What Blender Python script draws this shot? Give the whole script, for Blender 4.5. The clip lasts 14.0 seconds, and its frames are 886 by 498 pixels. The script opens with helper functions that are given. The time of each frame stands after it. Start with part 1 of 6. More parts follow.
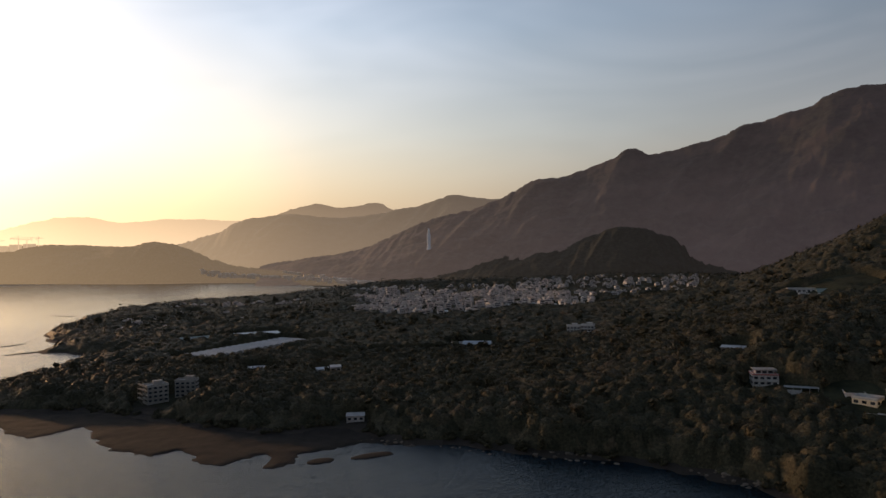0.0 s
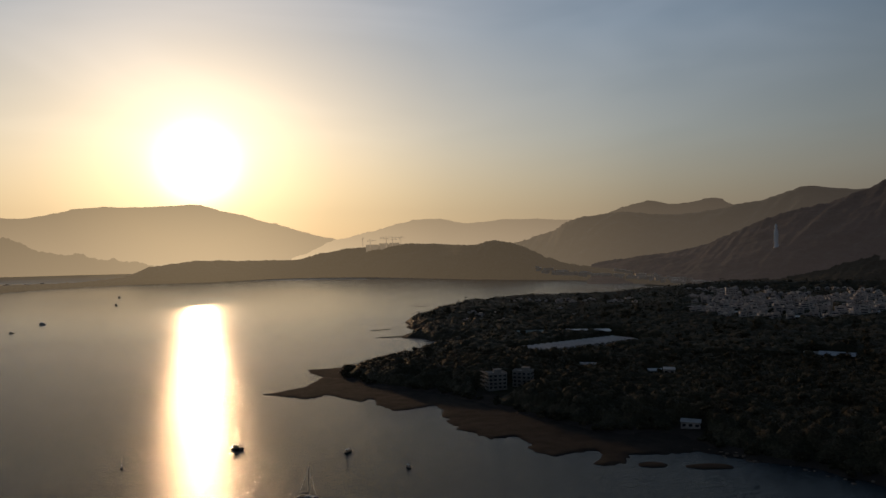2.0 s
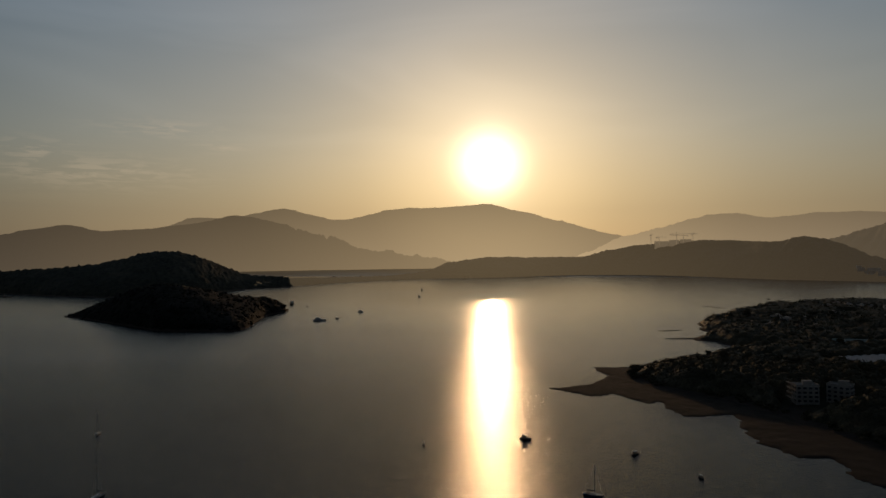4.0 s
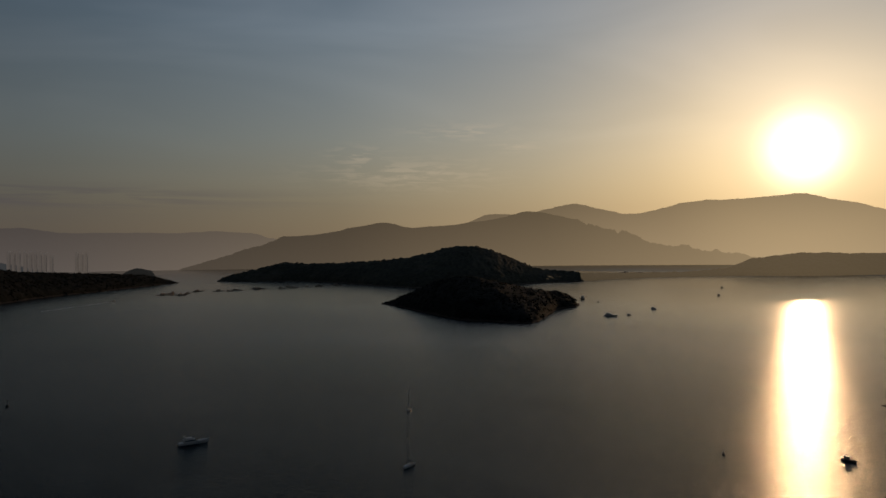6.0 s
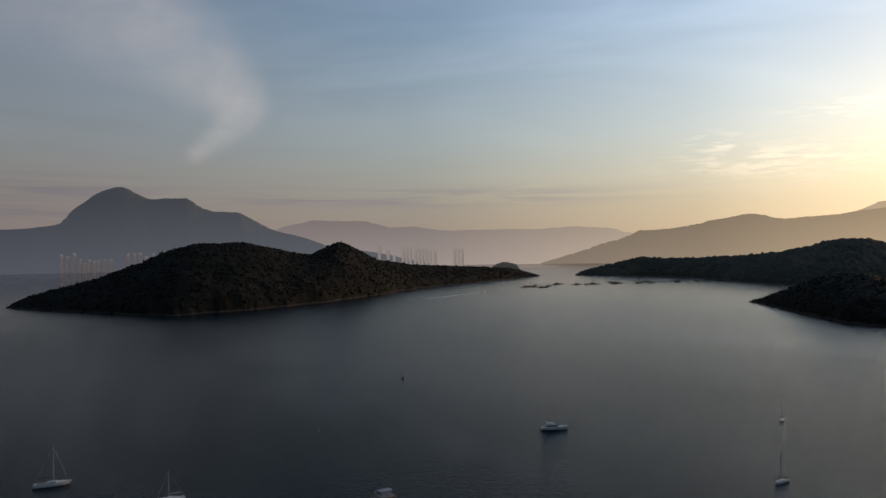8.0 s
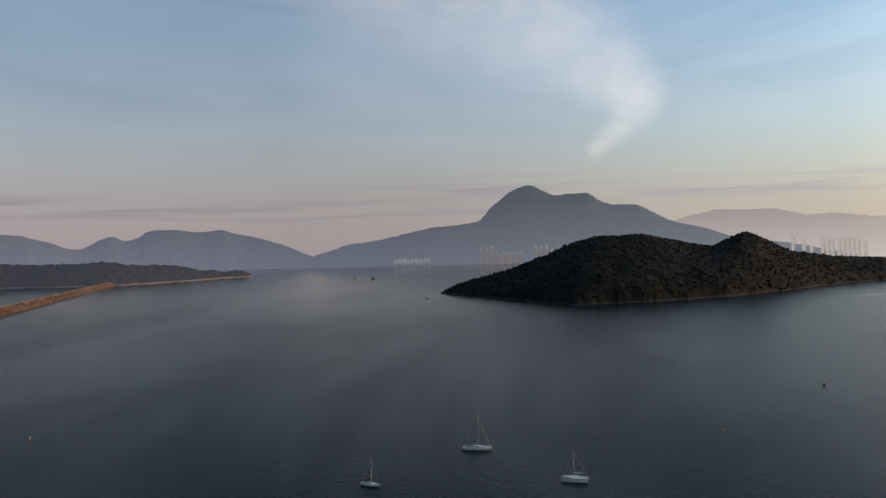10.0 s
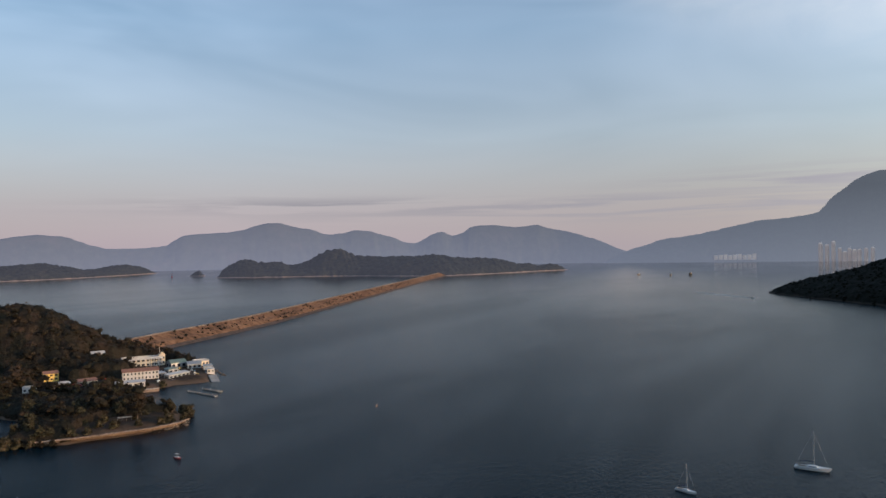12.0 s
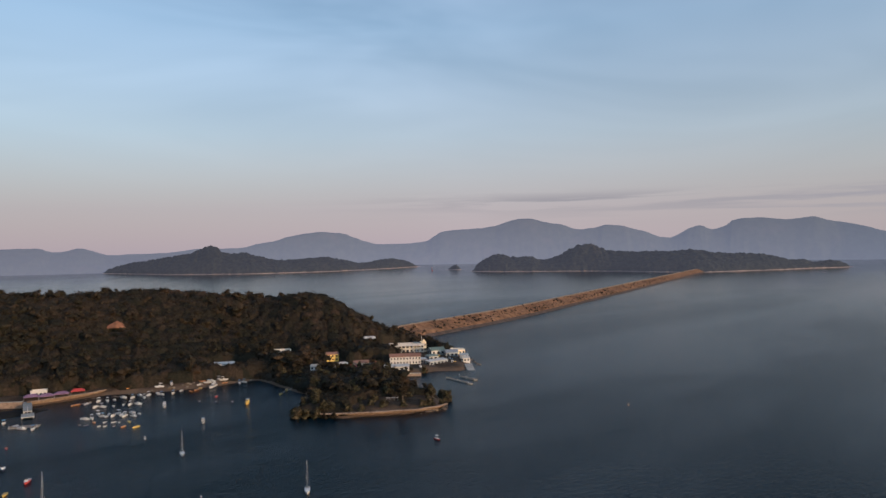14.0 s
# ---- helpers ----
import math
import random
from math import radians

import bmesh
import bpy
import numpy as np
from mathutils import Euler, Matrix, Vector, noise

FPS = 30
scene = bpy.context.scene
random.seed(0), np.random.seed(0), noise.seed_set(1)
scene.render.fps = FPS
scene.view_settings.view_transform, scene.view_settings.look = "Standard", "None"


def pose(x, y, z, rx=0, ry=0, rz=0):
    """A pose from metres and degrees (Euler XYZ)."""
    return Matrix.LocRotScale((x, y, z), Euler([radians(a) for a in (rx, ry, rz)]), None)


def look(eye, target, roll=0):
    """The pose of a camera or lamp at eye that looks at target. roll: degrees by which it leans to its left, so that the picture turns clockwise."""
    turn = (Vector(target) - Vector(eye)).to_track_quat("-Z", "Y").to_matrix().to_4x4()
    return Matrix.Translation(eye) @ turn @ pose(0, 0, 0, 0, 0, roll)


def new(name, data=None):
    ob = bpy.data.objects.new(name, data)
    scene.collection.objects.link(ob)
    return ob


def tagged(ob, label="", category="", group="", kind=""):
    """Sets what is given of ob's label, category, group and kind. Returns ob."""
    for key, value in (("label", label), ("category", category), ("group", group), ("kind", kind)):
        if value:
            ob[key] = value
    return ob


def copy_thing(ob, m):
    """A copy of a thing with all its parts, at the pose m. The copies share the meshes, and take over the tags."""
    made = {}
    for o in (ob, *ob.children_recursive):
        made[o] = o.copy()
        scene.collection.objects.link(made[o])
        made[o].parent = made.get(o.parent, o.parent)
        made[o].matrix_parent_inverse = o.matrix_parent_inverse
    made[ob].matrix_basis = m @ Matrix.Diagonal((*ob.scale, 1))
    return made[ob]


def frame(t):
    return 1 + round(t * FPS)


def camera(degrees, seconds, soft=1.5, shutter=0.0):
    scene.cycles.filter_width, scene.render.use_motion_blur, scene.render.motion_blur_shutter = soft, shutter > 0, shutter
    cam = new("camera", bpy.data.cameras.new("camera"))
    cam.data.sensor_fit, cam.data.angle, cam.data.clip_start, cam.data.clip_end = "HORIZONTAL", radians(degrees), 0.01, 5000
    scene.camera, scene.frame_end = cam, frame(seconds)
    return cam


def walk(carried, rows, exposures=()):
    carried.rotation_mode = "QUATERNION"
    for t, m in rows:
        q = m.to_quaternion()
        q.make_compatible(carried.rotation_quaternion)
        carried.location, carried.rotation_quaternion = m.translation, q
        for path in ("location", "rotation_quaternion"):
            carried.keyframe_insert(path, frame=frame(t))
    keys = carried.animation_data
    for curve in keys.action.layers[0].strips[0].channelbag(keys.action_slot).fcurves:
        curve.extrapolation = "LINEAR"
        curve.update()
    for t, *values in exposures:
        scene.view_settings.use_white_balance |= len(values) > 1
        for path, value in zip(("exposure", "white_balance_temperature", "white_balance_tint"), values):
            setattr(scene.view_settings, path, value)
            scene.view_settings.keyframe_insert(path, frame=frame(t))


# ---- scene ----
EYE = (0.0, 0.0, 100.0)


def ahead(yaw, pitch):
    """A point 1000 m ahead of the eye; yaw in degrees to the left of north."""
    a, b = radians(yaw), radians(pitch)
    return (-math.sin(a) * math.cos(b) * 1000, math.cos(a) * math.cos(b) * 1000, EYE[2] + math.sin(b) * 1000)


# seconds, heading, pitch and roll of the hovering camera
TURNS = [
    (0.0, 66.02, 0.02, -1.02), (0.5, 71.89, 0.04, -1.21), (1.0, 80.27, 0.20, -1.04), (1.5, 86.42, 0.27, -0.99), (2.0, 92.50, 0.32, -0.96),
    (2.5, 98.31, 0.38, -0.92), (3.0, 104.05, 0.43, -0.86), (3.2, 106.28, 0.42, -0.87), (5.3, 130.67, 0.35, -0.57), (5.5, 132.95, 0.33, -0.61),
    (6.0, 138.81, 0.26, -0.58), (6.5, 144.86, 0.21, -0.65), (7.0, 151.11, 0.18, -0.64), (7.5, 157.16, 0.11, -0.59), (8.0, 167.24, 0.14, -0.80),
    (8.5, 175.44, 0.12, -0.93), (9.0, 184.17, 0.06, -0.92), (9.2, 187.37, 0.07, -1.01), (11.3, 215.14, 0.08, -1.20), (11.5, 217.58, 0.12, -1.05),
    (12.0, 223.91, 0.13, -0.98), (12.5, 229.23, 0.12, -0.96), (13.0, 234.92, 0.09, -0.97), (13.5, 239.51, 0.08, -0.95), (14.0, 244.08, 0.06, -0.99),
]
cam = camera(64.37, 14.0)
walk(cam, [(t, look(EYE, ahead(yaw, pitch), roll)) for t, yaw, pitch, roll in TURNS],
     [(0.0, 0.85, 7500, 21), (0.6, 0.65, 7000, 19), (1.5, -0.15, 6750, 16), (3.0, -1.03, 7050, 13), (5.3, -1.2, 7200, 12), (6.5, -0.8, 6900, 14),
      (7.5, 0.2, 6750, 15), (9.0, 1.0, 6700, 13), (11.5, 1.66, 6300, 10), (14.0, 1.68, 6300, 10)])

# ---- light ----
SUN_AZ, SUN_EL = 111.6, 7.2
sun_dir = Vector((-math.sin(radians(SUN_AZ)) * math.cos(radians(SUN_EL)), math.cos(radians(SUN_AZ)) * math.cos(radians(SUN_EL)), math.sin(radians(SUN_EL))))
sun = new("sun", bpy.data.lights.new("sun", "SUN"))
sun.data.energy, sun.data.angle, sun.data.color = 1.15, radians(0.6), (1.0, 0.62, 0.33)
sun.matrix_world = look((0, 0, 0), -sun_dir)


def links(tree, *pairs):
    for a, b in pairs:
        tree.links.new(a, b)


def node(tree, kind, **inputs):
    """A node of that kind; keyword inputs with _ for a blank, or _0 for the first input."""
    n = tree.nodes.new(kind)
    for key, value in inputs.items():
        slot = int(key[1:]) if key[0] == "_" else key.replace("_", " ")
        if hasattr(value, "is_linked"):
            tree.links.new(value, n.inputs[slot])
        else:
            n.inputs[slot].default_value = value
    return n


def maths(tree, op, a, b=0.0, clamp=False):
    n = node(tree, "ShaderNodeMath", _0=a, _1=b)
    n.operation, n.use_clamp = op, clamp
    return n.outputs[0]


def ramp(tree, fac, stops):
    n = node(tree, "ShaderNodeValToRGB", Fac=fac)
    e = n.color_ramp.elements
    while len(e) < len(stops):
        e.new(0.5)
    for el, (p, c) in zip(e, stops):
        el.position, el.color = p, (*c, 1) if len(c) == 3 else c
    return n.outputs[0]


def mix(tree, fac, a, b, kind="MIX"):
    n = tree.nodes.new("ShaderNodeMix")
    n.data_type, n.blend_type = "RGBA", kind
    for slot, v in ((n.inputs["Factor"], fac), (n.inputs[6], a), (n.inputs[7], b)):
        if hasattr(v, "is_linked"):
            tree.links.new(v, slot)
        else:
            slot.default_value = v if isinstance(v, float) else (*v, 1)
    return n.outputs[2]


def dimming(tree, off):
    """The sky loses light away from the sun; off is the angle in half turns."""
    return ramp(tree, off, [(0.0, (1.0,) * 3), (0.17, (1.0,) * 3), (0.31, (0.75,) * 3), (0.5, (0.53,) * 3), (0.75, (0.43,) * 3), (1.0, (0.38,) * 3)])


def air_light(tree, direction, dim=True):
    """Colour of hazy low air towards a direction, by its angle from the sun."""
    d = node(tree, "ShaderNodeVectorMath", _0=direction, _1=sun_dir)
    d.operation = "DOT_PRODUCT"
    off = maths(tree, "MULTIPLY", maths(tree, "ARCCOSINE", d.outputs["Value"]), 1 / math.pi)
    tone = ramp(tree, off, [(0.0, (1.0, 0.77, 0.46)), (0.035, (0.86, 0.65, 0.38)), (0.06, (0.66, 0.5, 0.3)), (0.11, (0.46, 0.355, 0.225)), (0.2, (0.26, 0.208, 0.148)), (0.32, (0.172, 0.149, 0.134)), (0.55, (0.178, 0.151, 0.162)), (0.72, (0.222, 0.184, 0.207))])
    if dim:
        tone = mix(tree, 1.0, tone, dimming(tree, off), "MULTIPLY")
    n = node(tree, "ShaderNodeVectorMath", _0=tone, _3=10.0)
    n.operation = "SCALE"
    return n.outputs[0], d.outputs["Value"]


world = bpy.data.worlds.new("sky")
scene.world = world
world.use_nodes = True
wt = world.node_tree
wt.nodes.clear()
sky = wt.nodes.new("ShaderNodeTexSky")
sky.sky_type, sky.sun_disc = "NISHITA", False
sky.sun_elevation, sky.sun_rotation = radians(SUN_EL), radians(360 - SUN_AZ)
sky.altitude, sky.air_density, sky.dust_density, sky.ozone_density = 0, 1.0, 0.5, 2.0
way = wt.nodes.new("ShaderNodeTexCoord").outputs["Generated"]
split = node(wt, "ShaderNodeSeparateXYZ", Vector=way)
haze, facing = air_light(wt, way, False)
near = maths(wt, "MAXIMUM", facing, 0.0)
# low haze, thick at the horizon and thin overhead
depth = ramp(wt, maths(wt, "MAXIMUM", split.outputs[2], 0.0), [(0.0, (0.95,) * 3), (0.06, (0.86,) * 3), (0.16, (0.46,) * 3), (0.3, (0.15,) * 3), (0.6, (0.0,) * 3)])
lit = mix(wt, depth, sky.outputs[0], haze)
# the forward-scattering glow of hazy air round the sun
core = maths(wt, "MULTIPLY", maths(wt, "POWER", near, 1500.0), 30.0)
halo = maths(wt, "MULTIPLY", maths(wt, "POWER", near, 260.0), 2.3)
glow = node(wt, "ShaderNodeVectorMath", _0=(1.0, 0.9, 0.68), _3=maths(wt, "ADD", core, halo))
glow.operation = "SCALE"
lit = mix(wt, 1.0, lit, glow.outputs[0], "ADD")
# cloud: bearing and height of each direction, in degrees
bearing = maths(wt, "MULTIPLY", maths(wt, "ARCTAN2", maths(wt, "MULTIPLY", split.outputs[0], -1.0), split.outputs[1]), 180 / math.pi)
bearing = maths(wt, "FLOORED_MODULO", bearing, 360.0)
height = maths(wt, "MULTIPLY", maths(wt, "ARCSINE", split.outputs[2]), 180 / math.pi)


def patch(a, e, da, de):
    """1 at one bearing and height of the sky, falling off round it."""
    u = maths(wt, "MULTIPLY", maths(wt, "SUBTRACT", bearing, a), 1 / da)
    v = maths(wt, "MULTIPLY", maths(wt, "SUBTRACT", height, e), 1 / de)
    return maths(wt, "POWER", 0.3679, maths(wt, "ADD", maths(wt, "MULTIPLY", u, u), maths(wt, "MULTIPLY", v, v)))


def streaks(across, up_scale, seed, lo, hi, detail=6.0, warp=0.5):
    v = node(wt, "ShaderNodeCombineXYZ", X=maths(wt, "MULTIPLY", bearing, across), Y=maths(wt, "MULTIPLY", height, up_scale), Z=seed)
    n = node(wt, "ShaderNodeTexNoise", Vector=v.outputs[0], Scale=1.0, Detail=detail, Roughness=0.6, Distortion=warp)
    return ramp(wt, n.outputs[0], [(lo, (0, 0, 0)), (hi, (1, 1, 1))])


def union(*masks):
    out = masks[0]
    for m in masks[1:]:
        out = maths(wt, "MAXIMUM", out, m)
    return out


def trail(points):
    """A soft band through sky points (bearing, height, width)."""
    total = None
    for (a0, e0, w0), (a1, e1, w1) in zip(points, points[1:]):
        for k in range(4):
            f = k / 4
            w = w0 + (w1 - w0) * f
            spot = maths(wt, "MULTIPLY", patch(a0 + (a1 - a0) * f, e0 + (e1 - e0) * f, w * 1.05, w), 0.55)
            total = spot if total is None else maths(wt, "ADD", total, spot)
    return maths(wt, "MULTIPLY", maths(wt, "DIVIDE", total, maths(wt, "ADD", total, 0.6)), 1.5)


plume = trail([(206, 23.5, 4.2), (197, 20.0, 3.6), (190, 17.0, 2.8), (186.0, 14.2, 2.0), (183.2, 12.2, 1.35), (182.8, 11, 0.95), (184.4, 9.4, 0.75), (187.2, 7.0, 0.45)])
plume = maths(wt, "MULTIPLY", plume, maths(wt, "ADD", maths(wt, "MULTIPLY", streaks(0.16, 0.3, 3.0, 0.3, 0.7), 0.55), 0.45))
flecks = maths(wt, "MULTIPLY", union(patch(141.5, 6.3, 6.5, 1.1), patch(137, 9.7, 3.8, 0.6), patch(132.8, 8.5, 1.9, 0.45), patch(145.5, 7.7, 2.2, 0.8)), streaks(0.42, 2.6, 9.0, 0.46, 0.6))
high = maths(wt, "MULTIPLY", streaks(0.03, 0.13, 1.0, 0.36, 0.8, 3.0, 0.8), ramp(wt, split.outputs[2], [(0.08, (0, 0, 0)), (0.25, (1, 1, 1))]))
bank = maths(wt, "MULTIPLY", union(patch(208, 3.3, 26, 0.9), patch(197, 4.8, 9, 0.8), patch(173, 4.3, 16, 0.7), patch(232, 3.7, 14, 0.6)), streaks(0.07, 1.5, 5.0, 0.42, 0.58))
thin = mix(wt, 1.0, mix(wt, 1.0, lit, (1.14, 1.13, 1.12), "MULTIPLY"), (0.55, 0.53, 0.55), "ADD")
veil = mix(wt, maths(wt, "MULTIPLY", high, 0.8), lit, thin)
veil = mix(wt, maths(wt, "MULTIPLY", plume, 0.9), veil, mix(wt, 0.38, lit, (4.4, 4.2, 4.1)))
veil = mix(wt, maths(wt, "MULTIPLY", flecks, 0.5), veil, mix(wt, 0.35, lit, (9.5, 7.8, 5.8)))
veil = mix(wt, maths(wt, "MULTIPLY", bank, 0.9), veil, (1.5, 1.42, 1.55))
away = maths(wt, "MULTIPLY", maths(wt, "ARCCOSINE", facing), 1 / math.pi)
veil = mix(wt, 1.0, veil, dimming(wt, away), "MULTIPLY")
background = node(wt, "ShaderNodeBackground", Color=veil, Strength=0.15)
links(wt, (background.outputs[0], wt.nodes.new("ShaderNodeOutputWorld").inputs[0]))


# ---- materials ----
def material(name):
    m = bpy.data.materials.new(name)
    m.use_nodes = True
    t = m.node_tree
    return m, t, t.nodes["Principled BSDF"]


def noise_tex(t, scale, detail=5.0, rough=0.55, vector=None, distortion=0.0):
    if vector is None:
        vector = t.nodes.new("ShaderNodeNewGeometry").outputs["Position"]
    return node(t, "ShaderNodeTexNoise", Vector=vector, Scale=scale, Detail=detail, Roughness=rough, Distortion=distortion).outputs[0]


def bump(t, bsdf, height, strength, distance):
    b = node(t, "ShaderNodeBump", Height=height, Strength=strength, Distance=distance)
    t.links.new(b.outputs[0], bsdf.inputs["Normal"])
    return b


def surface(name, low, high, scale=0.5, rough=0.8, metal=0.0, bump_by=0.3, bump_scale=4.0, coarse=0.05, vary=0.0):
    """A worn surface: two colours mixed by noise at two scales, with fine relief."""
    m, t, b = material(name)
    fine, large = noise_tex(t, scale), noise_tex(t, coarse, 3.0)
    fac = maths(t, "MULTIPLY_ADD", fine, 0.6)
    fac.node.inputs[2].default_value = 0.0
    fac = maths(t, "ADD", fac, maths(t, "MULTIPLY", large, 0.4))
    c = ramp(t, fac, [(0.32, low), (0.68, high)])
    if vary:
        r = t.nodes.new("ShaderNodeObjectInfo").outputs["Random"]
        h = node(t, "ShaderNodeHueSaturation", Color=c, Value=maths(t, "ADD", maths(t, "MULTIPLY", r, vary), 1 - vary * 0.6))
        c = h.outputs[0]
    t.links.new(c, b.inputs["Base Color"])
    b.inputs["Roughness"].default_value, b.inputs["Metallic"].default_value = rough, metal
    if rough > 0.85:
        b.inputs["Specular IOR Level"].default_value = 0.12
    if bump_by:
        bump(t, b, noise_tex(t, bump_scale), bump_by, 0.3)
    return m


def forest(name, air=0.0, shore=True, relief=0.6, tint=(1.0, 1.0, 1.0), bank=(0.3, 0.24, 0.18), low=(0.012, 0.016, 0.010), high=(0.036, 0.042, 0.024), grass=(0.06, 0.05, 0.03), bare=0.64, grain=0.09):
    """Wooded slope seen from far; air is the share of haze painted as glow."""
    m, t, b = material(name)
    pos = t.nodes.new("ShaderNodeNewGeometry").outputs["Position"]
    crowns, stands = noise_tex(t, grain, 4.0, 0.6, pos), noise_tex(t, 0.006, 5.0, 0.6, pos)
    c = ramp(t, crowns, [(0.35, low), (0.72, high)])
    c = mix(t, ramp(t, stands, [(bare - 0.08, (0, 0, 0)), (bare + 0.14, (1, 1, 1))]), c, grass)
    if shore:
        z = node(t, "ShaderNodeSeparateXYZ", Vector=pos).outputs[2]
        z = maths(t, "ADD", z, maths(t, "MULTIPLY", noise_tex(t, 0.05, 4.0), -7.0))
        edge = ramp(t, maths(t, "MULTIPLY", maths(t, "ADD", z, 4.0), 0.1, True), [(0.22, (1, 1, 1)), (0.36, (0, 0, 0))])
        c = mix(t, edge, c, bank)
    t.links.new(c, b.inputs["Base Color"])
    b.inputs["Roughness"].default_value = 0.95
    b.inputs["Specular IOR Level"].default_value = 0.1
    if relief:
        bump(t, b, crowns, relief, 4.0)
    # haze painted on the slope as emission, strongest low down
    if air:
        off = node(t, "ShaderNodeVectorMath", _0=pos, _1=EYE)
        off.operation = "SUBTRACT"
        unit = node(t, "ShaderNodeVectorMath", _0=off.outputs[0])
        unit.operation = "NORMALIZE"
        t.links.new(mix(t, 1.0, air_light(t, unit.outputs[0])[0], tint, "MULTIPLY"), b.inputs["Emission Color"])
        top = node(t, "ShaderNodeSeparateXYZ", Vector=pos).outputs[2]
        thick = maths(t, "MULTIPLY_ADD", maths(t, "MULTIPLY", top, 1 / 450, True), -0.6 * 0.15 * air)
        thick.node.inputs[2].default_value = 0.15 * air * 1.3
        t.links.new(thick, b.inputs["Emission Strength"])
    return m


def water_material(name="sea_water", waves=0.55):
    """Wind-rippled sea; waves too small to build are roughness, and the lee of the far shore lies calm."""
    m, t, b = material(name)
    pos = t.nodes.new("ShaderNodeNewGeometry").outputs["Position"]
    wind = node(t, "ShaderNodeMapping", Vector=pos, Rotation=(0, 0, -0.377)).outputs[0]
    wind = node(t, "ShaderNodeMapping", Vector=wind, Scale=(1.0, 0.32, 1.0)).outputs[0]
    chop = noise_tex(t, 0.85, 3.0, 0.5, wind, 0.5)
    swell = noise_tex(t, 0.06, 3.0, 0.5, wind)
    gusts = noise_tex(t, 0.0035, 4.0, 0.6, wind, 0.8)
    t.links.new(ramp(t, gusts, [(0.3, (0.0004, 0.0068, 0.0122)), (0.75, (0.0007, 0.0102, 0.0165))]), b.inputs["Base Color"])
    west = maths(t, "MULTIPLY", node(t, "ShaderNodeSeparateXYZ", Vector=pos).outputs[0], -1 / 3000, True)
    lee = maths(t, "ADD", west, maths(t, "MULTIPLY", maths(t, "SUBTRACT", gusts, 0.5), 0.5))
    calm = ramp(t, lee, [(0.03, (0, 0, 0)), (0.32, (1, 1, 1))])
    b.inputs["IOR"].default_value = 1.333
    # gloss raised towards the sunward west, to brighten the reflection there
    gloss = maths(t, "ADD", maths(t, "MULTIPLY", calm, 0.46), ramp(t, gusts, [(0.4, (0.14,) * 3), (0.6, (0.035,) * 3)]))
    h = maths(t, "ADD", chop, maths(t, "MULTIPLY", swell, 0.3))
    dent = bump(t, b, h, 0.95, waves)
    middle = node(t, "ShaderNodeVectorMath", _0=pos)
    middle.operation = "LENGTH"
    # the chop dies away from the open middle of the bay towards its shores
    fetch = ramp(t, maths(t, "MULTIPLY", middle.outputs["Value"], 1 / 2000, True), [(0.2, (0.95,) * 3), (0.9, (0.25,) * 3)])
    rough = maths(t, "ADD", ramp(t, gusts, [(0.36, (0.145,) * 3), (0.66, (0.18,) * 3)]), ramp(t, west, [(0.9, (0,) * 3), (0.97, (0.16,) * 3)]))
    # far out, roughness drops and gloss rises to brighten the reflection
    far = ramp(t, maths(t, "MULTIPLY", middle.outputs["Value"], 1 / 4000, True), [(0.3, (0,) * 3), (0.8, (0.2,) * 3)])
    rough = maths(t, "SUBTRACT", rough, maths(t, "MULTIPLY", maths(t, "MULTIPLY", far, 0.4), maths(t, "SUBTRACT", 1.0, calm)))
    t.links.new(maths(t, "ADD", gloss, maths(t, "MULTIPLY", far, 1.0)), b.inputs["Specular IOR Level"])
    t.links.new(maths(t, "ADD", rough, maths(t, "MULTIPLY", fetch, 0.05)), b.inputs["Roughness"])
    t.links.new(maths(t, "MULTIPLY", fetch, maths(t, "SUBTRACT", 1.0, maths(t, "MULTIPLY", ramp(t, lee, [(0.16, (0, 0, 0)), (0.42, (1, 1, 1))]), 0.75))), dent.inputs["Strength"])
    return m


MAT = {
    "water": water_material(),
    "wood_near": forest("woodland_floor", bank=(0.038, 0.03, 0.024), low=(0.016, 0.018, 0.01), high=(0.05, 0.05, 0.027), grass=(0.075, 0.06, 0.036), bare=0.66),
    "headland": forest("headland_floor", bank=(0.11, 0.076, 0.053), low=(0.03, 0.022, 0.016), high=(0.085, 0.058, 0.04), grass=(0.1, 0.07, 0.045), bare=0.66),
    # near-black scrub: the backlit side's shade is put into the colour
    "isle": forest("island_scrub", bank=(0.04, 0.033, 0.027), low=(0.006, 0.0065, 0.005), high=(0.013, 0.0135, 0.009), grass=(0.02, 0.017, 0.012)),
    # scrub lightened all over to stand in for haze before this island
    "hazed_isle": forest("hazed_island_scrub", bank=(0.09, 0.075, 0.06), low=(0.03, 0.032, 0.024), high=(0.075, 0.07, 0.048), grass=(0.1, 0.085, 0.06), bare=0.6),
    # far isles, foothill and ridge carry painted haze as glow
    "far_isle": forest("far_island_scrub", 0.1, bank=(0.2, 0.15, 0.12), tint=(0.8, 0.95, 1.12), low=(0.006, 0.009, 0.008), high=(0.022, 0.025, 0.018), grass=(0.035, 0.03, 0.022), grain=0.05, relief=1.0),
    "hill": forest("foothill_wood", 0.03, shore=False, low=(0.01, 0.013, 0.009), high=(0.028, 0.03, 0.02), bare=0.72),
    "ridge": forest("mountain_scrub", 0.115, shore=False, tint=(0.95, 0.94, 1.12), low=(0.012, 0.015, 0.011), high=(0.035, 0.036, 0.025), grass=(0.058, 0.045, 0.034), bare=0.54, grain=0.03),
}


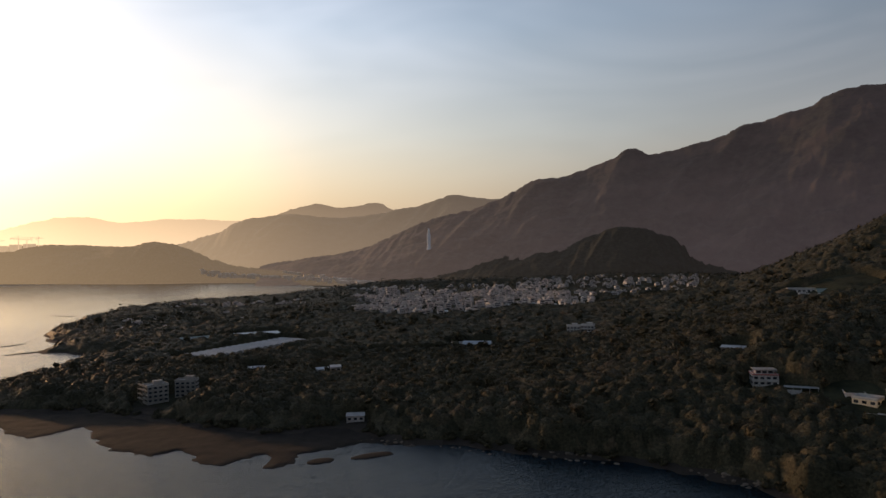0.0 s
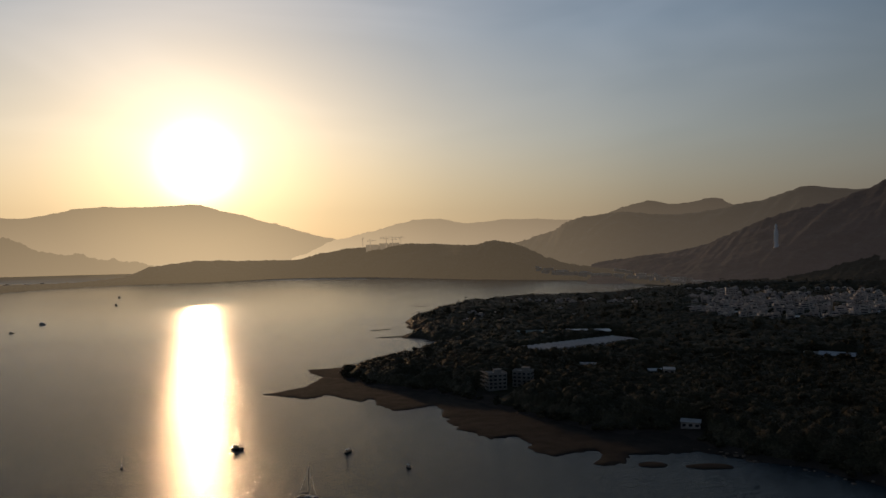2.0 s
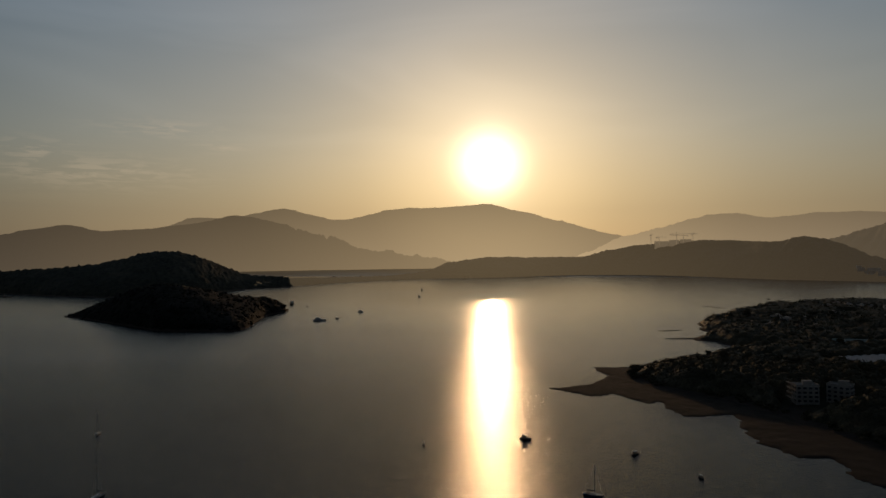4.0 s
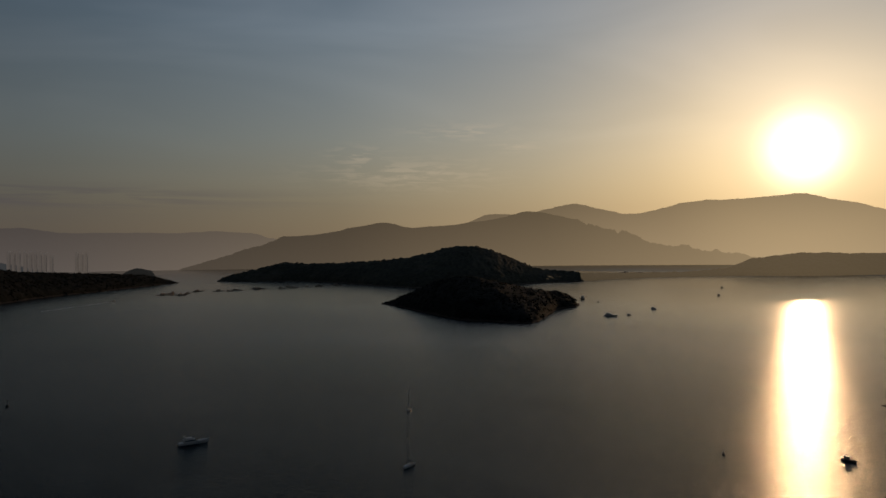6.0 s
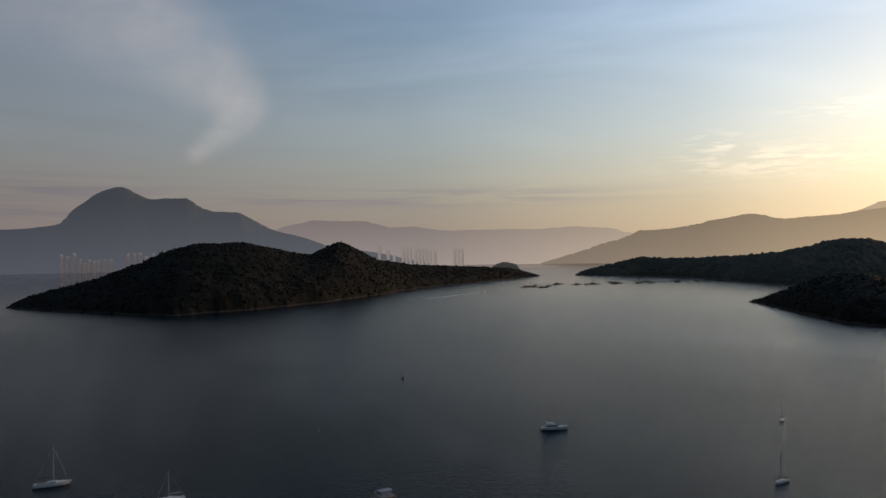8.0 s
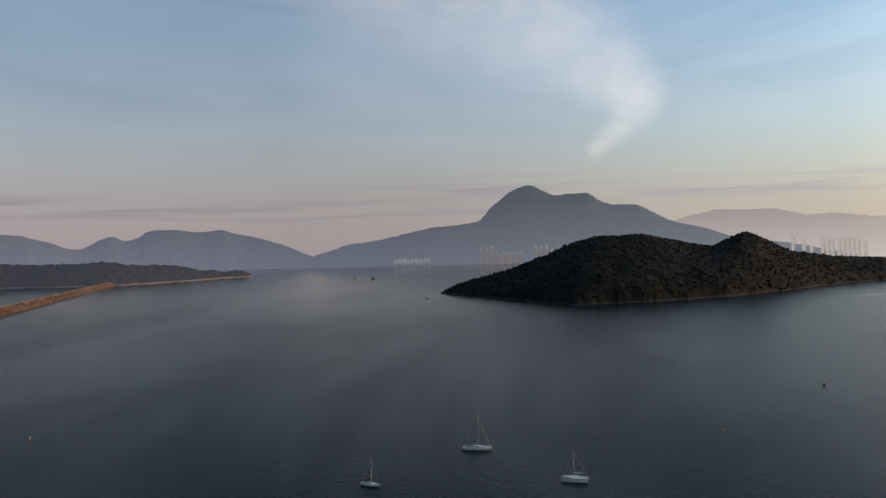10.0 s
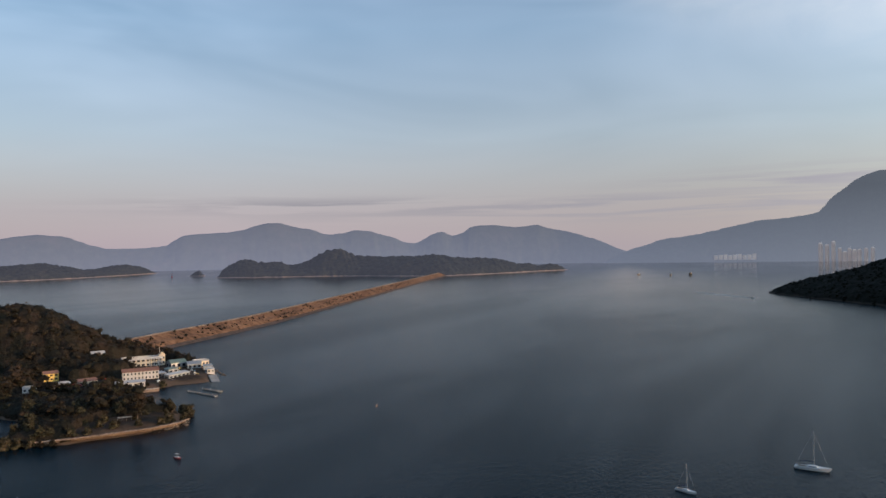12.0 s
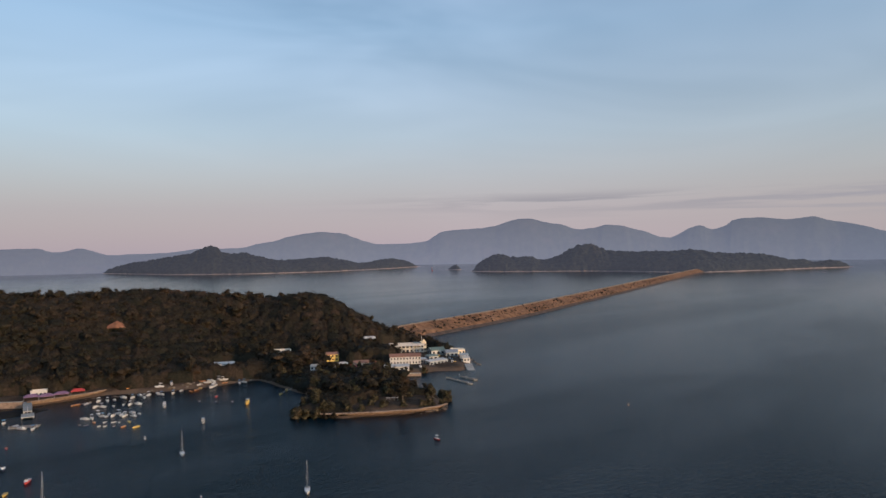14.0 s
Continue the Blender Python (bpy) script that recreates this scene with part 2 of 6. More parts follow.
# ---- forms ----
def lattice(ix, iy, seed):
    h = (ix * 374761393 + iy * 668265263 + seed * 1442695041) & 0x7FFFFFFF
    h = ((h ^ (h >> 13)) * 1274126177) & 0x7FFFFFFF
    return ((h ^ (h >> 16)) & 0xFFFF) / 65535.0


def grain(x, y, seed=0):
    """Smooth value noise in the plane, 0 to 1."""
    x, y = np.asarray(x, float), np.asarray(y, float)
    ix, iy = np.floor(x).astype(np.int64), np.floor(y).astype(np.int64)
    u, v = x - ix, y - iy
    u, v = u * u * (3 - 2 * u), v * v * (3 - 2 * v)
    a, b = lattice(ix, iy, seed), lattice(ix + 1, iy, seed)
    c, d = lattice(ix, iy + 1, seed), lattice(ix + 1, iy + 1, seed)
    return (a * (1 - u) + b * u) * (1 - v) + (c * (1 - u) + d * u) * v


def fbm(x, y, octaves=5, seed=0, ridged=False):
    total, size, norm = 0.0, 1.0, 0.0
    for k in range(octaves):
        n = grain(x, y, seed + k * 17)
        total = total + size * (1 - abs(2 * n - 1) if ridged else n)
        norm, size, x, y = norm + size, size * 0.5, x * 2.03 + 7.1, y * 2.03 - 3.7
    return total / norm


def smooth(xs, ys, x):
    """A monotone cubic through the control points."""
    xs, ys = np.asarray(xs, float), np.asarray(ys, float)
    h, d = np.diff(xs), np.diff(ys) / np.diff(xs)
    m = np.zeros(len(xs))
    m[0], m[-1] = d[0], d[-1]
    for i in range(1, len(xs) - 1):
        m[i] = 0 if d[i - 1] * d[i] <= 0 else 2 * d[i - 1] * d[i] / (d[i - 1] + d[i])
    i = np.clip(np.searchsorted(xs, x) - 1, 0, len(xs) - 2)
    t = np.clip((x - xs[i]) / h[i], 0, 1)
    return ((1 + 2 * t) * (1 - t) ** 2 * ys[i] + t * (1 - t) ** 2 * h[i] * m[i]
            + t * t * (3 - 2 * t) * ys[i + 1] + t * t * (t - 1) * h[i] * m[i + 1])


def mesh_object(name, verts, faces, mat, flat=False):
    """One mesh from arrays; faces is an array of triangles or quads."""
    me = bpy.data.meshes.new(name)
    verts, faces = np.asarray(verts, np.float32), np.asarray(faces, np.int32)
    n = faces.shape[1]
    me.vertices.add(len(verts))
    me.vertices.foreach_set("co", verts.ravel())
    me.loops.add(faces.size)
    me.loops.foreach_set("vertex_index", faces.ravel())
    me.polygons.add(len(faces))
    me.polygons.foreach_set("loop_start", np.arange(0, faces.size, n, dtype=np.int32))
    me.polygons.foreach_set("loop_total", np.full(len(faces), n, np.int32))
    me.polygons.foreach_set("use_smooth", np.full(len(faces), not flat))
    me.materials.append(mat)
    me.update(calc_edges=True)
    return new(name, me)


def sheet(name, grid, mat):
    """A mesh over a grid of points, rows by columns."""
    r, c = grid.shape[:2]
    i = np.arange(r * c).reshape(r, c)
    faces = np.stack([i[:-1, :-1], i[1:, :-1], i[1:, 1:], i[:-1, 1:]], -1).reshape(-1, 4)
    return mesh_object(name, grid.reshape(-1, 3), faces, mat)


def polar(az, r):
    a = np.radians(az)
    return -np.sin(a) * r, np.cos(a) * r


def rise(prof, az, r, power, seed, rough, back=0.7):
    """Height of a hill whose foot, crest and crest height follow the plan rows (bearing, foot, crest angle, crest distance)."""
    b, foot, crest_el, crest = np.array(prof).T
    rs, rt = smooth(b, foot, az), smooth(b, crest, az)
    x, y = polar(az, r)
    rs = rs + (rt - rs) * 0.12 * (fbm(x / 60, y / 60, 4, seed + 3) - 0.5)
    zt = np.maximum(EYE[2] + rt * np.tan(np.radians(smooth(b, crest_el, az))), 0.3)
    u = (r - rs) / (rt - rs)
    up = np.clip(u, 0, 1) ** power
    down = np.clip(1 - (u - 1) / back, 0, 1) ** 1.2
    z = zt * np.where(u < 1, up, down)
    gully = fbm(x / (zt + 60), y / (zt + 60), 5, seed, True) - 0.62
    shape = np.clip(u, 0, 1) * np.clip(1.25 - np.clip(u, 0, 1), 0, 1) * np.where(u > 1, down, 1)
    z = z + zt * rough * gully * shape * 2.2
    return np.where(u < 0, -2.0 + 0 * z, z), u


def hill(name, prof, mat, power=0.8, seed=1, rough=0.25, step=0.08, rings=30, canopy=3.0, back=0.7, crag=0.0):
    """A hill, island or range built over the plan rows."""
    b = np.array(prof)
    az = np.arange(b[0, 0], b[-1, 0] + step / 2, step)
    u = np.concatenate([[-0.02], np.linspace(0, 1, rings) ** 1.15, 1 + np.linspace(0.04, back, 10)])
    rs, rt = smooth(b[:, 0], b[:, 1], az), smooth(b[:, 0], b[:, 3], az)
    A = np.repeat(az[:, None], len(u), 1)
    R = np.minimum(rs[:, None] - 12 + (rt - rs + 12)[:, None] * u[None, :], 4985)
    z, _ = rise(prof, A, R, power, seed, rough, back)
    x, y = polar(A, R)
    edge = np.clip(np.minimum(A - az[0], az[-1] - A) / 0.4, 0, 1)
    bumps = (fbm(x / 9, y / 9, 3, seed + 9) - 0.45) * canopy * 2 * np.clip(z / 4, 0, 1)
    bumps = bumps + (fbm(x / 90, y / 90, 4, seed + 5) - 0.5) * crag * np.clip(z / 60, 0, 1)
    z = np.where(z > 0, (z + bumps) * edge, z)
    return sheet(name, np.stack([x, y, z], -1), mat)


# ---- water ----
def water():
    rings = np.concatenate([[0.0], np.geomspace(40, 4990, 60)])
    az = np.linspace(0, 360, 181)
    A, R = np.meshgrid(az, rings)
    x, y = polar(A, R)
    ob = sheet("water", np.stack([x, y, 0 * x], -1), MAT["water"])
    return tagged(ob, "rippled sea bay at low sun", "water", kind="structure")


water()
# ---- far ranges: plain backdrop of distance ----
def rows(pairs, foot, crest):
    return [(a, foot, e, crest) for a, e in pairs]


# each range glows with painted haze, set by air and tint
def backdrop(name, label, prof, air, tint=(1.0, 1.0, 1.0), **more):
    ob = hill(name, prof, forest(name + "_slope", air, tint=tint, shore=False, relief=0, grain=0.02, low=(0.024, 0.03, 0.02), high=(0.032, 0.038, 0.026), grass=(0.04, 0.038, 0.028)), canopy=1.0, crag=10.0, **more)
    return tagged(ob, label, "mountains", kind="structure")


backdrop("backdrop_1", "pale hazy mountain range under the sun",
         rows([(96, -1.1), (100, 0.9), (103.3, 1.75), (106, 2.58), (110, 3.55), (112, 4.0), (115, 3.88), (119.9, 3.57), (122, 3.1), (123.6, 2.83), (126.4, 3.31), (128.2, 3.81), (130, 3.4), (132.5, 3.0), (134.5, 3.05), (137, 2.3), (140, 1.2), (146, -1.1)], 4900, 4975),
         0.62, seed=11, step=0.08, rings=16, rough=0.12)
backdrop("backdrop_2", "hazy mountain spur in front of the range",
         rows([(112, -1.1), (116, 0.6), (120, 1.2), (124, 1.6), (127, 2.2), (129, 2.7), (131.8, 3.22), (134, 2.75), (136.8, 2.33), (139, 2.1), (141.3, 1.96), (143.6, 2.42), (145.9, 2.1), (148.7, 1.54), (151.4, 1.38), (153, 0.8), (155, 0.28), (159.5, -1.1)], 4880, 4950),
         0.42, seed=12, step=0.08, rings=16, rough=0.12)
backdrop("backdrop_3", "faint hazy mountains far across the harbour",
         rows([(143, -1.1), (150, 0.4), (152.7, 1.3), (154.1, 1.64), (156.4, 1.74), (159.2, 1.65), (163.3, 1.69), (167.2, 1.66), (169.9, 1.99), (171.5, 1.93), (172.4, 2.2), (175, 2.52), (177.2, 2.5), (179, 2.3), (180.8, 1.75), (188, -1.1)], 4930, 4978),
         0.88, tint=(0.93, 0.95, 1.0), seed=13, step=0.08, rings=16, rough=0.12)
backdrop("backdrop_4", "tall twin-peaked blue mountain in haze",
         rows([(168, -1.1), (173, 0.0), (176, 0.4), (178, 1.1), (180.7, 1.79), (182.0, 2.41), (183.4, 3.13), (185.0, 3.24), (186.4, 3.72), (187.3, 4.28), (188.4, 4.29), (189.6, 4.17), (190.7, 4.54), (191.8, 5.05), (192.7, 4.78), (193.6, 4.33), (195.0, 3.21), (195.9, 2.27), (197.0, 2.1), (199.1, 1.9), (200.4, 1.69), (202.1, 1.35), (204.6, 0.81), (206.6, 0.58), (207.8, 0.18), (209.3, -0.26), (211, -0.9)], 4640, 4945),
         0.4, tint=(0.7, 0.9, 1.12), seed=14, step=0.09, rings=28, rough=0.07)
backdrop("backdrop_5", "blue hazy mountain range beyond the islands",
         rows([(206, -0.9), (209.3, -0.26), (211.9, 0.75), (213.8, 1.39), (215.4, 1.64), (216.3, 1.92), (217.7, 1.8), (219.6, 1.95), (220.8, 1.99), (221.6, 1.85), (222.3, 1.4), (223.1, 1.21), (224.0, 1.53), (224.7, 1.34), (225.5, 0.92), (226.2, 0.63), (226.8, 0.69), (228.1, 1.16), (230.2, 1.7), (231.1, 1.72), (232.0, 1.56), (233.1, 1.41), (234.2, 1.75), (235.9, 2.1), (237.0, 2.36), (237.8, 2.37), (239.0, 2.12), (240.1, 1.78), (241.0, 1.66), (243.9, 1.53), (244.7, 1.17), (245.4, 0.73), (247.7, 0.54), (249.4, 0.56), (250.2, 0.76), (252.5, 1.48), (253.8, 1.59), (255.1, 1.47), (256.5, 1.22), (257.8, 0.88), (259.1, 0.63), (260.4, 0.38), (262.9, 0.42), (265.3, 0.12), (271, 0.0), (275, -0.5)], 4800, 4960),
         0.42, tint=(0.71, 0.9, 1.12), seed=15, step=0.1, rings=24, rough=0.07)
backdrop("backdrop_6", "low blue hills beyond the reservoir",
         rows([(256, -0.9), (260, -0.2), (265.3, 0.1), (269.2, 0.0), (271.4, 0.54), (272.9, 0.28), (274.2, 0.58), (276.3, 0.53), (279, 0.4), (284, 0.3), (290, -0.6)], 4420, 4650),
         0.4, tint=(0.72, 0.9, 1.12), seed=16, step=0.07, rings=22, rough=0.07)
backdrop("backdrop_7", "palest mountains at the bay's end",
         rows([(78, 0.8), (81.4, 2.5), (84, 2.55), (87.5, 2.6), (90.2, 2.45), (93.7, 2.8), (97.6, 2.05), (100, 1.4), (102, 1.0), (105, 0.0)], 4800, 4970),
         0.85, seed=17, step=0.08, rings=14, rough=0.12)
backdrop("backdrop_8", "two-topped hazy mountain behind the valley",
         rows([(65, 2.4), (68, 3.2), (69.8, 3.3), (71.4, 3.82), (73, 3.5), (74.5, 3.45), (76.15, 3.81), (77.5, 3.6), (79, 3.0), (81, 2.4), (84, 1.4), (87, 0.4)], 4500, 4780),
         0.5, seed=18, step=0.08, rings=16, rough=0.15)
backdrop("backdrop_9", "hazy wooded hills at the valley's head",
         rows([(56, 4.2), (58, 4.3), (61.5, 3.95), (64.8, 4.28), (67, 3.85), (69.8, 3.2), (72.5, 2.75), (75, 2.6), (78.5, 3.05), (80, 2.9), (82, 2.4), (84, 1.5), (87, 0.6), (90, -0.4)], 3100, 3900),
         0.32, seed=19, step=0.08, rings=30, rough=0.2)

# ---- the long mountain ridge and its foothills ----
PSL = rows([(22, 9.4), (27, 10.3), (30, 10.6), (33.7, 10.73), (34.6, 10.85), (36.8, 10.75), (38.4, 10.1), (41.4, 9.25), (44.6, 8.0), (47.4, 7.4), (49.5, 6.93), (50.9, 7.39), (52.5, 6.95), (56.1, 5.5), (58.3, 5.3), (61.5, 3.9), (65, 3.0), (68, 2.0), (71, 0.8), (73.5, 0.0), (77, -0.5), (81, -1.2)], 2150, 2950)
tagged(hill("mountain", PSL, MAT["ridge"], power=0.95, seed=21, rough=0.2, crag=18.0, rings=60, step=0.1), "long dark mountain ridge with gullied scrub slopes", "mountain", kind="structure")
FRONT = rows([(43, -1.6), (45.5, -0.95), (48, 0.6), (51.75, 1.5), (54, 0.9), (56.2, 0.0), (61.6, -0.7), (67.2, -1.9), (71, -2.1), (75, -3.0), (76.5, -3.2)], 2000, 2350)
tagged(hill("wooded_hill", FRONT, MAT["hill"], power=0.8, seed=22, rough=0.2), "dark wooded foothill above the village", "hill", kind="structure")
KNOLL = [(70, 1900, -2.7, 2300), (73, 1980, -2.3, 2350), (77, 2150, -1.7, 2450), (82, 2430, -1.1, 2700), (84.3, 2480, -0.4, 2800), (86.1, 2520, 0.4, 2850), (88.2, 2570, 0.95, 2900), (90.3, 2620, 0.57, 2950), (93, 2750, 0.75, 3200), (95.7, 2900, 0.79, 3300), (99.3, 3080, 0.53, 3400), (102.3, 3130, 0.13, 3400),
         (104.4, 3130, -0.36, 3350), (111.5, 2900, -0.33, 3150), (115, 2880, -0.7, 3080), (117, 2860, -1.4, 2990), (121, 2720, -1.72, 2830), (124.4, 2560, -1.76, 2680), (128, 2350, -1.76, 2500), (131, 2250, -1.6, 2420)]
# the far shore has haze painted over it as glow too
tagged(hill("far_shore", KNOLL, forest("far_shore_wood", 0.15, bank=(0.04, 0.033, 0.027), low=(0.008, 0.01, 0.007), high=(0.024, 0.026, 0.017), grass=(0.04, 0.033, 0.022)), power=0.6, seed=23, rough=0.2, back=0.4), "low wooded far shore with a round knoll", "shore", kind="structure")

# ---- islands ----
def island(prof, label, mat="isle", spacing=0.0, crown=9.0, rough=0.09, **more):
    ob = tagged(hill("island", prof, MAT[mat], rough=rough, **more), label, "island")
    if spacing:
        WOODED.append((prof, more["power"], more["seed"], spacing, crown))
    return ob


WOODED = []


island([(127.5, 2330, -1.7, 2480), (131, 2250, -1.42, 2450), (132.4, 2150, -0.88, 2400), (135, 2020, 0.14, 2350), (137, 1980, 0.49, 2350), (138.6, 1960, 0.32, 2350), (140.9, 1990, -0.25, 2350), (144.1, 2150, -0.62, 2480), (148.7, 2500, -0.8, 2700), (151.5, 2630, -0.72, 2800), (153.3, 2650, -1.1, 2800), (156.6, 2680, -1.9, 2780)],
       "low wooded island with one rounded hill", "hazed_isle", power=0.6, seed=31, canopy=6.0)
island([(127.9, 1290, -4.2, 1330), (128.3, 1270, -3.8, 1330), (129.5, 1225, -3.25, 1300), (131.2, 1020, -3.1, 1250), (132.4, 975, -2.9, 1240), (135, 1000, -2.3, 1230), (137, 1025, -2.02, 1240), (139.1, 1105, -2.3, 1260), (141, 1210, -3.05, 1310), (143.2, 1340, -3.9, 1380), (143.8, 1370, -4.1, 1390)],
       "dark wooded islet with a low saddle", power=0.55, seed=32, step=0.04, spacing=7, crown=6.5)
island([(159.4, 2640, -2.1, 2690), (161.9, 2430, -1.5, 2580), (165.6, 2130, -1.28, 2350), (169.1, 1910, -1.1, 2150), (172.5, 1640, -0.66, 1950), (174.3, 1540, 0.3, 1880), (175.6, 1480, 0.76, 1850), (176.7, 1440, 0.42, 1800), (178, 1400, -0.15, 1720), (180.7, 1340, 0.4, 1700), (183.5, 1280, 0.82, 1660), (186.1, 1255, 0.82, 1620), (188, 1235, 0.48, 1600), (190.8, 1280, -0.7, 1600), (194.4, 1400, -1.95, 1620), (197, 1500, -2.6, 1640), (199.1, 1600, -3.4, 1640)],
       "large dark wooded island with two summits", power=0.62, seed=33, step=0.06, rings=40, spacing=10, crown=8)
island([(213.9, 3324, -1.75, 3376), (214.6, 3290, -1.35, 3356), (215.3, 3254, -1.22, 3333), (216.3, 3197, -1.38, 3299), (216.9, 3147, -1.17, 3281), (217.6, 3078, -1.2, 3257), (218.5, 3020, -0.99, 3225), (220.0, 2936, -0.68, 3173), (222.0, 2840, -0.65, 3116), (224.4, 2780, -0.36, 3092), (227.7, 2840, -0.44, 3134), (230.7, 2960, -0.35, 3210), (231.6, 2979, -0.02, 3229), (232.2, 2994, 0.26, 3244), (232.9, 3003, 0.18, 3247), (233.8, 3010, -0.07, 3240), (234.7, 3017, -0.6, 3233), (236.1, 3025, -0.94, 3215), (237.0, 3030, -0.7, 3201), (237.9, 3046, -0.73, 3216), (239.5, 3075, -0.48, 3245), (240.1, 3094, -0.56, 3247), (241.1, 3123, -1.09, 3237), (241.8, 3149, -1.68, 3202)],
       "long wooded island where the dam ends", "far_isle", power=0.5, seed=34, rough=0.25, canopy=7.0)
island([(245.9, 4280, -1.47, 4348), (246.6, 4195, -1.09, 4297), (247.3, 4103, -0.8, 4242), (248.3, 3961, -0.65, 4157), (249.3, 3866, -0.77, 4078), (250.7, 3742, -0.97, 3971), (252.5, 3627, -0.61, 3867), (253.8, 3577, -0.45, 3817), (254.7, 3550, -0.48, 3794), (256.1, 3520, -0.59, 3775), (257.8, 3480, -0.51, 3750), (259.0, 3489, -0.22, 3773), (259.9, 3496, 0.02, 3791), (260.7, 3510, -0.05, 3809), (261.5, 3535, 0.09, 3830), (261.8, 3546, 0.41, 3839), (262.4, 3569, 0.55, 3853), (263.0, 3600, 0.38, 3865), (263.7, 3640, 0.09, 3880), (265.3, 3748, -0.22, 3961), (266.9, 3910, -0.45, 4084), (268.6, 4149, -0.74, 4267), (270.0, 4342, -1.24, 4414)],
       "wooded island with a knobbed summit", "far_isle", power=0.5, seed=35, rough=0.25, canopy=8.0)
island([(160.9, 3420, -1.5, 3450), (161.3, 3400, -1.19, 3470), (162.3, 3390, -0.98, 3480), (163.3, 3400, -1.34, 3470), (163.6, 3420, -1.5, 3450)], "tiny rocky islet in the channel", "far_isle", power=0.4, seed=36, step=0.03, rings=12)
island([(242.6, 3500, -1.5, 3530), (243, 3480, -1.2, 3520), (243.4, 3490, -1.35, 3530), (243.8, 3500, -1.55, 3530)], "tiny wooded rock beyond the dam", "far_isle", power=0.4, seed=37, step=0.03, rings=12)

# ---- mainland ----
COAST = [(556, 95), (550, 62), (545, 46), (550, 26), (556, 11), (560, -2), (552, -40), (553, -80), (562, -108), (510, -122), (482, -130), (428, -106), (408, -130), (398, -165), (401, -192), (428, -206), (465, -196), (522, -213), (526, -245),
         (518, -268), (535, -288), (580, -304), (640, -302), (716, -292), (800, -262), (930, -100), (1000, 150), (900, 500), (400, 1500), (-1000, 3200), (-3200, 2600), (-3000, 1300), (-2100, 800), (-1770, 480), (-1510, 283), (-1500, 190), (-1470, 90), (-1366, -20),
         (-1030, -112), (-909, -76), (-840, -84), (-755, -22), (-690, -58), (-625, -116), (-575, -118), (-530, -80), (-496, -25), (-436, 22), (-396, 70), (-368, 112), (-318, 152), (-250, 222), (-218, 236), (-150, 240), (0, 330), (200, 340), (400, 200)]


def inside(x, y, poly):
    """Signed distance to a closed outline, positive inside."""
    p = np.array(poly, float)
    q = np.roll(p, -1, 0)
    best, odd = np.full(x.shape, 1e12), np.zeros(x.shape, bool)
    for (ax, ay), (bx, by) in zip(p, q):
        dx, dy = bx - ax, by - ay
        t = np.clip(((x - ax) * dx + (y - ay) * dy) / (dx * dx + dy * dy), 0, 1)
        best = np.minimum(best, (x - ax - t * dx) ** 2 + (y - ay - t * dy) ** 2)
        if ay != by:
            odd ^= ((ay > y) != (by > y)) & (x < (bx - ax) * (y - ay) / (by - ay) + ax)
    return np.sqrt(best) * np.where(odd, 1, -1)


def bell(x, y, cx, cy, sx, sy, turn=0.0):
    c, s = math.cos(radians(turn)), math.sin(radians(turn))
    u, v = (x - cx) * c + (y - cy) * s, -(x - cx) * s + (y - cy) * c
    return np.exp(-(u / sx) ** 2 - (v / sy) ** 2)


def land(x, y):
    """Height of the mainland and its headland."""
    x, y = np.asarray(x, float), np.asarray(y, float)
    d = inside(x, y, COAST)
    rough = np.where((x > 380) & (y < 100), 0.25, 1.0)
    d = d + rough * ((fbm(x / 55, y / 55, 4, 41) - 0.5) * 34 + (fbm(x / 12, y / 12, 3, 42) - 0.5) * 8)
    z = np.where(d < 0, np.maximum(d * 0.25, -4), 0.25 + 3.4 * (1 - np.exp(-np.maximum(d, 0) / np.where(rough < 1, 5.0, 22.0))))
    hills = 34 * bell(x, y, -300, 400, 190, 130, -40) + 78 * bell(x, y, -500, 900, 240, 300, 30) + 130 * bell(x, y, -330, 1050, 330, 320) + 14 * bell(x, y, -1300, 1200, 450, 350)
    hills = hills + 9 * bell(x, y, -900, 520, 400, 300)
    hills = hills + 50 * bell(x, y, 830, 90, 140, 190, 8) + 33 * bell(x, y, 790, -110, 90, 110) + 45 * bell(x, y, 714, -214, 66, 62) + 12 * bell(x, y, 690, 80, 90, 200)
    hills = hills + 3.0 * bell(x, y, 440, -160, 40, 40)
    return np.where(d > 0, z + hills * (1 - np.exp(-np.maximum(d, 0) / 60)) * (0.85 + 0.3 * fbm(x / 120, y / 120, 4, 43)), z)


def ground(name, az0, az1, step, r0, r1, ratio, label, mat="wood_near"):
    az = np.arange(az0, az1 + step / 2, step)
    r = r0 * ratio ** np.arange(int(math.log(r1 / r0) / math.log(ratio)) + 1)
    A, R = np.meshgrid(az, r, indexing="ij")
    x, y = polar(A, R)
    return tagged(sheet(name, np.stack([x, y, land(x, y)], -1), MAT[mat]), label, "ground", kind="structure")


ground("ground", 20, 112, 0.25, 180, 2400, 1.0125, "wooded coastal plain with mudflats and rocky shore")
ground("ground_headland", 242, 292, 0.14, 370, 1060, 1.009, "wooded headland with rocky shore", "headland")


# ---- building blocks for things ----
def part(name, bm, mat, parent=None, label="", smooth_faces=False):
    """One bmesh as one mesh object under a thing or part."""
    me = bpy.data.meshes.new(name)
    bm.to_mesh(me)
    bm.free()
    me.materials.append(mat)
    if smooth_faces:
        for p in me.polygons:
            p.use_smooth = True
    ob = new(name, me)
    if parent:
        ob.parent = parent
    return tagged(ob, label) if label else ob


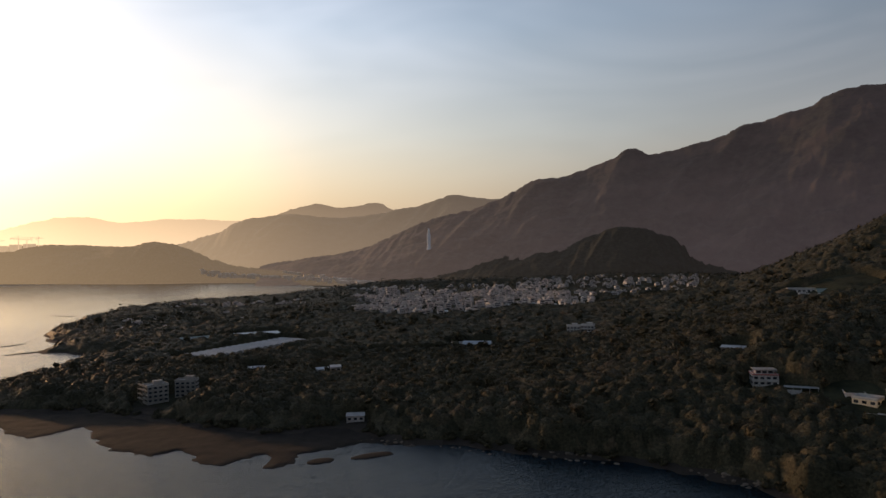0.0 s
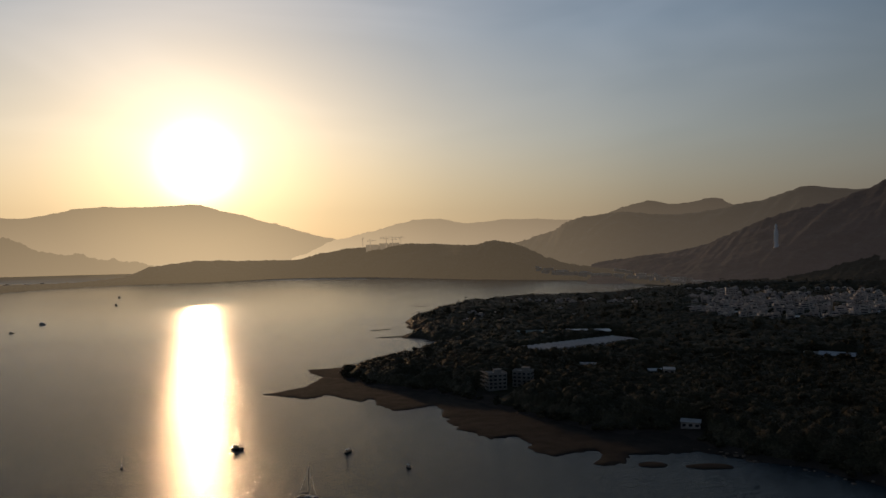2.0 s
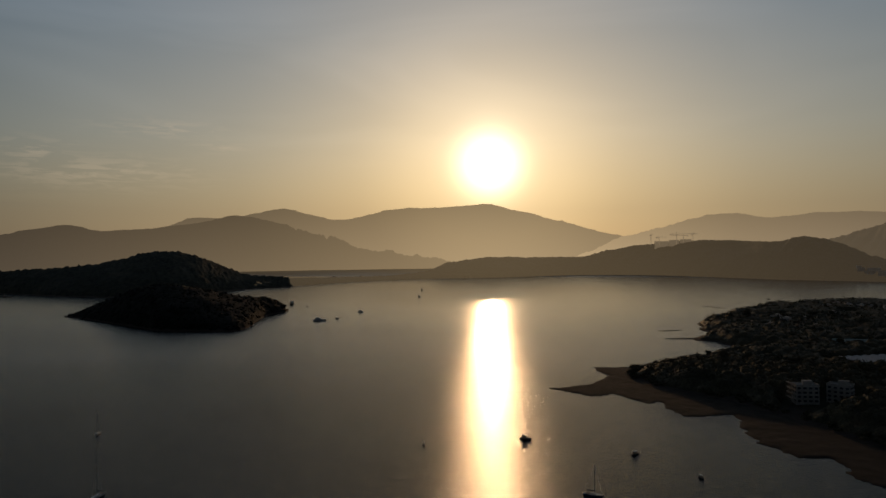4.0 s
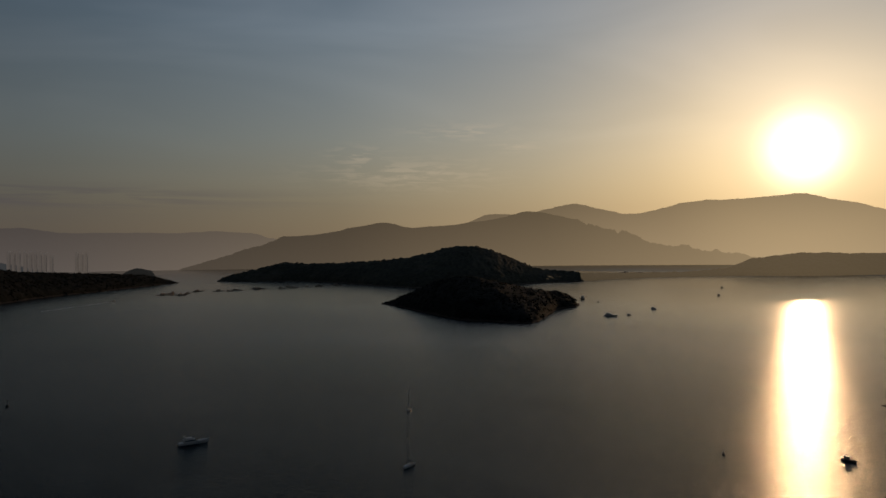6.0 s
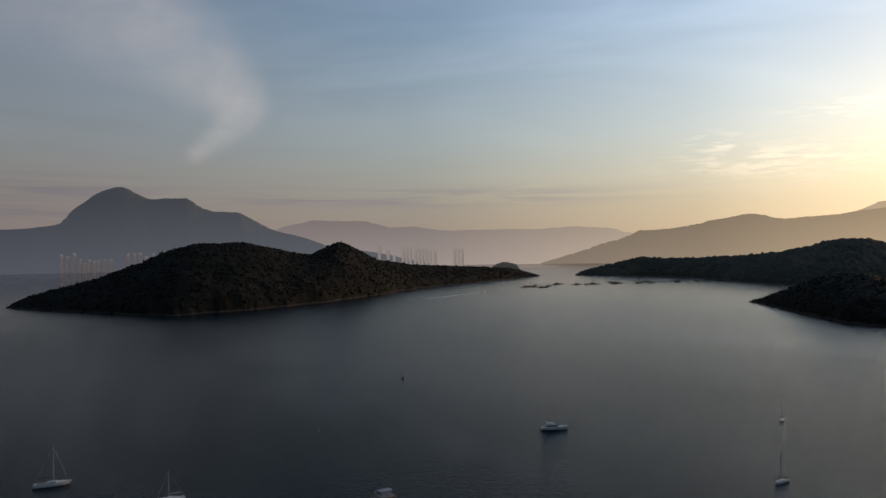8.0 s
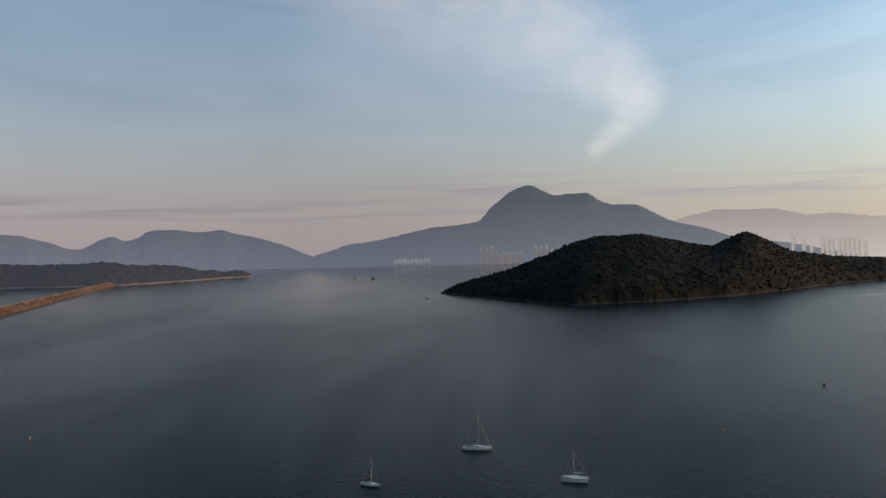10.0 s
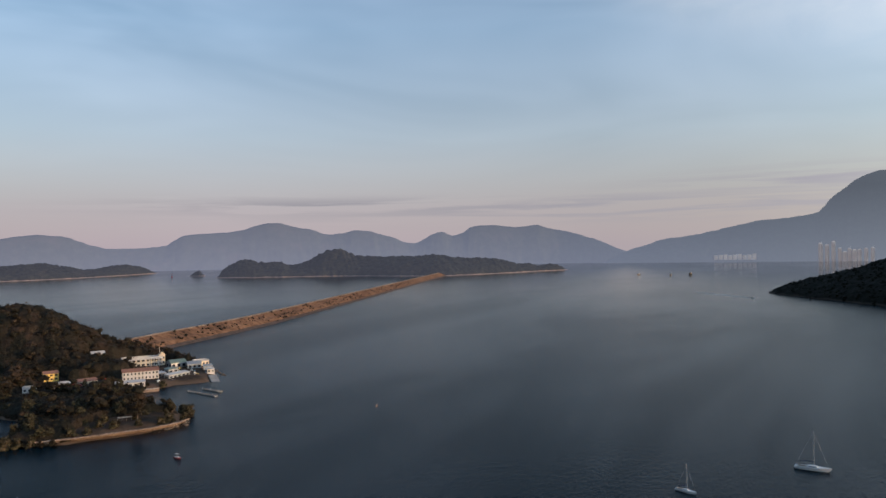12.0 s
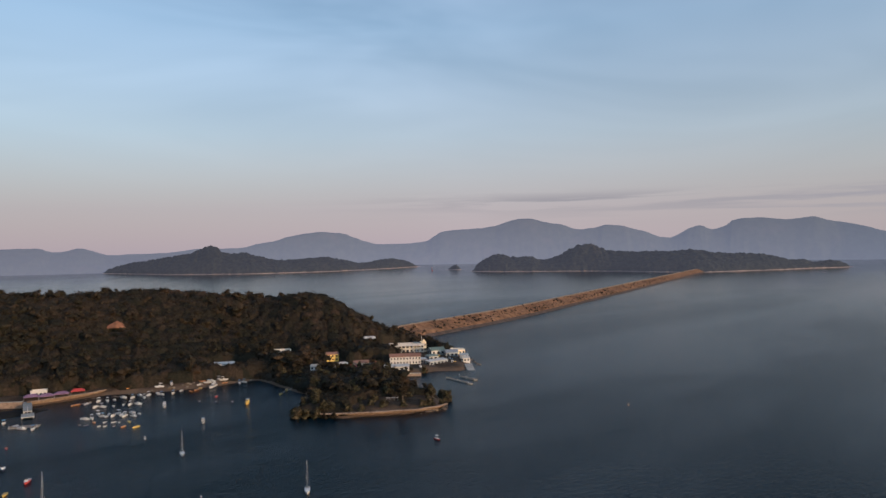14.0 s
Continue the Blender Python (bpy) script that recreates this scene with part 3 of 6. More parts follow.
def box(bm, x0, x1, y0, y1, z0, z1, bevel=0.0):
    m = Matrix.Translation(((x0 + x1) / 2, (y0 + y1) / 2, (z0 + z1) / 2)) @ Matrix.Diagonal((abs(x1 - x0), abs(y1 - y0), abs(z1 - z0), 1))
    made = bmesh.ops.create_cube(bm, size=1.0, matrix=m)
    if bevel:
        edges = {e for v in made["verts"] for e in v.link_edges}
        bmesh.ops.bevel(bm, geom=list(edges), offset=bevel, segments=1, affect="EDGES")
    return bm


def boxes(*spans, bevel=0.0):
    bm = bmesh.new()
    for s in spans:
        box(bm, *s, bevel=bevel)
    return bm


def rod(bm, a, b, r0, r1=None, sides=6):
    """A tapered bar from a to b."""
    a, b = Vector(a), Vector(b)
    m = Matrix.Translation((a + b) / 2) @ (b - a).to_track_quat("Z", "Y").to_matrix().to_4x4()
    bmesh.ops.create_cone(bm, cap_ends=True, segments=sides, radius1=r0, radius2=r0 if r1 is None else r1, depth=(b - a).length, matrix=m)
    return bm


def rods(*bars, sides=6):
    bm = bmesh.new()
    for a, b, r in bars:
        rod(bm, a, b, r, sides=sides)
    return bm


def prism(outline, axis_from, axis_to):
    """A profile in y and z drawn out along x."""
    bm = bmesh.new()
    a = [bm.verts.new((axis_from, y, z)) for y, z in outline]
    b = [bm.verts.new((axis_to, y, z)) for y, z in outline]
    n = len(a)
    for i in range(n):
        bm.faces.new((a[i], a[(i + 1) % n], b[(i + 1) % n], b[i]))
    bm.faces.new(list(reversed(a)))
    bm.faces.new(b)
    bmesh.ops.recalc_face_normals(bm, faces=bm.faces)
    return bm


def thing(name, label, category, group="", kind=""):
    return tagged(new(name), label, category, group, kind)


def put(ob, x, y, z=None, turn=0.0, scale=1.0):
    if z is None:
        z = float(land(np.array([x]), np.array([y]))[0])
    ob.matrix_basis = Matrix.LocRotScale((x, y, z), Euler((0, 0, radians(turn))), (scale,) * 3)
    return ob


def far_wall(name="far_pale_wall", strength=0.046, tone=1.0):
    """Pale concrete of far buildings, with distance haze painted on as glow."""
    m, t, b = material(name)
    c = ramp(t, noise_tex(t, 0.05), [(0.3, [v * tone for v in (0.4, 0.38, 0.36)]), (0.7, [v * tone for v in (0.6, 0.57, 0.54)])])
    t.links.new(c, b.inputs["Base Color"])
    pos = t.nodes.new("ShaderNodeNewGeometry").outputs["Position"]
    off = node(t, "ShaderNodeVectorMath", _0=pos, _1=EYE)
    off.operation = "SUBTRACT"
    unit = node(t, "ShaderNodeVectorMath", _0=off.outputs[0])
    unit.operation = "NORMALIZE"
    # emission stands in for the haze before these walls
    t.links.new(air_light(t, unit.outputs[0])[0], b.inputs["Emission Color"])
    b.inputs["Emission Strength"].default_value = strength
    return m


MAT.update({
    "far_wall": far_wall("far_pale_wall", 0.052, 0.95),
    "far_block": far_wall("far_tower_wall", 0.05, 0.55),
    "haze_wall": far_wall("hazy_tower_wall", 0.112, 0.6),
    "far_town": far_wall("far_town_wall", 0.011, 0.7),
    "plaster": surface("painted_plaster", (0.24, 0.215, 0.2), (0.62, 0.57, 0.53), 0.7, 0.75, bump_by=0.1, coarse=0.12, vary=0.5),
    "white": surface("white_paint", (0.36, 0.345, 0.32), (0.54, 0.525, 0.5), 0.8, 0.6, bump_by=0.05, coarse=0.15),
    "cream": surface("cream_paint", (0.6, 0.5, 0.34), (0.72, 0.62, 0.44), 0.8, 0.65, bump_by=0.05, coarse=0.15),
    "yellow": surface("yellow_paint", (0.6, 0.4, 0.08), (0.75, 0.52, 0.13), 0.8, 0.6, bump_by=0.05),
    "concrete": surface("weathered_concrete", (0.22, 0.21, 0.19), (0.4, 0.38, 0.35), 0.6, 0.9, bump_by=0.25, coarse=0.08, vary=0.3),
    "roof": surface("roof_screed", (0.26, 0.245, 0.23), (0.52, 0.49, 0.45), 0.5, 0.9, bump_by=0.2, vary=0.5),
    "tiles": surface("brown_roof_tiles", (0.16, 0.075, 0.05), (0.28, 0.14, 0.09), 1.4, 0.75, bump_by=0.4, bump_scale=3.0),
    "green_roof": surface("green_sheet_roof", (0.085, 0.125, 0.105), (0.15, 0.2, 0.17), 0.8, 0.5, bump_by=0.1),
    "sheet": surface("grey_sheet_metal", (0.25, 0.27, 0.28), (0.42, 0.44, 0.45), 0.9, 0.45, 0.5, bump_by=0.15),
    "film": surface("greenhouse_film", (0.2, 0.195, 0.19), (0.34, 0.33, 0.32), 0.4, 0.6, bump_by=0.15),
    "glass": surface("dark_window_glass", (0.02, 0.024, 0.03), (0.045, 0.05, 0.06), 0.5, 0.12, bump_by=0.0, vary=0.6),
    "wood": surface("grey_timber", (0.16, 0.12, 0.09), (0.3, 0.24, 0.18), 1.2, 0.85, bump_by=0.3),
    "steel": surface("painted_steel", (0.3, 0.3, 0.31), (0.45, 0.45, 0.46), 1.0, 0.45, 0.4, bump_by=0.05),
    "gelcoat": surface("white_gelcoat", (0.44, 0.435, 0.42), (0.58, 0.575, 0.56), 0.5, 0.3, bump_by=0.0),
    "navy": surface("navy_canvas", (0.015, 0.02, 0.045), (0.03, 0.04, 0.08), 1.0, 0.8),
    "red": surface("red_paint", (0.35, 0.035, 0.03), (0.5, 0.06, 0.05), 0.8, 0.45, bump_by=0.05),
    "orange": surface("orange_plastic", (0.38, 0.15, 0.04), (0.5, 0.22, 0.06), 0.8, 0.5, bump_by=0.05),
    "blue": surface("blue_tarpaulin", (0.05, 0.16, 0.3), (0.1, 0.25, 0.42), 0.8, 0.6),
    "purple": surface("purple_canopy", (0.13, 0.065, 0.12), (0.22, 0.125, 0.2), 0.8, 0.7),
    "black": surface("black_rubber", (0.015,) * 3, (0.035,) * 3, 0.8, 0.8),
    "rock": surface("shore_rock", (0.07, 0.055, 0.042), (0.22, 0.175, 0.135), 0.35, 0.9, bump_by=0.7, bump_scale=0.9, vary=0.4),
    "masonry": surface("seawall_masonry", (0.12, 0.085, 0.065), (0.34, 0.25, 0.185), 0.6, 0.9, bump_by=0.9, bump_scale=0.9),
    "dry_grass": surface("dry_grass_bank", (0.045, 0.024, 0.015), (0.3, 0.165, 0.092), 0.16, 0.95, bump_by=0.8, bump_scale=0.6, coarse=0.03),
    "armour": surface("dark_rock_armour", (0.03, 0.025, 0.022), (0.12, 0.09, 0.075), 0.4, 0.9, bump_by=0.9, bump_scale=0.6),
    "mud": surface("dark_tidal_mud", (0.008, 0.0065, 0.0055), (0.022, 0.017, 0.0135), 0.15, 0.95, bump_by=0.5, bump_scale=0.7),
    "earth": surface("bare_red_earth", (0.11, 0.05, 0.032), (0.24, 0.12, 0.075), 0.3, 0.95),
    "asphalt": surface("asphalt", (0.04, 0.04, 0.04), (0.07, 0.07, 0.068), 1.2, 0.9),
    "bark": surface("bark", (0.06, 0.045, 0.032), (0.15, 0.12, 0.09), 3.0, 0.95, bump_by=0.5),
    "stone": surface("pale_statue_stone", (0.74, 0.74, 0.72), (0.84, 0.84, 0.82), 0.2, 0.55, bump_by=0.05),
    "foam": surface("wake_foam", (0.3, 0.34, 0.36), (0.6, 0.62, 0.62), 0.4, 0.7),
})


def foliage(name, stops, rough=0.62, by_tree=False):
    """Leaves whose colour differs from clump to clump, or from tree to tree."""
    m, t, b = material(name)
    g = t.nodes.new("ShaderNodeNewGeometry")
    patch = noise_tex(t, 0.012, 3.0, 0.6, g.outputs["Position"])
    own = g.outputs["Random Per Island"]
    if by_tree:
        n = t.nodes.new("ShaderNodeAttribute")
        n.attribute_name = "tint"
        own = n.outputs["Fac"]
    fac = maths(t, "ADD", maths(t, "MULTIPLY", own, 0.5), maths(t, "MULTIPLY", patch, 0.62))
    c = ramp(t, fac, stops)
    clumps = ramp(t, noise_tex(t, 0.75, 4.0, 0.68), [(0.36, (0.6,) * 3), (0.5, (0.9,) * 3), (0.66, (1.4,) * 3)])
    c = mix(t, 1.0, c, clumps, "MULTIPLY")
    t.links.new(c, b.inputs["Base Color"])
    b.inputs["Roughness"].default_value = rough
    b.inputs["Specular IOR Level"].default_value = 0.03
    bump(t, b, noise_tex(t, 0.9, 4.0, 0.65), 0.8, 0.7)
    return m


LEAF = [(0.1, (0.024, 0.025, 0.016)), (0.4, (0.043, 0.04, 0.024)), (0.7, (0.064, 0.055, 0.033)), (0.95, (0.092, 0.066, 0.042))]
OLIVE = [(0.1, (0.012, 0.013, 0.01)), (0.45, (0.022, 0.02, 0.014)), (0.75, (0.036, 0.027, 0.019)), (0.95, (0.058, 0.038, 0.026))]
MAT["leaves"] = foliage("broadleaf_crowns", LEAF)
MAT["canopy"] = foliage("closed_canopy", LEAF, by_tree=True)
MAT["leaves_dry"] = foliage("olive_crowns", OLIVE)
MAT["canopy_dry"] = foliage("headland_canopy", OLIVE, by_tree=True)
# island crowns darkened likewise, with shade put into the leaf colour
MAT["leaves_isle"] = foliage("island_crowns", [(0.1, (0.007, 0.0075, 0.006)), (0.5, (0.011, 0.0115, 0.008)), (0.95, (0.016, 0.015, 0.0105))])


# ---- trees ----
def icosahedron():
    g = (1 + 5 ** 0.5) / 2
    v = np.array([(-1, g, 0), (1, g, 0), (-1, -g, 0), (1, -g, 0), (0, -1, g), (0, 1, g), (0, -1, -g), (0, 1, -g), (g, 0, -1), (g, 0, 1), (-g, 0, -1), (-g, 0, 1)], float)
    f = np.array([(0, 11, 5), (0, 5, 1), (0, 1, 7), (0, 7, 10), (0, 10, 11), (1, 5, 9), (5, 11, 4), (11, 10, 2), (10, 7, 6), (7, 1, 8), (3, 9, 4), (3, 4, 2), (3, 2, 6), (3, 6, 8), (3, 8, 9), (4, 9, 5), (2, 4, 11), (6, 2, 10), (8, 6, 7), (9, 8, 1)])
    return v / np.linalg.norm(v[0]), f


ICO_V, ICO_F = icosahedron()


def crowns(x, y, z, h, w, lumps, leaves, seed):
    """Vertices and triangles of many crowns: clumps of foliage with loose leaf sprays round them."""
    rng = np.random.default_rng(seed)
    n = len(x)
    tint = np.repeat(np.arange(n), lumps)
    k = n * lumps
    ang, rad, lift = rng.uniform(0, 2 * np.pi, k), np.sqrt(rng.uniform(0, 1, k)), rng.uniform(0.3, 1.0, k)
    size = (0.26 + 0.26 * rng.uniform(0, 1, k)) * (1.15 - 0.3 * lift) * (6 / lumps) ** 0.3
    spread = 0.62 * np.sqrt(np.clip(1.25 - lift, 0.12, 1))
    c = np.stack([x[tint] + np.cos(ang) * rad * spread * w[tint], y[tint] + np.sin(ang) * rad * spread * w[tint], z[tint] + h[tint] * lift * 0.86], -1)
    r = 0.84 * size * w[tint]
    jit = 1 + 0.42 * (rng.uniform(0, 1, (k, 12, 1)) - 0.5) * 2
    v = c[:, None] + ICO_V[None] * jit * np.stack([r, r, r * 0.72], -1)[:, None]
    f = ICO_F[None] + (np.arange(k) * 12)[:, None, None]
    verts, faces = [v.reshape(-1, 3)], [f.reshape(-1, 3)]
    if leaves:
        owner = rng.integers(0, k, n * leaves)
        d = rng.normal(size=(n * leaves, 3))
        d[:, 2] = abs(d[:, 2]) * 0.8
        d /= np.linalg.norm(d, axis=1, keepdims=True)
        p = c[owner] + d * (r[owner] * rng.uniform(0.8, 1.4, len(owner)))[:, None]
        s = (0.25 + 0.3 * rng.uniform(0, 1, len(owner)))[:, None] * np.sqrt(r[owner] * 0.5)[:, None]
        a, b = rng.normal(size=p.shape), rng.normal(size=p.shape)
        tri = np.stack([p + a * s, p + b * s, p - (a + b) * s * 0.7], 1)
        faces.append(np.arange(len(tri) * 3).reshape(-1, 3) + k * 12)
        verts.append(tri.reshape(-1, 3))
    return np.concatenate(verts), np.concatenate(faces)


CLEAR = []  # circles kept free of woodland: x, y, radius


def woodland(label, az, r, spacing, height, lumps, leaves, mat, seed, keep, wide=0.68):
    """Trees over a stretch of ground, as one mass."""
    rng = np.random.default_rng(seed)
    count = int(0.5 * (r[1] ** 2 - r[0] ** 2) * radians(az[1] - az[0]) / spacing ** 2)
    A, R = rng.uniform(*az, count), np.sqrt(rng.uniform(r[0] ** 2, r[1] ** 2, count))
    x, y = polar(A, R)
    z = land(x, y)
    ok = (z > 0.9) & keep(x, y, z, rng)
    for cx, cy, cr in CLEAR:
        ok &= (x - cx) ** 2 + (y - cy) ** 2 > cr * cr
    x, y, z = x[ok], y[ok], z[ok]
    stand = fbm(x / 70, y / 70, 3, seed)
    h = height * (0.72 + 0.45 * rng.uniform(0, 1, len(x)) ** 1.5) * (0.55 + 0.75 * stand) * np.clip((z - 1.2) / 2.2, 0.35, 1)
    w = np.maximum(h * rng.uniform(0.42, 0.66, len(x)), spacing * wide)
    v, f = crowns(x, y, z - 0.4, h, w, lumps, leaves, seed + 1)
    return tagged(mesh_object("woodland", v, f, mat, flat=True), label, "trees", kind="stuff")


def canopy(label, az, r, step, ratio, size, height, mat, seed, keep, sprays, low=0.9, edge=1.6, fine=3.5, relief=0.22):
    """A closed wood: domed crowns side by side over the ground, with loose leaf sprays."""
    A, R = np.meshgrid(np.arange(az[0], az[1], step), r[0] * ratio ** np.arange(int(math.log(r[1] / r[0]) / math.log(ratio)) + 1), indexing="ij")
    x, y = polar(A, R)
    z = land(x, y)
    rng = np.random.default_rng(seed)
    wooded = np.clip((z - low) / edge, 0, 1) * keep(x.ravel(), y.ravel(), z.ravel(), rng).reshape(x.shape)
    for cx, cy, cr in CLEAR:
        near = np.clip((np.hypot(x - cx, y - cy) - cr) / 4.0, 0, 1)
        wooded = wooded * near
    gx, gy = np.floor(x / size).astype(np.int64), np.floor(y / size).astype(np.int64)
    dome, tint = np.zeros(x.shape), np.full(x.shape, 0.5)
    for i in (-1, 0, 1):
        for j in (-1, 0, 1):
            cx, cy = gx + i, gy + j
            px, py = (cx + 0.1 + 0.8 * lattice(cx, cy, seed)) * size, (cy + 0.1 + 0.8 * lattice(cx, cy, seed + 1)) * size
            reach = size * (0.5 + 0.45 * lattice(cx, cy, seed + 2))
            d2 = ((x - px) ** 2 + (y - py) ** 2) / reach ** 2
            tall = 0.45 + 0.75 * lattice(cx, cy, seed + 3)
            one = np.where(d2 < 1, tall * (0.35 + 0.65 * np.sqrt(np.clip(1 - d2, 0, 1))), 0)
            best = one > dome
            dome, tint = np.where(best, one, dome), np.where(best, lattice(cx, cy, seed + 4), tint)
    stand = 0.55 + 0.8 * fbm(x / 70, y / 70, 3, seed)
    lift = height * stand * (0.66 + relief * dome) + (fbm(x / fine, y / fine, 2, seed + 6) - 0.5) * size * 0.4
    z = np.where(wooded > 0.02, z + wooded * np.maximum(lift, 0.3), z - 1.5)
    floor_z = land(x, y) - 1.5
    z[:, 0], z[:, -1], z[0], z[-1] = floor_z[:, 0], floor_z[:, -1], floor_z[0], floor_z[-1]
    ob = tagged(sheet("woodland", np.stack([x, y, z], -1), mat), label, "trees", kind="stuff")
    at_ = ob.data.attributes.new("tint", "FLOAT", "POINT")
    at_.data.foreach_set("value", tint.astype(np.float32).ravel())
    pick = rng.choice(np.flatnonzero(wooded.ravel() > 0.4), sprays)
    p = np.stack([x.ravel()[pick], y.ravel()[pick], z.ravel()[pick]], -1)
    s = (0.0012 * R.ravel()[pick] * rng.uniform(0.5, 1.3, sprays))[:, None]
    p = p + rng.normal(size=p.shape) * s * 0.8 + np.array([0, 0, 0.25]) * s
    a, b = rng.normal(size=p.shape), rng.normal(size=p.shape)
    tri = np.stack([p + a * s * 0.6, p + b * s * 0.6, p - (a + b) * s * 0.4], 1)
    leaf = mesh_object("leaf_sprays", tri.reshape(-1, 3), np.arange(sprays * 3).reshape(-1, 3), mat, flat=True)
    at_ = leaf.data.attributes.new("tint", "FLOAT", "POINT")
    at_.data.foreach_set("value", np.repeat(tint.ravel()[pick], 3).astype(np.float32))
    leaf.parent = ob
    return ob


def tree(label, h, seed, mat):
    """One broad tree: trunk with limbs, and a crown of many clumps."""
    rng = random.Random(seed)
    ob = thing("tree", label, "tree", "trees along the shore")
    bm = bmesh.new()
    rod(bm, (0, 0, -0.6), (0.1 * h * 0.2, 0, h * 0.45), 0.045 * h, 0.025 * h, 7)
    for i in range(5):
        a = i * 1.26 + rng.uniform(0, 0.6)
        base = rng.uniform(0.28, 0.45) * h
        rod(bm, (0.015 * h, 0, base), (math.cos(a) * h * 0.24, math.sin(a) * h * 0.24, base + h * rng.uniform(0.18, 0.34)), 0.018 * h, 0.007 * h, 5)
    part("trunk", bm, MAT["bark"], ob, "brown bark")
    one = np.zeros(1)
    v, f = crowns(one, one, one + 0.06 * h, one + 0.95 * h, one + 0.5 * h, 20, 420, seed)
    crown = mesh_object("crown", v, f, mat, flat=True)
    crown.parent = ob
    return ob


# ---- buildings ----
def window_mesh(w, h):
    return boxes((-w / 2, w / 2, -0.05, 0.03, 0, h))


def building(name, label, category, w, d, floors, bays, side_bays=2, storey=2.9, wall="plaster", roof="roof", shape="flat", group="", balconies=0, hood=True, trim="white", glazed=0.55, footing=4.0, fronts=4):
    """A house: walls, floor bands, roof, windows on all fronts, balconies; front to -y."""
    ob = thing(name, label, category, group)
    H = floors * storey
    bm = boxes((-w / 2, w / 2, -d / 2, d / 2, -footing, H))
    for k in range(1, floors):
        box(bm, -w / 2 - 0.12, w / 2 + 0.12, -d / 2 - 0.12, d / 2 + 0.12, k * storey - 0.14, k * storey + 0.08)
    part("wall", bm, MAT[wall], ob)
    if shape == "flat":
        t = 0.22
        part("roof", boxes((-w / 2 - 0.1, w / 2 + 0.1, -d / 2 - 0.1, d / 2 + 0.1, H + 0.004, H + 0.18)), MAT[roof], ob)
        part("parapet", boxes((-w / 2 - 0.12, w / 2 + 0.12, -d / 2 - 0.12, -d / 2 - 0.12 + t, H + 0.184, H + 1.1), (-w / 2 - 0.12, w / 2 + 0.12, d / 2 + 0.12 - t, d / 2 + 0.12, H + 0.184, H + 1.1),
                              (-w / 2 - 0.12, -w / 2 - 0.12 + t, -d / 2 + 0.1, d / 2 - 0.1, H + 0.184, H + 1.1), (w / 2 + 0.12 - t, w / 2 + 0.12, -d / 2 + 0.1, d / 2 - 0.1, H + 0.184, H + 1.1)), MAT[trim], ob)
        if hood:
            part("stair_hood", boxes((-w * 0.08, w * 0.32, 0.0, d * 0.36, H + 0.184, H + 2.5), (-w * 0.1, w * 0.34, -0.15, d * 0.38, H + 2.5, H + 2.68)), MAT[trim], ob)
    elif shape == "gable":
        e, rise_by = 0.5, d * 0.2
        part("roof", prism([(-d / 2 - e, H - 0.1), (0, H + rise_by), (d / 2 + e, H - 0.1), (d / 2 + e, H + 0.12), (0, H + rise_by + 0.25), (-d / 2 - e, H + 0.12)], -w / 2 - e, w / 2 + e), MAT[roof], ob)
        part("gable_wall", prism([(-d / 2 + 0.05, H), (d / 2 - 0.05, H), (0, H + rise_by - 0.12)], -w / 2 + 0.05, w / 2 - 0.05), MAT[wall], ob)
    else:
        part("roof", prism([(-d / 2 - 0.7, H + 0.25), (d / 2 + 0.4, H + 1.0), (d / 2 + 0.4, H + 1.2), (-d / 2 - 0.7, H + 0.45)], -w / 2 - 0.4, w / 2 + 0.4), MAT[roof], ob)
        part("upper_wall", prism([(-d / 2 + 0.03, H), (d / 2 - 0.03, H), (d / 2 - 0.03, H + 0.9), (-d / 2 + 0.03, H + 0.3)], -w / 2 + 0.03, w / 2 - 0.03), MAT[wall], ob)
    made = {}
    for count, span, fixed, turn in ((bays, w, -d / 2, 0), (side_bays, d, -w / 2, -90), (side_bays, d, w / 2, 90), (bays, w, d / 2, 180))[:fronts]:
        for k in range(floors):
            for i in range(count):
                pitch = span / count
                ww = pitch * glazed
                key = round(ww, 2)
                if key not in made:
                    made[key] = part("window", window_mesh(ww, storey * 0.46), MAT["glass"], ob)
                    pane = made[key]
                else:
                    pane = new("window", made[key].data)
                    pane.parent = ob
                s = -span / 2 + (i + 0.5) * pitch
                x, y = (s, fixed) if turn in (0, 180) else (fixed, s)
                pane.matrix_basis = pose(x, y, k * storey + storey * 0.32, 0, 0, turn)
    for k in range(1, min(balconies, floors - 1) + 1):
        part("balcony", boxes((-w * 0.36, w * 0.36, -d / 2 - 1.5, -d / 2 - 0.13, k * storey - 0.12, k * storey + 0.1), (-w * 0.36, w * 0.36, -d / 2 - 1.5, -d / 2 - 1.4, k * storey + 0.1, k * storey + 0.95)), MAT[trim], ob)
    return ob


# ---- the dam ----
def along(s, n):
    """Plan point at s metres down the dam's line and n metres off it."""
    dx, dy = 0.585, -0.811
    return dx * s - dy * n, dy * s + dx * n


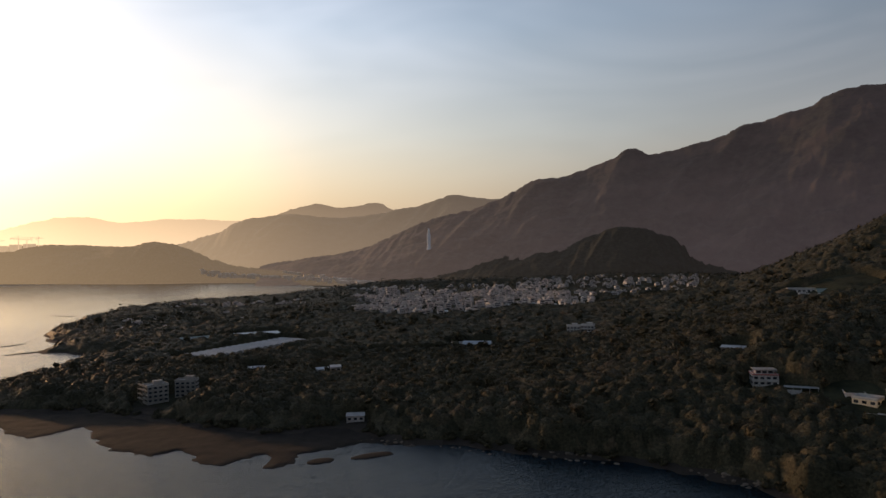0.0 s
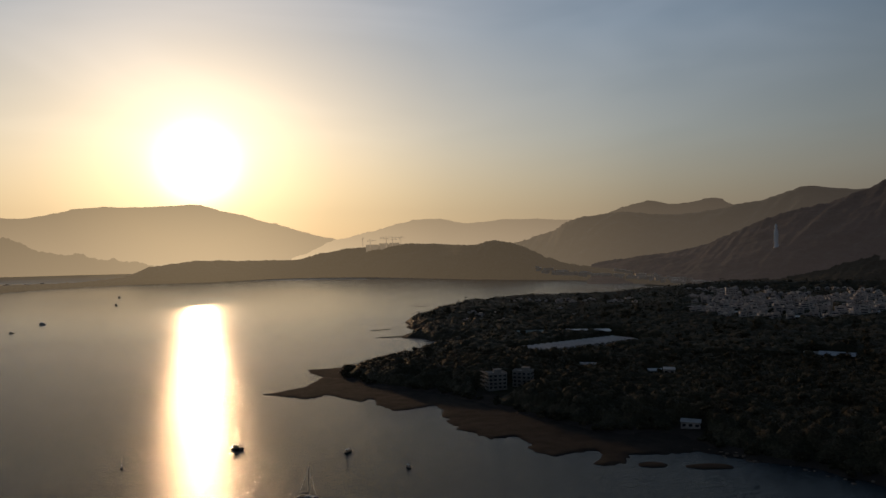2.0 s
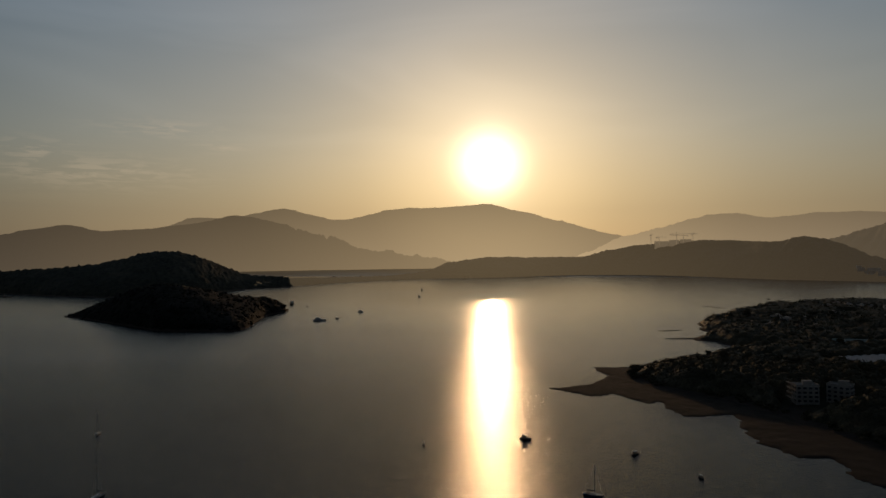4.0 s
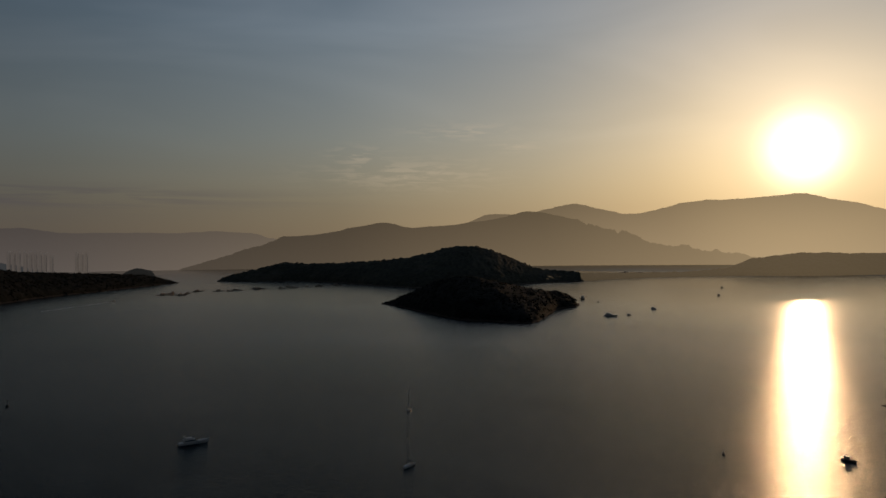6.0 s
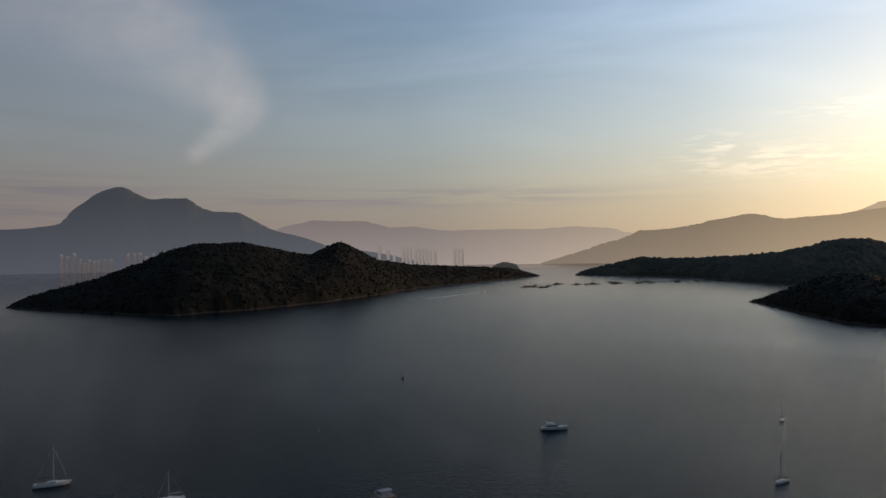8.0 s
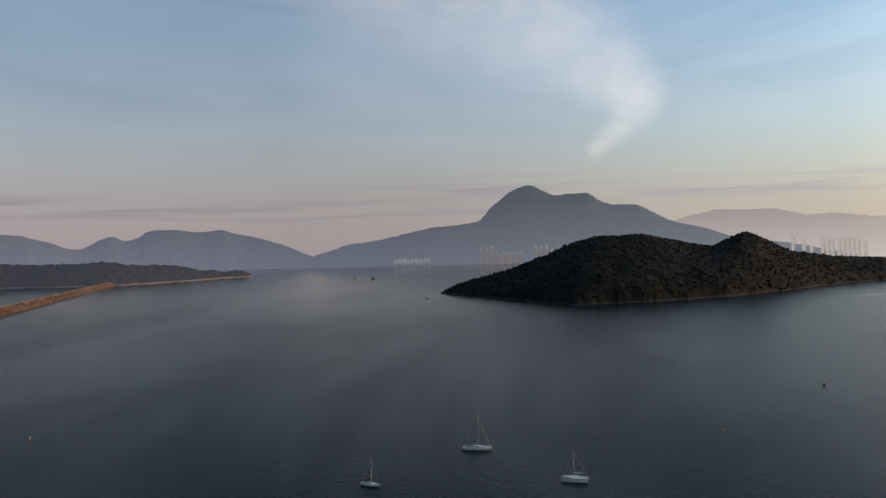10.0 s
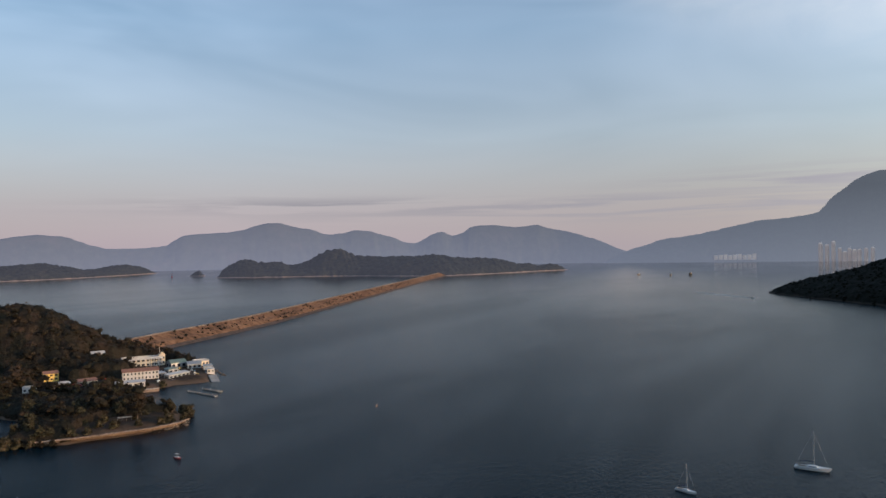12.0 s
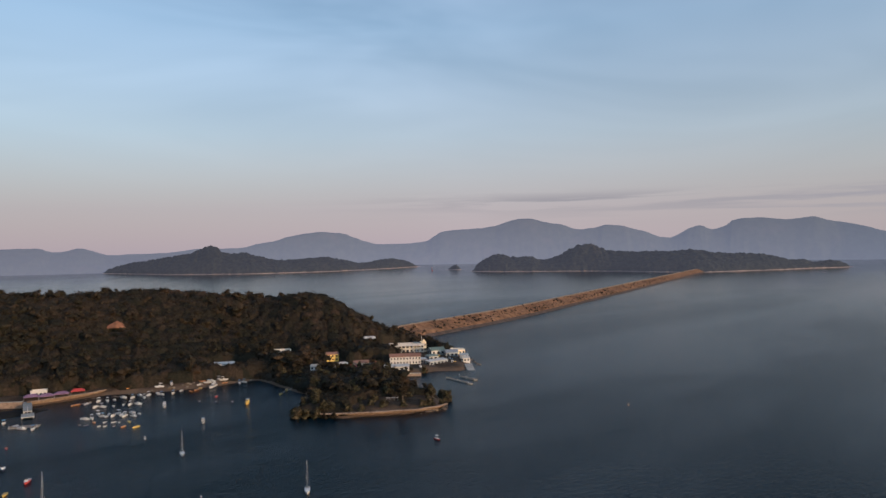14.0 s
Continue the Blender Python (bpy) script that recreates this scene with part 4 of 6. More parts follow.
def dam():
    """A long grassed embankment: rock toe, bank, berm and crest path, slightly bowed at its near end."""
    ob = thing("dam", "long straight earth dam with dry grass banks", "dam")
    s = np.linspace(640, 2740, 264)
    bow = 24 * np.exp(-((s - 640) / 200) ** 2)

    def strip(name, offsets, heights, mat, lumps, label):
        rows_ = []
        for o, h in zip(offsets, heights):
            x, y = along(s, 378 + bow + o + lumps * 1.6 * (fbm(s / 5, s * 0 + o, 3, int(o) + 70) - 0.5))
            rows_.append(np.stack([x, y, h + lumps * (fbm(s / 7 + o, s * 0 + o * 3, 3, 71) - 0.5)], -1))
        m = sheet(name, np.stack(rows_), mat)
        m.parent = ob
        tagged(m, label)

    strip("rock_toe", [-8, -1, 2, 5], [-3.0, 0.3, 1.6, 2.8], MAT["armour"], 1.0, "dark wet rock armour")
    strip("bank", [4.6, 9, 13, 15, 19, 24, 28], [2.7, 5.0, 6.8, 6.9, 8.6, 10.8, 12.2], MAT["dry_grass"], 1.3, "dry brown grass bank")
    strip("crest_path", [27.8, 28.2, 35.8, 36.2], [12.2, 12.45, 12.45, 12.2], MAT["masonry"], 0.0, "brown stony crest path")
    strip("rear_bank", [36, 44, 54, 64], [12.2, 9.0, 4.0, -3.0], MAT["dry_grass"], 0.6, "dry grass bank")
    strip("parapet_wall", [28.6, 28.62, 29.0, 29.02], [12.4, 13.3, 13.3, 12.4], MAT["masonry"], 0.0, "low stone wall")


dam()
dg = np.random.default_rng(64)
ds, do = 650 + 1500 * dg.uniform(0, 1, 420) ** 1.6, dg.uniform(5, 27, 420)
dx_, dy_ = along(ds, 378 + 24 * np.exp(-((ds - 640) / 200) ** 2) + do)
dh = dg.uniform(0.8, 3.4, 420)
dv, df = crowns(dx_, dy_, 2.6 + (do - 4.6) * 0.405 - 0.3, dh, dh * 0.9, 3, 6, 65)
tagged(mesh_object("scrub", dv, df, MAT["leaves_dry"]), "low dark scrub dotted over the dam bank", "shrubs", kind="stuff")


# ---- shore works ----
def quay_wall(name, label, pts, top, mat, thick=1.6, batter=0.8, blocks=True):
    """A masonry wall along plan points, with coping."""
    ob = thing(name, label, "sea wall", kind="structure")
    for (ax, ay), (bx, by) in zip(pts, pts[1:]):
        L = math.hypot(bx - ax, by - ay)
        turn = math.degrees(math.atan2(by - ay, bx - ax))
        body = part("wall_section", prism([(-thick - batter, -2.0), (0, -2.0), (0, top), (-thick, top)], 0, L + 0.3), MAT[mat], ob)
        body.matrix_basis = pose(ax, ay, 0, 0, 0, turn)
        cap = part("coping", boxes((0, L + 0.25, -thick - 0.12, 0.1, top + 0.003, top + 0.28)), MAT["concrete"], ob)
        cap.matrix_basis = pose(ax, ay, 0, 0, 0, turn)
    return ob




def revetment(label, pts, top, lean):
    """A sloping wall of rough stones along plan points, with an uneven crown and a weedy foot."""
    ob = thing("sea_wall", label, "sea wall", kind="structure")
    p = np.array(pts, float)
    k = np.concatenate([[0], np.cumsum(np.hypot(*np.diff(p, axis=0).T))])
    s = np.arange(0, k[-1], 0.45)
    x, y = np.interp(s, k, p[:, 0]), np.interp(s, k, p[:, 1])
    nx, ny = np.gradient(y), -np.gradient(x)
    n = np.hypot(nx, ny)
    nx, ny = nx / n, ny / n
    for name, spans, mat, note in (("weedy_foot", np.linspace(-0.15, 0.22, 6), "armour", "dark weed-covered stones"), ("stone_face", np.linspace(0.2, 1.0, 14), "masonry", "rough brown stones"), ("crown", np.linspace(1.0, 1.4, 5), "masonry", "uneven stone crown")):
        rows_ = []
        for u in spans:
            out = lean * (1 - min(u, 1.0)) - 3.0 * max(u - 1, 0) + 0.9 * (fbm(s / 1.1, s * 0 + u * 7, 3, 75) - 0.5)
            z = top * min(u, 1.0) + (0.5 if u > 0.3 else 0.25) * (fbm(s / 1.4 + 3, s * 0 + u * 6, 3, 76) - 0.4) - 0.5 * (u > 1.3)
            rows_.append(np.stack([x - nx * out, y - ny * out, z], -1))
        m = sheet(name, np.stack(rows_), MAT[mat])
        m.parent = ob
        tagged(m, note)
    return ob


revetment("rough sloping stone sea wall round the park", [(413, -117), (407, -130), (401, -148), (395, -172), (396, -187), (400, -195)], 3.1, 3.0)
quay_wall("sea_wall", "long stone sea wall beside the restaurants", [(557, 96), (549, 64), (543, 48)], 4.0, "masonry")
revetment("rough stone revetment below the restaurant terrace", [(563, -2), (555, 11), (549, 26), (543, 46)][::-1], 3.8, 3.0)
quay_wall("sea_wall", "white-topped quay wall of the marina", [(521, -206), (514, -228)], 2.0, "masonry")


def boulder_mesh(seed):
    rng = random.Random(seed)
    bm = bmesh.new()
    bmesh.ops.create_icosphere(bm, subdivisions=1, radius=1.0)
    for v in bm.verts:
        v.co *= 0.72 + 0.5 * rng.random()
        v.co.z *= 0.62
    return bm


rng = random.Random(5)
BOULDERS = []
for k in range(5):
    b = part("boulder", boulder_mesh(k), MAT["rock"])
    BOULDERS.append(b.data)
    bpy.data.objects.remove(b)


def rocks(label, spans, count, size, spread):
    """A group of separate shore boulders along straight spans of the plan."""
    for i in range(count):
        (ax, ay), (bx, by) = spans[i % len(spans)]
        t = rng.random()
        ob = tagged(new("boulder", BOULDERS[i % 5]), label, "boulder", "boulders along the shore")
        x, y = ax + (bx - ax) * t + rng.uniform(-spread, spread), ay + (by - ay) * t + rng.uniform(-spread, spread)
        z = max(float(land(np.array([x]), np.array([y]))[0]), -0.2)
        put(ob, x, y, z, rng.uniform(0, 360), size * rng.uniform(0.5, 1.3))


rocks("rough brown shore boulder by the wooded bank", [((-368, 100), (-338, 130)), ((-325, 142), (-262, 208)), ((-240, 226), (-208, 236))], 90, 1.2, 4)
rocks("pale shore boulder at the headland point", [((398, -190), (428, -207)), ((396, -176), (402, -196))], 34, 1.5, 2.5)
rocks("brown shore rock under the wooded bank", [((560, -90), (553, -30)), ((553, -30), (549, 10)), ((535, -290), (575, -304)), ((640, -303), (714, -293))], 60, 1.3, 3)


def mudflat(label, x, y, a, b, turn, seed, top=0.32):
    """A low bank of tidal mud with a ragged edge."""
    ob = new("mudflat")
    th = np.linspace(0, 2 * np.pi, 73)[:-1]
    rim = 1 + 0.5 * (fbm(np.cos(th) * 1.6 + seed, np.sin(th) * 1.6, 4, seed) - 0.5)
    rings = []
    for f, h in ((1.12, -0.5), (1.0, 0.03), (0.9, top * 0.7), (0.6, top), (0.25, top * 1.1), (0.02, top * 1.1)):
        rings.append(np.stack([np.cos(th) * a * f * rim, np.sin(th) * b * f * rim, h + 0.12 * (fbm(np.cos(th) * f * 4 + seed, np.sin(th) * f * 4, 3, 3) - 0.5) * (f < 1)], -1))
    grid = np.stack(rings)
    grid = np.concatenate([grid, grid[:, :1]], 1)
    me = sheet("mudflat", grid, MAT["mud"])
    bpy.data.objects.remove(ob)
    return tagged(put(me, x, y, 0, turn), label, "mudflat", kind="structure")


FLATS = [(-501, -153), (-483, -118), (-498, -106), (-474, -77), (-484, -73), (-445, -53), (-452, -40), (-460, -26), (-416, -17), (-395, -7), (-377, 7), (-380, 24), (-355, 29), (-345, 38), (-354, 60), (-331, 58), (-331, 69), (-346, 74), (-346, 89),
         (-352, 111), (-340, 124), (-372, 150), (-420, 90), (-450, 50), (-520, 20), (-560, -40), (-600, -100), (-667, -92), (-620, -112), (-609, -151), (-571, -126), (-536, -127)]
fa, fr_ = np.meshgrid(np.arange(64, 110, 0.18), 320 * 1.0055 ** np.arange(138), indexing="ij")
fx, fy = polar(fa, fr_)
fd = inside(fx, fy, FLATS) + (fbm(fx / 9, fy / 9, 4, 47) - 0.5) * 8 + (fbm(fx / 3.5, fy / 3.5, 2, 49) - 0.5) * 5
fz = np.where(fd > -1, np.clip(0.12 * fd, -0.4, 0.5) + 0.6 * (fbm(fx / 6, fy / 6, 4, 48) - 0.5) * (fd > 1), -0.8)
tagged(sheet("mudflat", np.stack([fx, fy, fz], -1), MAT["mud"]), "dark ragged tidal mudflats below the wooded shore", "mudflat", kind="structure")
for i, (x, y, a, b, turn) in enumerate([(-331, 81, 6.5, 4.5, 90), (-328, 106, 11, 4.5, 90), (-922, -124, 17, 3, 130), (-1325, -104, 34, 2.2, 40), (524, 58, 13, 24, 10), (-845, -92, 30, 6, 110)]):
    mudflat("dark tidal mudflat at the water's edge", x, y, a, b, turn, 80 + i)


# ---- buildings of the headland ----
def at(ob, x, y, turn=0.0, z=None, clear=0.0):
    """Set a thing down with its front towards the bay, plus a turn."""
    if clear:
        CLEAR.append((x, y, clear))
    return put(ob, x, y, z, math.degrees(math.atan2(-x, y)) + turn)


club = at(building("clubhouse", "long white two-storey clubhouse with a pale flat roof", "building", 32, 11, 2, 9, 3, 3.6, "white", "film", hood=False, glazed=0.7), 613, -258, 8, 4.0, 26)
CLEAR += [(600, -250, 18), (590, -256, 14)]
for i in range(8):
    part("column", boxes((-15 + i * 4.2, -14.6 + i * 4.2, -9.3, -8.9, -1.0, 6.9)), MAT["cream"], club)
part("terrace_roof", boxes((-15.6, 16, -9.8, -5.75, 6.91, 7.2)), MAT["white"], club, "white terrace roof")
stair = at(building("stair_tower", "cream stair tower with a stepped top", "building", 5, 5, 2, 2, 2, 4.2, "cream", "roof", hood=True, trim="cream"), 608, -273, 8, 4.0, 9)
at(building("boat_club_house", "long white building with a brown tiled roof", "building", 26, 10, 2, 10, 3, 3.4, "white", "tiles", "gable", glazed=0.4), 555, -232, 4, 3.2, 18)
at(building("boat_shed", "white single-storey boat shed on the quay", "shed", 20, 7, 1, 5, 2, 3.2, "white", "white", "shed"), 530, -214, 2, 3.0, 14)
at(building("boat_shed", "grey-green sheet metal boat shed", "shed", 13, 11, 1, 3, 2, 5.0, "sheet", "green_roof", "gable"), 588, -277, 20, 3.0, 12)
at(building("boat_shed", "dark sheet metal store by the slipway", "shed", 11, 10, 1, 3, 2, 4.2, "sheet", "sheet", "gable"), 575, -286, 10, 2.6, 10)
at(building("boat_shed", "yellowish rendered marina workshop", "shed", 12, 9, 1, 4, 2, 4.2, "cream", "roof", hood=False), 584, -297, 14, 2.6, 10)
at(building("boat_shed", "low shed with a long white sheet roof", "shed", 20, 6, 1, 5, 1, 3.0, "sheet", "white", "shed"), 543, -256, 40, 2.6, 14)
at(building("house", "white flat-roofed house among trees", "house", 14, 8, 2, 5, 2, 2.9, "white", "roof", hood=False), 622, -143, 5, None, 12)
at(building("house", "yellow rendered house under tall trees", "house", 10, 8, 2, 3, 2, 2.9, "yellow", "tiles", "gable"), 593, -179, 12, None, 11)
at(building("house", "small white kiosk by the car park", "house", 6, 5, 1, 2, 1, 3.2, "white", "roof", hood=False), 562, -155, -8, None, 8)
at(building("house", "brown-roofed pavilion in the park", "pavilion", 13, 8, 1, 4, 2, 3.2, "cream", "tiles", "gable"), 560, -194, 15, None, 11)
at(building("house", "white-roofed house on the wooded slope", "house", 10, 8, 2, 3, 2, 2.9, "white", "white", "gable"), 632, -228, 10, None, 11)
at(building("house", "pale low house above the mooring shore", "house", 16, 8, 1, 4, 2, 3.4, "plaster", "white", "shed"), 602, -90, -5, None, 14)
at(building("house", "white restaurant house behind the sea wall", "restaurant", 10, 6, 1, 4, 2, 3.0, "white", "roof", hood=False), 562, 40, -4, 3.6, 8)


def canopy_tent(label, mat, w=9.0, d=6.0):
    """An open canopy on posts with a peaked fabric roof."""
    ob = thing("canopy", label, "canopy", "canopies on the waterfront")
    bm = bmesh.new()
    low = [bm.verts.new(p) for p in ((-w / 2, -d / 2, 2.5), (w / 2, -d / 2, 2.5), (w / 2, d / 2, 2.5), (-w / 2, d / 2, 2.5))]
    hem = [bm.verts.new((v.co.x, v.co.y, 2.15)) for v in low]
    top = [bm.verts.new((-w * 0.25, 0, 3.9)), bm.verts.new((w * 0.25, 0, 3.9))]
    for f in ((low[0], low[1], top[1], top[0]), (low[1], low[2], top[1]), (low[2], low[3], top[0], top[1]), (low[3], low[0], top[0])):
        bm.faces.new(f)
    for i in range(4):
        bm.faces.new((hem[i], hem[(i + 1) % 4], low[(i + 1) % 4], low[i]))
    part("fabric", bm, MAT[mat], ob)
    for sx in (-1, 1):
        for sy in (-1, 1):
            part("post", rods(((sx * (w / 2 - 0.2), sy * (d / 2 - 0.2), -0.5), (sx * (w / 2 - 0.2), sy * (d / 2 - 0.2), 2.5), 0.06)), MAT["steel"], ob)
    return ob


for x, y, m, label in ((552, 44, "purple", "purple fabric restaurant canopy"), (553, 35, "purple", "purple fabric restaurant canopy"), (556, 26, "purple", "mauve canopy over waterfront seats"), (560, 16, "red", "faded red waterfront canopy"),
                       (543, -170, "yellow", "yellow-green fabric park canopy"), (555, -168, "white", "white fabric canopy in the park"), (549, -182, "red", "brown-red canopy over market stalls"), (566, -180, "white", "white fabric canopy in the park")):
    at(canopy_tent(label, m), x, y, 0, None, 8)


def car(label, mat):
    ob = thing("car", label, "car", "cars in the car park")
    part("body", prism([(-0.85, 0.35), (0.85, 0.35), (0.88, 0.85), (-0.88, 0.85)], -2.1, 2.1), MAT[mat], ob)
    part("cabin", prism([(-0.8, 0.854), (0.8, 0.854), (0.66, 1.42), (-0.66, 1.42)], -1.3, 0.9), MAT["glass"], ob)
    for sx in (-1.3, 1.3):
        for sy in (-0.8, 0.8):
            part("wheel", rods(((sx, sy - 0.1, 0.32), (sx, sy + 0.1, 0.32), 0.32), sides=10), MAT["black"], ob)
    return ob


CARS = [car(l, m) for l, m in (("white hatchback parked on the lot", "gelcoat"), ("silver saloon parked on the lot", "steel"), ("dark saloon parked on the lot", "navy"), ("red hatchback parked on the lot", "red"))]
for i, (x, y) in enumerate([(572, -162), (575, -166), (577, -171), (549, -150), (553, -143), (544, -190), (600, -110), (596, -104), (607, -118), (612, -128), (565, -205), (572, -210)]):
    put(CARS[i] if i < 4 else copy_thing(CARS[i % 4], Matrix()), x, y, None, 40 + 37 * i)
CLEAR += [(574, -166, 9), (549, -147, 8), (605, -115, 10), (568, -207, 8)]


def pontoon(label, L, w):
    """A floating pontoon: decking boards on floats, with piles."""
    ob = thing("pontoon", label, "pontoon", "pontoons of the marina")
    for i in range(int(L / 2)):
        part("decking", boxes((i * 2 - L / 2 + 0.03, i * 2 - L / 2 + 1.97, -w / 2, w / 2, 0.45, 0.6)), MAT["wood"], ob)
    part("float", boxes((-L / 2, L / 2, -w / 2 + 0.2, w / 2 - 0.2, -0.3, 0.446)), MAT["concrete"], ob)
    for s in (-0.45, 0.0, 0.45):
        part("pile", rods(((s * L, w / 2 + 0.2, -3), (s * L, w / 2 + 0.2, 2.2), 0.16)), MAT["steel"], ob)
    return ob


put(pontoon("long grey marina pontoon with piles", 32, 3), 476, -243, 0, 8)
put(pontoon("short dark marina pontoon", 20, 3), 482, -254, 0, 10)
put(pontoon("floating landing stage with moored boats", 16, 5), 480, 42, 0, 80)
put(pontoon("narrow timber gangway pontoon in the cove", 26, 2), 520, -128, 0, 150)


def pier():
    """A concrete pier on piles, stepping down to its landing."""
    ob = thing("pier", "short concrete pier with steps and rail", "pier")
    part("deck", boxes((-34, 0, -2.6, 2.6, 2.2, 2.8)), MAT["concrete"], ob)
    part("landing", boxes((-46, -34.02, -3.6, 3.6, 1.0, 1.5)), MAT["concrete"], ob)
    for i in range(6):
        for sy in (-2, 2):
            part("pile", rods(((-4 - i * 6, sy, -4), (-4 - i * 6, sy, 2.2), 0.3), sides=8), MAT["concrete"], ob)
    for sy in (-3, 3):
        part("pile", rods(((-44, sy, -4), (-44, sy, 1.0), 0.3), sides=8), MAT["concrete"], ob)
    for sy in (-2.5, 2.5):
        part("rail", rods(*[((-33.5 + i * 4, sy, 2.8), (-33.5 + i * 4, sy, 3.8), 0.04) for i in range(9)], ((-34, sy, 3.8), (0, sy, 3.8), 0.04)), MAT["steel"], ob)
    part("light_post", rods(((-38, 0, 1.5), (-38, 0, 6.5), 0.12)), MAT["white"], ob)
    return ob


put(pier(), 548, 46, 0, 5)
ramp_form = prism([(-3.2, -2.5), (3.2, -2.5), (3.2, 0.0), (-3.2, 0.0)], -11, 11)
for v in ramp_form.verts:
    v.co.z += 1.1 + v.co.x * 0.16 if v.co.z > -1 else 0
apron = tagged(put(part("slipway", ramp_form, MAT["concrete"]), 520, -276, 0, -20), "sloping concrete slipway of the marina", "slipway", kind="structure")
CLEAR += [(540, -262, 20), (556, -278, 20), (570, -262, 18), (575, -290, 14), (536, -240, 14), (534, -222, 14)]
for x, y, w, d, h, wallm, roofm, label, turn in ((541, -283, 6, 5, 3.0, "white", "white", "small white box store at the quay corner", 20), (566, -262, 9, 6, 3.2, "sheet", "green_roof", "low green-roofed boat store", 35), (558, -290, 7, 5, 3.0, "sheet", "sheet", "grey-roofed store by the slipway", 10), (556, -248, 8, 5, 2.8, "wood", "sheet", "low timber shed behind the boats", 40), (574, -246, 10, 6, 3.2, "plaster", "sheet", "grey lean-to beside the clubhouse", 15)):
    at(building("shed", label, "shed", w, d, 1, 2, 1, h, wallm, roofm, "shed", hood=False), x, y, turn, 2.9, 7)


def signal_mast():
    ob = thing("flag_mast", "tall white flag mast beside the clubhouse", "mast")
    part("pole", rods(((0, 0, -0.5), (0, 0, 17), 0.16)), MAT["white"], ob)
    part("yard", rods(((-3, 0, 11), (3, 0, 11), 0.08)), MAT["white"], ob)
    return ob


put(signal_mast(), 596, -266, 4.0, 15)
mr, mt = np.meshgrid(np.linspace(0, 1, 12), np.linspace(0, 2 * np.pi, 49), indexing="ij")
mk = 0.7 + 0.6 * fbm(np.cos(mt) * 1.5 + 4, np.sin(mt) * 1.5, 3, 8)
mx, my = np.cos(mt) * mr * 7 * mk, np.sin(mt) * mr * 12 * mk
mz = 6.0 * (1 - mr) ** 0.9 + 1.2 * (fbm(mx / 3, my / 3, 3, 9) - 0.5)
tagged(put(sheet("earth_mound", np.stack([mx, my, mz], -1), MAT["earth"]), 706, -12, 34.5, 12), "bare orange earth mound in the woods", "mound", kind="structure")
CLEAR.append((694, -12, 9))
CLEAR += [(583, -176, 9), (573, -172, 9), (590, -92, 12), (600, -98, 10), (556, 60, 12), (552, 40, 13), (556, 20, 13), (560, 0, 10)]
park_frame = thing("park_shelter", "white steel shelter frame on the park lawn", "shelter")
for i in range(4):
    part("post", boxes((-6 + i * 4, -5.85 + i * 4, -1.5, -1.35, 0, 2.7), (-6 + i * 4, -5.85 + i * 4, 1.35, 1.5, 0, 2.7)), MAT["white"], park_frame)
part("roof_beam", boxes((-6.2, 6.3, -1.6, -1.3, 2.704, 2.95), (-6.2, 6.3, 1.3, 1.6, 2.704, 2.95)), MAT["white"], park_frame)
at(park_frame, 420, -166, 0, None, 8)
park_frame.scale = (0.6, 0.6, 0.6)
for x, y in ((408, -176), (412, -140), (420, -185)):
    CLEAR.append((x, y, 7))


# ---- buildings of the wooded plain ----
for x, y, turn, scaff in ((-500, 14, 18, True), (-508, 34, -14, False)):
    flats = at(building("apartment_block", "grey four-storey apartment block with bare window openings" if scaff else "pale four-storey apartment block with balconies", "apartments", 13.5, 9.5, 4, 4, 3, 2.65, "concrete", "roof", balconies=3, trim="concrete"), x, y, turn, 3.6, 15)
    CLEAR += [(x * 0.965, y * 0.965, 12), (x * 0.98 + 4, y * 0.98, 13)]
    if scaff:
        for i in range(5):
            part("scaffold_pole", rods(((-8.6, -5 + i * 2.5, 0), (-8.6, -5 + i * 2.5, 14), 0.06), ((-9.9, -5 + i * 2.5, 0), (-9.9, -5 + i * 2.5, 13), 0.06)), MAT["wood"], flats)
        for k in range(1, 5):
            part("scaffold_plank", boxes((-10.1, -8.4, -5.4, 5.4, k * 3.0, k * 3.0 + 0.08)), MAT["wood"], flats)


def greenhouse(bays, w, d):
    """A range of arched film tunnels side by side."""
    ob = thing("greenhouse", "range of white film-covered greenhouse tunnels", "greenhouse")
    step = w / bays
    for i in range(bays):
        arc = [(-step / 2 + 0.15, 0), (-step / 2 + 0.15, 2.6)] + [(-math.cos(a) * (step / 2 - 0.15), 2.6 + math.sin(a) * step * 0.3) for a in np.linspace(0.3, 2.84, 7)] + [(step / 2 - 0.15, 2.6), (step / 2 - 0.15, 0)]
        bay = part("tunnel", prism(arc, -d / 2, d / 2), MAT["film"], ob)
        bay.matrix_basis = pose(-w / 2 + (i + 0.5) * step, 0, 0, 0, 0, 90)
        gut = part("gutter", boxes((-w / 2 + i * step - 0.14, -w / 2 + i * step + 0.14, -d / 2, d / 2, 2.4, 2.75)), MAT["steel"], ob)
    return ob


put(greenhouse(16, 132, 34), -707, 105, 4.2, 126.5)
CLEAR += [(-707 - 0.595 * k + 0.8 * n, 105 + 0.803 * k + 0.6 * n, 24) for k in (-60, -36, -12, 12, 36, 60) for n in (0, 22)]
put(building("barn", "dark flat farm shed behind the greenhouses", "shed", 50, 18, 1, 9, 3, 4.0, "sheet", "sheet", "shed"), -806, 128, 5, 90)
CLEAR += [(-800, 108, 24), (-800, 148, 24)]
put(building("barn", "pale green sheet-roofed farm shed", "shed", 30, 14, 1, 6, 3, 4.0, "sheet", "green_roof", "gable"), -792, 62, 5, 95)
CLEAR.append((-786, 62, 22))
